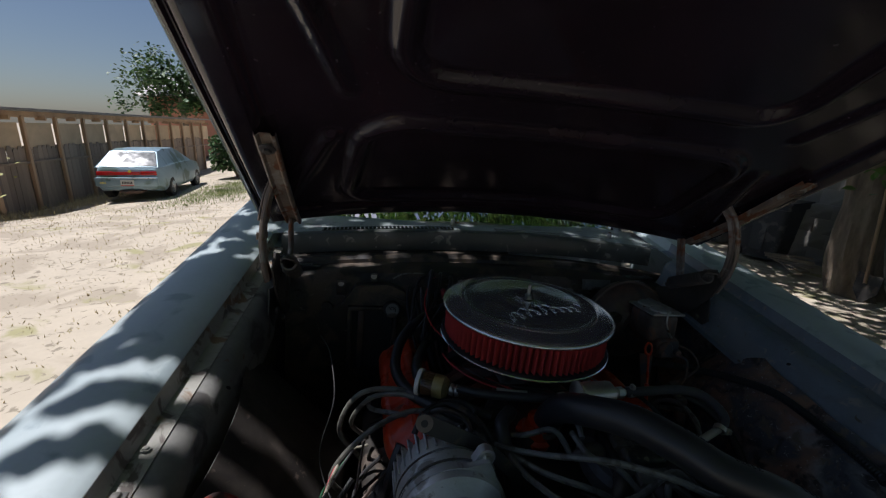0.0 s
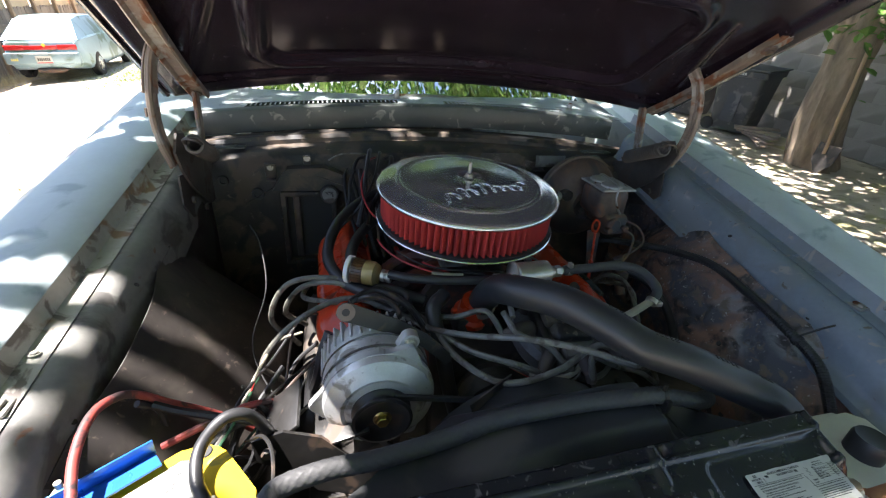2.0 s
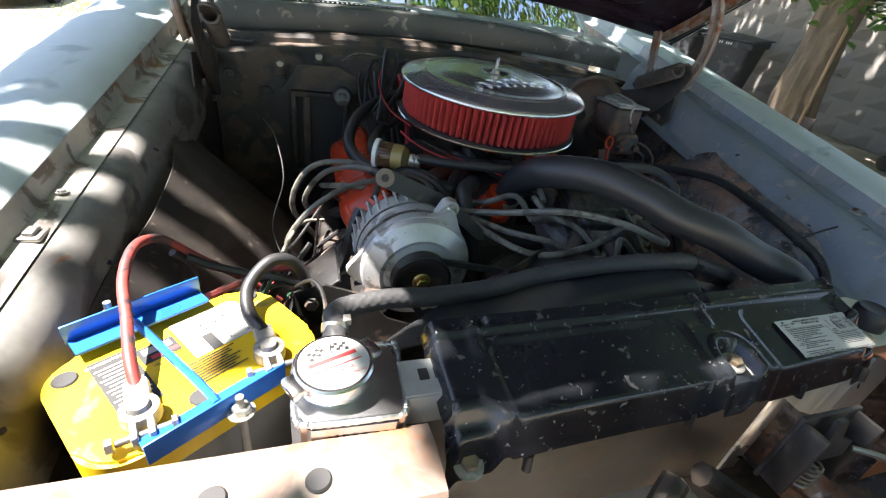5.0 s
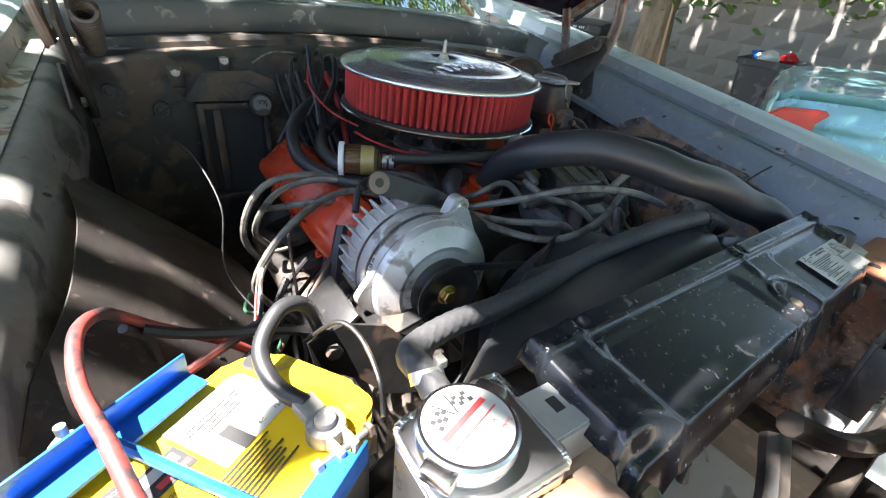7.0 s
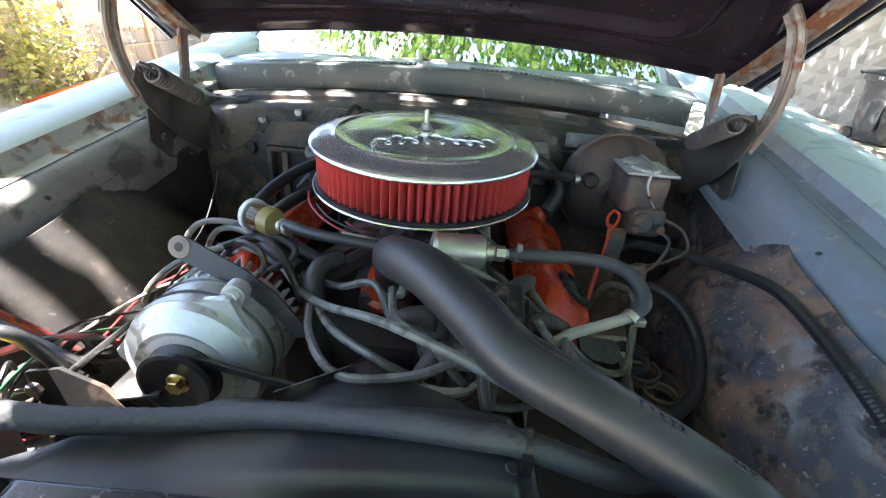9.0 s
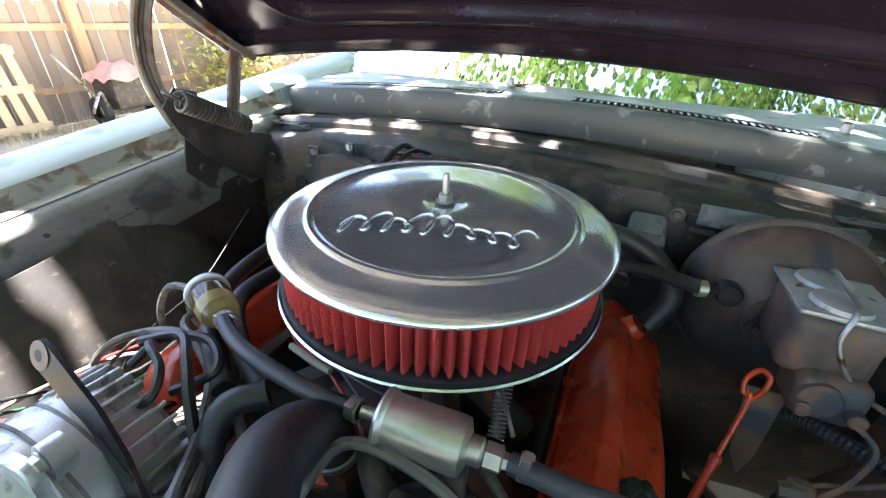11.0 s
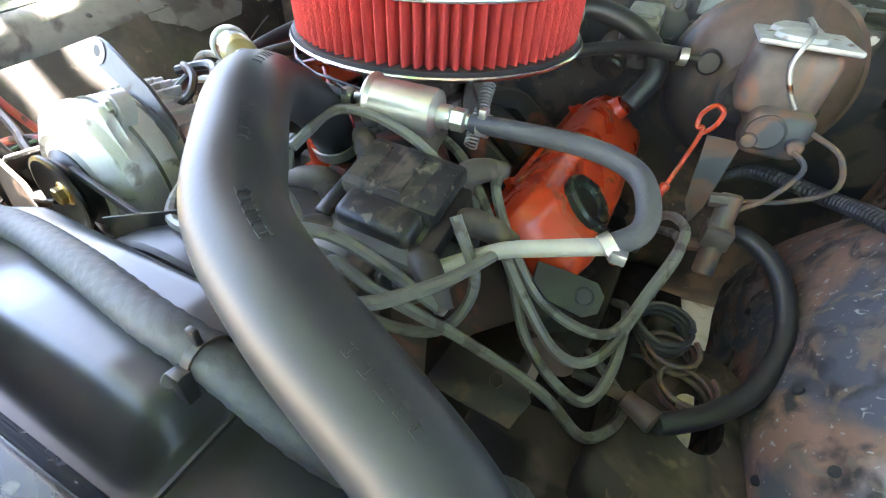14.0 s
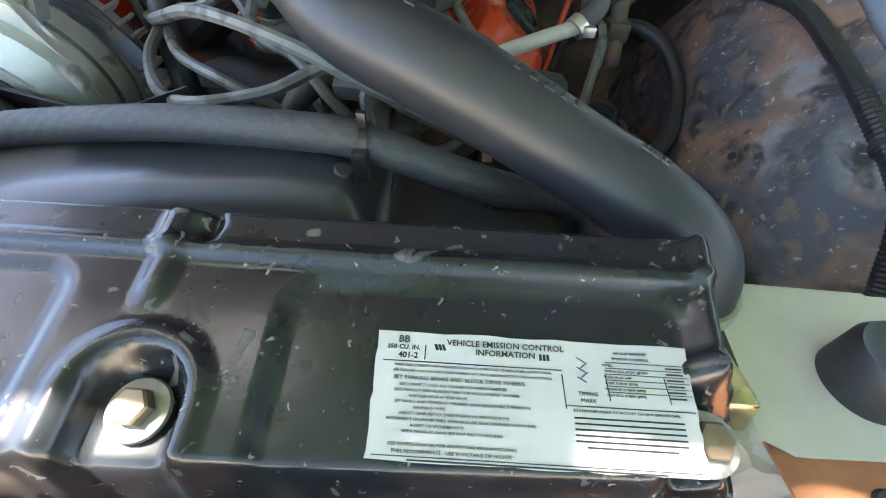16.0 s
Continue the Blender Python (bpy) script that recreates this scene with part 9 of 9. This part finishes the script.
# ---- loose wiring low on the passenger side ----
random.seed(31)
WIRES = (("rubber", 0.0055), ("greenwire", 0.0026), ("rubber", 0.0032), ("rusty", 0.0026), ("tan_hose", 0.003), ("rubber", 0.0045), ("redwire", 0.0022), ("greenwire", 0.0022), ("rubber", 0.003), ("wire", 0.004), ("rubber", 0.006), ("rusty", 0.003), ("black", 0.0035), ("rubber", 0.0028))
for k, (mn, r) in enumerate(WIRES):
    a = random.uniform(0, 6.28)
    x0, y0, z0 = -0.36 + random.uniform(-0.05, 0.05), 1.00 + random.uniform(-0.08, 0.12), 0.70 + random.uniform(-0.06, 0.06)
    pts = [(x0, y0, z0), (x0 - 0.05, y0 - 0.06, z0 - 0.03 + random.uniform(-0.02, 0.05)), (-0.43 + random.uniform(-0.05, 0.04), 0.89 + random.uniform(-0.04, 0.04), 0.68 + random.uniform(-0.06, 0.07)), (-0.46 + random.uniform(-0.08, 0.05), 0.83 + random.uniform(-0.03, 0.04), 0.67 + random.uniform(-0.07, 0.06)), (-0.50 + random.uniform(-0.10, 0.08), 0.86 + random.uniform(-0.04, 0.05), 0.62 + random.uniform(-0.05, 0.05)), (-0.56 + random.uniform(-0.05, 0.1), 0.92 + random.uniform(-0.04, 0.1), 0.55)]
    colour = {"rubber": "black", "greenwire": "green", "rusty": "brown", "tan_hose": "cream", "redwire": "red", "wire": "grey", "black": "black"}[mn]
    wire("loose_wire", pts, r, M[mn], "loose " + colour + " wire beside the battery", "wire", "loose wiring", 7)
wire("loose_wire", [(-0.50, 1.40, 0.84), (-0.47, 1.33, 0.82), (-0.45, 1.22, 0.76), (-0.47, 1.10, 0.70), (-0.43, 1.02, 0.64), (-0.38, 0.98, 0.62)], 0.0016, M["ink"], "thin dark wire along the wheelhouse", "wire", "loose wiring", 6)
wire("loose_wire", [(-0.52, 1.50, 0.86), (-0.44, 1.53, 0.90), (-0.40, 1.535, 0.915), (-0.34, 1.53, 0.925), (-0.26, 1.52, 0.90)], 0.0016, M["hinge"], "thin dark wire over the heater box", "wire", "loose wiring", 6)
for k in range(7):
    x = -0.25 + 0.022 * k
    wire("engine_harness", [(x, 1.55, 0.94 - 0.006 * k), (x - 0.01, 1.50, 0.925 + 0.01 * (k % 3)), (x - 0.005 + 0.01 * (k % 2), 1.45, 0.87), (x + 0.01, 1.40, 0.82 - 0.01 * k), (x + 0.02, 1.34, 0.76)], 0.004 + 0.0015 * (k % 3), M[("rubber", "black", "rubber", "rusty", "rubber", "redwire", "rubber")[k]], "dark wiring harness behind the air cleaner", "wire", "firewall harness", 8)
# harness on the alternator's back
wire("alternator_lead", [(-0.30, 0.97, 0.76), (-0.335, 0.985, 0.74), (-0.35, 0.97, 0.70), (-0.355, 0.93, 0.66)], 0.009, M["rubber"], "taped black alternator lead", "cable", seg=10)
wire("alternator_lead", [(-0.20, 0.99, 0.82), (-0.16, 1.02, 0.845), (-0.20, 1.045, 0.855), (-0.26, 1.03, 0.845), (-0.285, 1.0, 0.815)], 0.006, M["rubber"], "taped black wiring over the alternator", "cable", seg=8)
wire("sensor_wire", [(-0.11, 1.13, 0.86), (-0.05, 1.075, 0.855), (0.0, 1.045, 0.845), (0.03, 1.02, 0.83)], 0.0022, M["redwire"], "thin red sensor wire", "wire", seg=6)
wire("sensor_wire", [(-0.10, 1.12, 0.855), (-0.03, 1.07, 0.865), (0.05, 1.02, 0.868), (0.085, 0.99, 0.86)], 0.0020, M["ink"], "thin black sensor wire", "wire", seg=6)
# coiled steel line and dark castings on the driver's side
bm = bmesh.new()
tube(bm, [(0.445 + (0.032 + 0.002 * math.sin(k)) * math.cos(2 * math.pi * k / 14), 1.10 + 0.036 * math.sin(2 * math.pi * k / 14), 0.66 - 0.0006 * k) for k in range(45)], 0.0045, 7, 1)
lone("coiled_line", bm, M["grey_hose"], "coiled dusty steel line", "pipe", at=(0.445, 1.10, 0.64))
sg = thing("steering_box", (0.46, 0.88, 0.38), "greasy black steering gearbox", "steering box")
bm = bmesh.new()
rod(bm, (0.44, 0.78, 0.45), (0.45, 0.98, 0.48), 0.055, 0.05, 20, 0.01)
rod(bm, (0.45, 0.97, 0.48), (0.47, 1.25, 0.56), 0.02)
rod(bm, (0.41, 0.88, 0.38), (0.41, 0.88, 0.56), 0.045, bev=0.01)
part("housing", bm, M["iron"], sg)
bm = bmesh.new()
for a in range(4):
    hexbolt(bm, (0.41 + 0.03 * math.cos(1.57 * a), 0.88 + 0.03 * math.sin(1.57 * a), 0.56), (0, 0, 1), 0.008, 0.008)
part("bolt", bm, M["hinge"], sg)
st = thing("smog_bracket", (0.25, 0.93, 0.62), "black slotted engine bracket", "bracket")
bm = bmesh.new()
prism(bm, [(-0.05, -0.03), (0.05, -0.035), (0.06, 0.0), (0.04, 0.03), (-0.04, 0.03)], 0.005, Matrix.Translation((0.27, 0.90, 0.66)) @ Matrix.Rotation(radians(20), 4, "X"))
hexbolt(bm, (0.29, 0.90, 0.666), (0, -0.3, 1), 0.008, 0.007)
part("plate", bm, M["black"], st)
# lower splash panels that close the bay around the frame
for s in (-1, 1):
    bm = bmesh.new()
    sheet(bm, lambda u, v, s=s: Vector((side(s, 0.30 + 0.24 * u), 1.04 + 0.55 * v, 0.34 + 0.05 * math.sin(3 * v))), [k / 4 for k in range(5)], [k / 6 for k in range(7)], 0.004)
    part("splash_panel", bm, M["iron"], old_car)

# harness and small hoses between the firewall and the carburettor
for pts, r, mn in (
    ([(-0.185, 1.56, 0.985), (-0.19, 1.50, 1.005), (-0.205, 1.44, 0.965), (-0.215, 1.38, 0.915), (-0.235, 1.30, 0.875)], 0.006, "rubber"),
    ([(-0.155, 1.56, 0.985), (-0.165, 1.49, 1.000), (-0.185, 1.42, 0.955), (-0.225, 1.37, 0.90), (-0.28, 1.36, 0.84)], 0.004, "black"),
    ([(-0.20, 1.57, 0.97), (-0.225, 1.51, 0.975), (-0.245, 1.46, 0.93), (-0.255, 1.41, 0.885), (-0.30, 1.39, 0.82)], 0.005, "rubber"),
    ([(-0.17, 1.55, 0.975), (-0.195, 1.47, 0.985), (-0.22, 1.41, 0.94), (-0.205, 1.33, 0.90), (-0.16, 1.28, 0.875)], 0.0022, "redwire"),
    ([(-0.14, 1.55, 0.97), (-0.13, 1.50, 0.985), (-0.15, 1.44, 0.94), (-0.19, 1.40, 0.89), (-0.21, 1.33, 0.86)], 0.007, "black"),
    ([(-0.30, 1.57, 0.96), (-0.27, 1.54, 0.985), (-0.235, 1.535, 0.99), (-0.19, 1.545, 0.985)], 0.0024, "wire"),
    ([(-0.165, 1.14, 0.885), (-0.13, 1.10, 0.878), (-0.08, 1.075, 0.872), (-0.03, 1.06, 0.874), (0.06, 1.05, 0.872), (0.12, 1.06, 0.866)], 0.0018, "black"),
    ([(-0.20, 1.20, 0.885), (-0.185, 1.16, 0.878), (-0.15, 1.12, 0.868), (-0.10, 1.085, 0.862), (-0.06, 1.07, 0.862)], 0.0022, "redwire"),
    ([(-0.10, 1.075, 0.863), (-0.065, 1.067, 0.862), (-0.035, 1.062, 0.862)], 0.0042, "tan_hose"),
    ([(-0.26, 1.02, 0.845), (-0.235, 1.0, 0.866), (-0.20, 0.985, 0.862), (-0.185, 0.965, 0.848), (-0.195, 0.95, 0.835)], 0.005, "black"),
    ([(-0.27, 1.01, 0.85), (-0.225, 1.03, 0.862), (-0.185, 1.005, 0.858), (-0.155, 0.98, 0.84), (-0.13, 0.96, 0.80)], 0.0065, "black"),
    ([(-0.31, 0.99, 0.80), (-0.325, 0.975, 0.765), (-0.335, 0.965, 0.72), (-0.35, 0.96, 0.68)], 0.010, "rubber"),
    ([(-0.43, 0.80, 0.765), (-0.40, 0.775, 0.800), (-0.385, 0.745, 0.795), (-0.385, 0.70, 0.775), (-0.40, 0.66, 0.772)], 0.0028, "black"),
    ([(-0.59, 0.88, 0.785), (-0.575, 0.90, 0.75), (-0.57, 0.90, 0.70), (-0.56, 0.89, 0.64)], 0.0055, "rubber"),
    ([(-0.575, 0.89, 0.77), (-0.54, 0.885, 0.755), (-0.49, 0.875, 0.745), (-0.44, 0.86, 0.742), (-0.38, 0.85, 0.72)], 0.0065, "black"),
):
    wire("harness_wire", pts, r, M[mn], {"rubber": "black rubber-sleeved harness wire", "black": "taped black harness wire", "redwire": "thin red harness wire", "wire": "thin grey harness wire", "tan_hose": "pale yellow wire connector"}[mn], "wire", "engine harness", 7)
# coiled lines below the brake valve
for k in range(2):
    c = Vector((0.46 + 0.02 * k, 1.07 - 0.05 * k, 0.625))
    bm = bmesh.new()
    tube(bm, [c + Vector((0.030 * math.cos(a), 0.030 * math.sin(a), 0.0022 * a)) for a in (0.4 * i for i in range(34))], 0.0034, 7, 1)
    lone("coiled_line", bm, M["castiron"], "coiled dull brown-grey brake line", "pipe", "brake lines", at=c)
# pierced crossmember plate with oval holes
xp = thing("crossmember_plate", (0.36, 0.80, 0.50), "dusty dark pierced suspension plate", "plate")
bm = bmesh.new()
sheet(bm, lambda x, y: Vector((x, y, 0.56 + 0.10 * (x - 0.30) - 0.15 * (y - 0.80) ** 2 + 0.012 * math.sin(22 * x))), [0.26 + 0.02 * k for k in range(14)], [0.66 + 0.02 * k for k in range(16)], 0.004)
part("plate", bm, M["iron"], xp)
for x, y in ((0.33, 0.78), (0.44, 0.84)):
    bm = bmesh.new()
    lathe(bm, [(0, 0.003), (0.030, 0.003), (0.036, 0.006), (0.040, 0.0), (0, -0.001)], (x, y, 0.566 + 0.10 * (x - 0.30)), (0.1, 0, 1), 24)
    part("hole", bm, M["ink"], xp)

# clips, grommets and stampings along the firewall
for x, z, w, h in ((-0.46, 0.925, 0.030, 0.05), (-0.36, 0.955, 0.02, 0.035), (-0.08, 0.945, 0.022, 0.05), (0.02, 0.955, 0.016, 0.03), (0.115, 0.935, 0.020, 0.055), (0.36, 0.945, 0.05, 0.028), (0.60, 0.93, 0.03, 0.05)):
    clip = thing("firewall_clip", (x, 1.575, z), "small dark steel clip on the firewall", "clip", "firewall clips")
    bm = bmesh.new()
    box(bm, (x, 1.578, z), (w, 0.006, h), rot=Matrix.Rotation(radians(8), 3, "X"), bev=0.0015)
    box(bm, (x, 1.566, z - h * 0.42), (w * 0.8, 0.022, 0.004), bev=0.001)
    part("strip", bm, M["hinge"], clip)
    bm = bmesh.new()
    hexbolt(bm, (x, 1.574, z + h * 0.25), (0, -1, 0.1), 0.006, 0.006, 0.009)
    part("bolt", bm, M["steel"], clip)
for x, z, r in ((-0.50, 0.86, 0.016), (-0.07, 0.86, 0.020), (0.05, 0.88, 0.013), (0.14, 0.83, 0.018), (-0.585, 0.90, 0.013)):
    bm = bmesh.new()
    lathe(bm, [(0, 0.003), (r * 0.55, 0.003), (r * 0.6, 0.007), (r, 0.007), (r * 1.1, 0.0), (0, -0.002)], (x, 1.572, z), (0, -1, 0.05), 20)
    lone("rubber_grommet", bm, M["rubber"], "black rubber grommet in the firewall", "grommet", "firewall grommets", at=(x, 1.572, z))
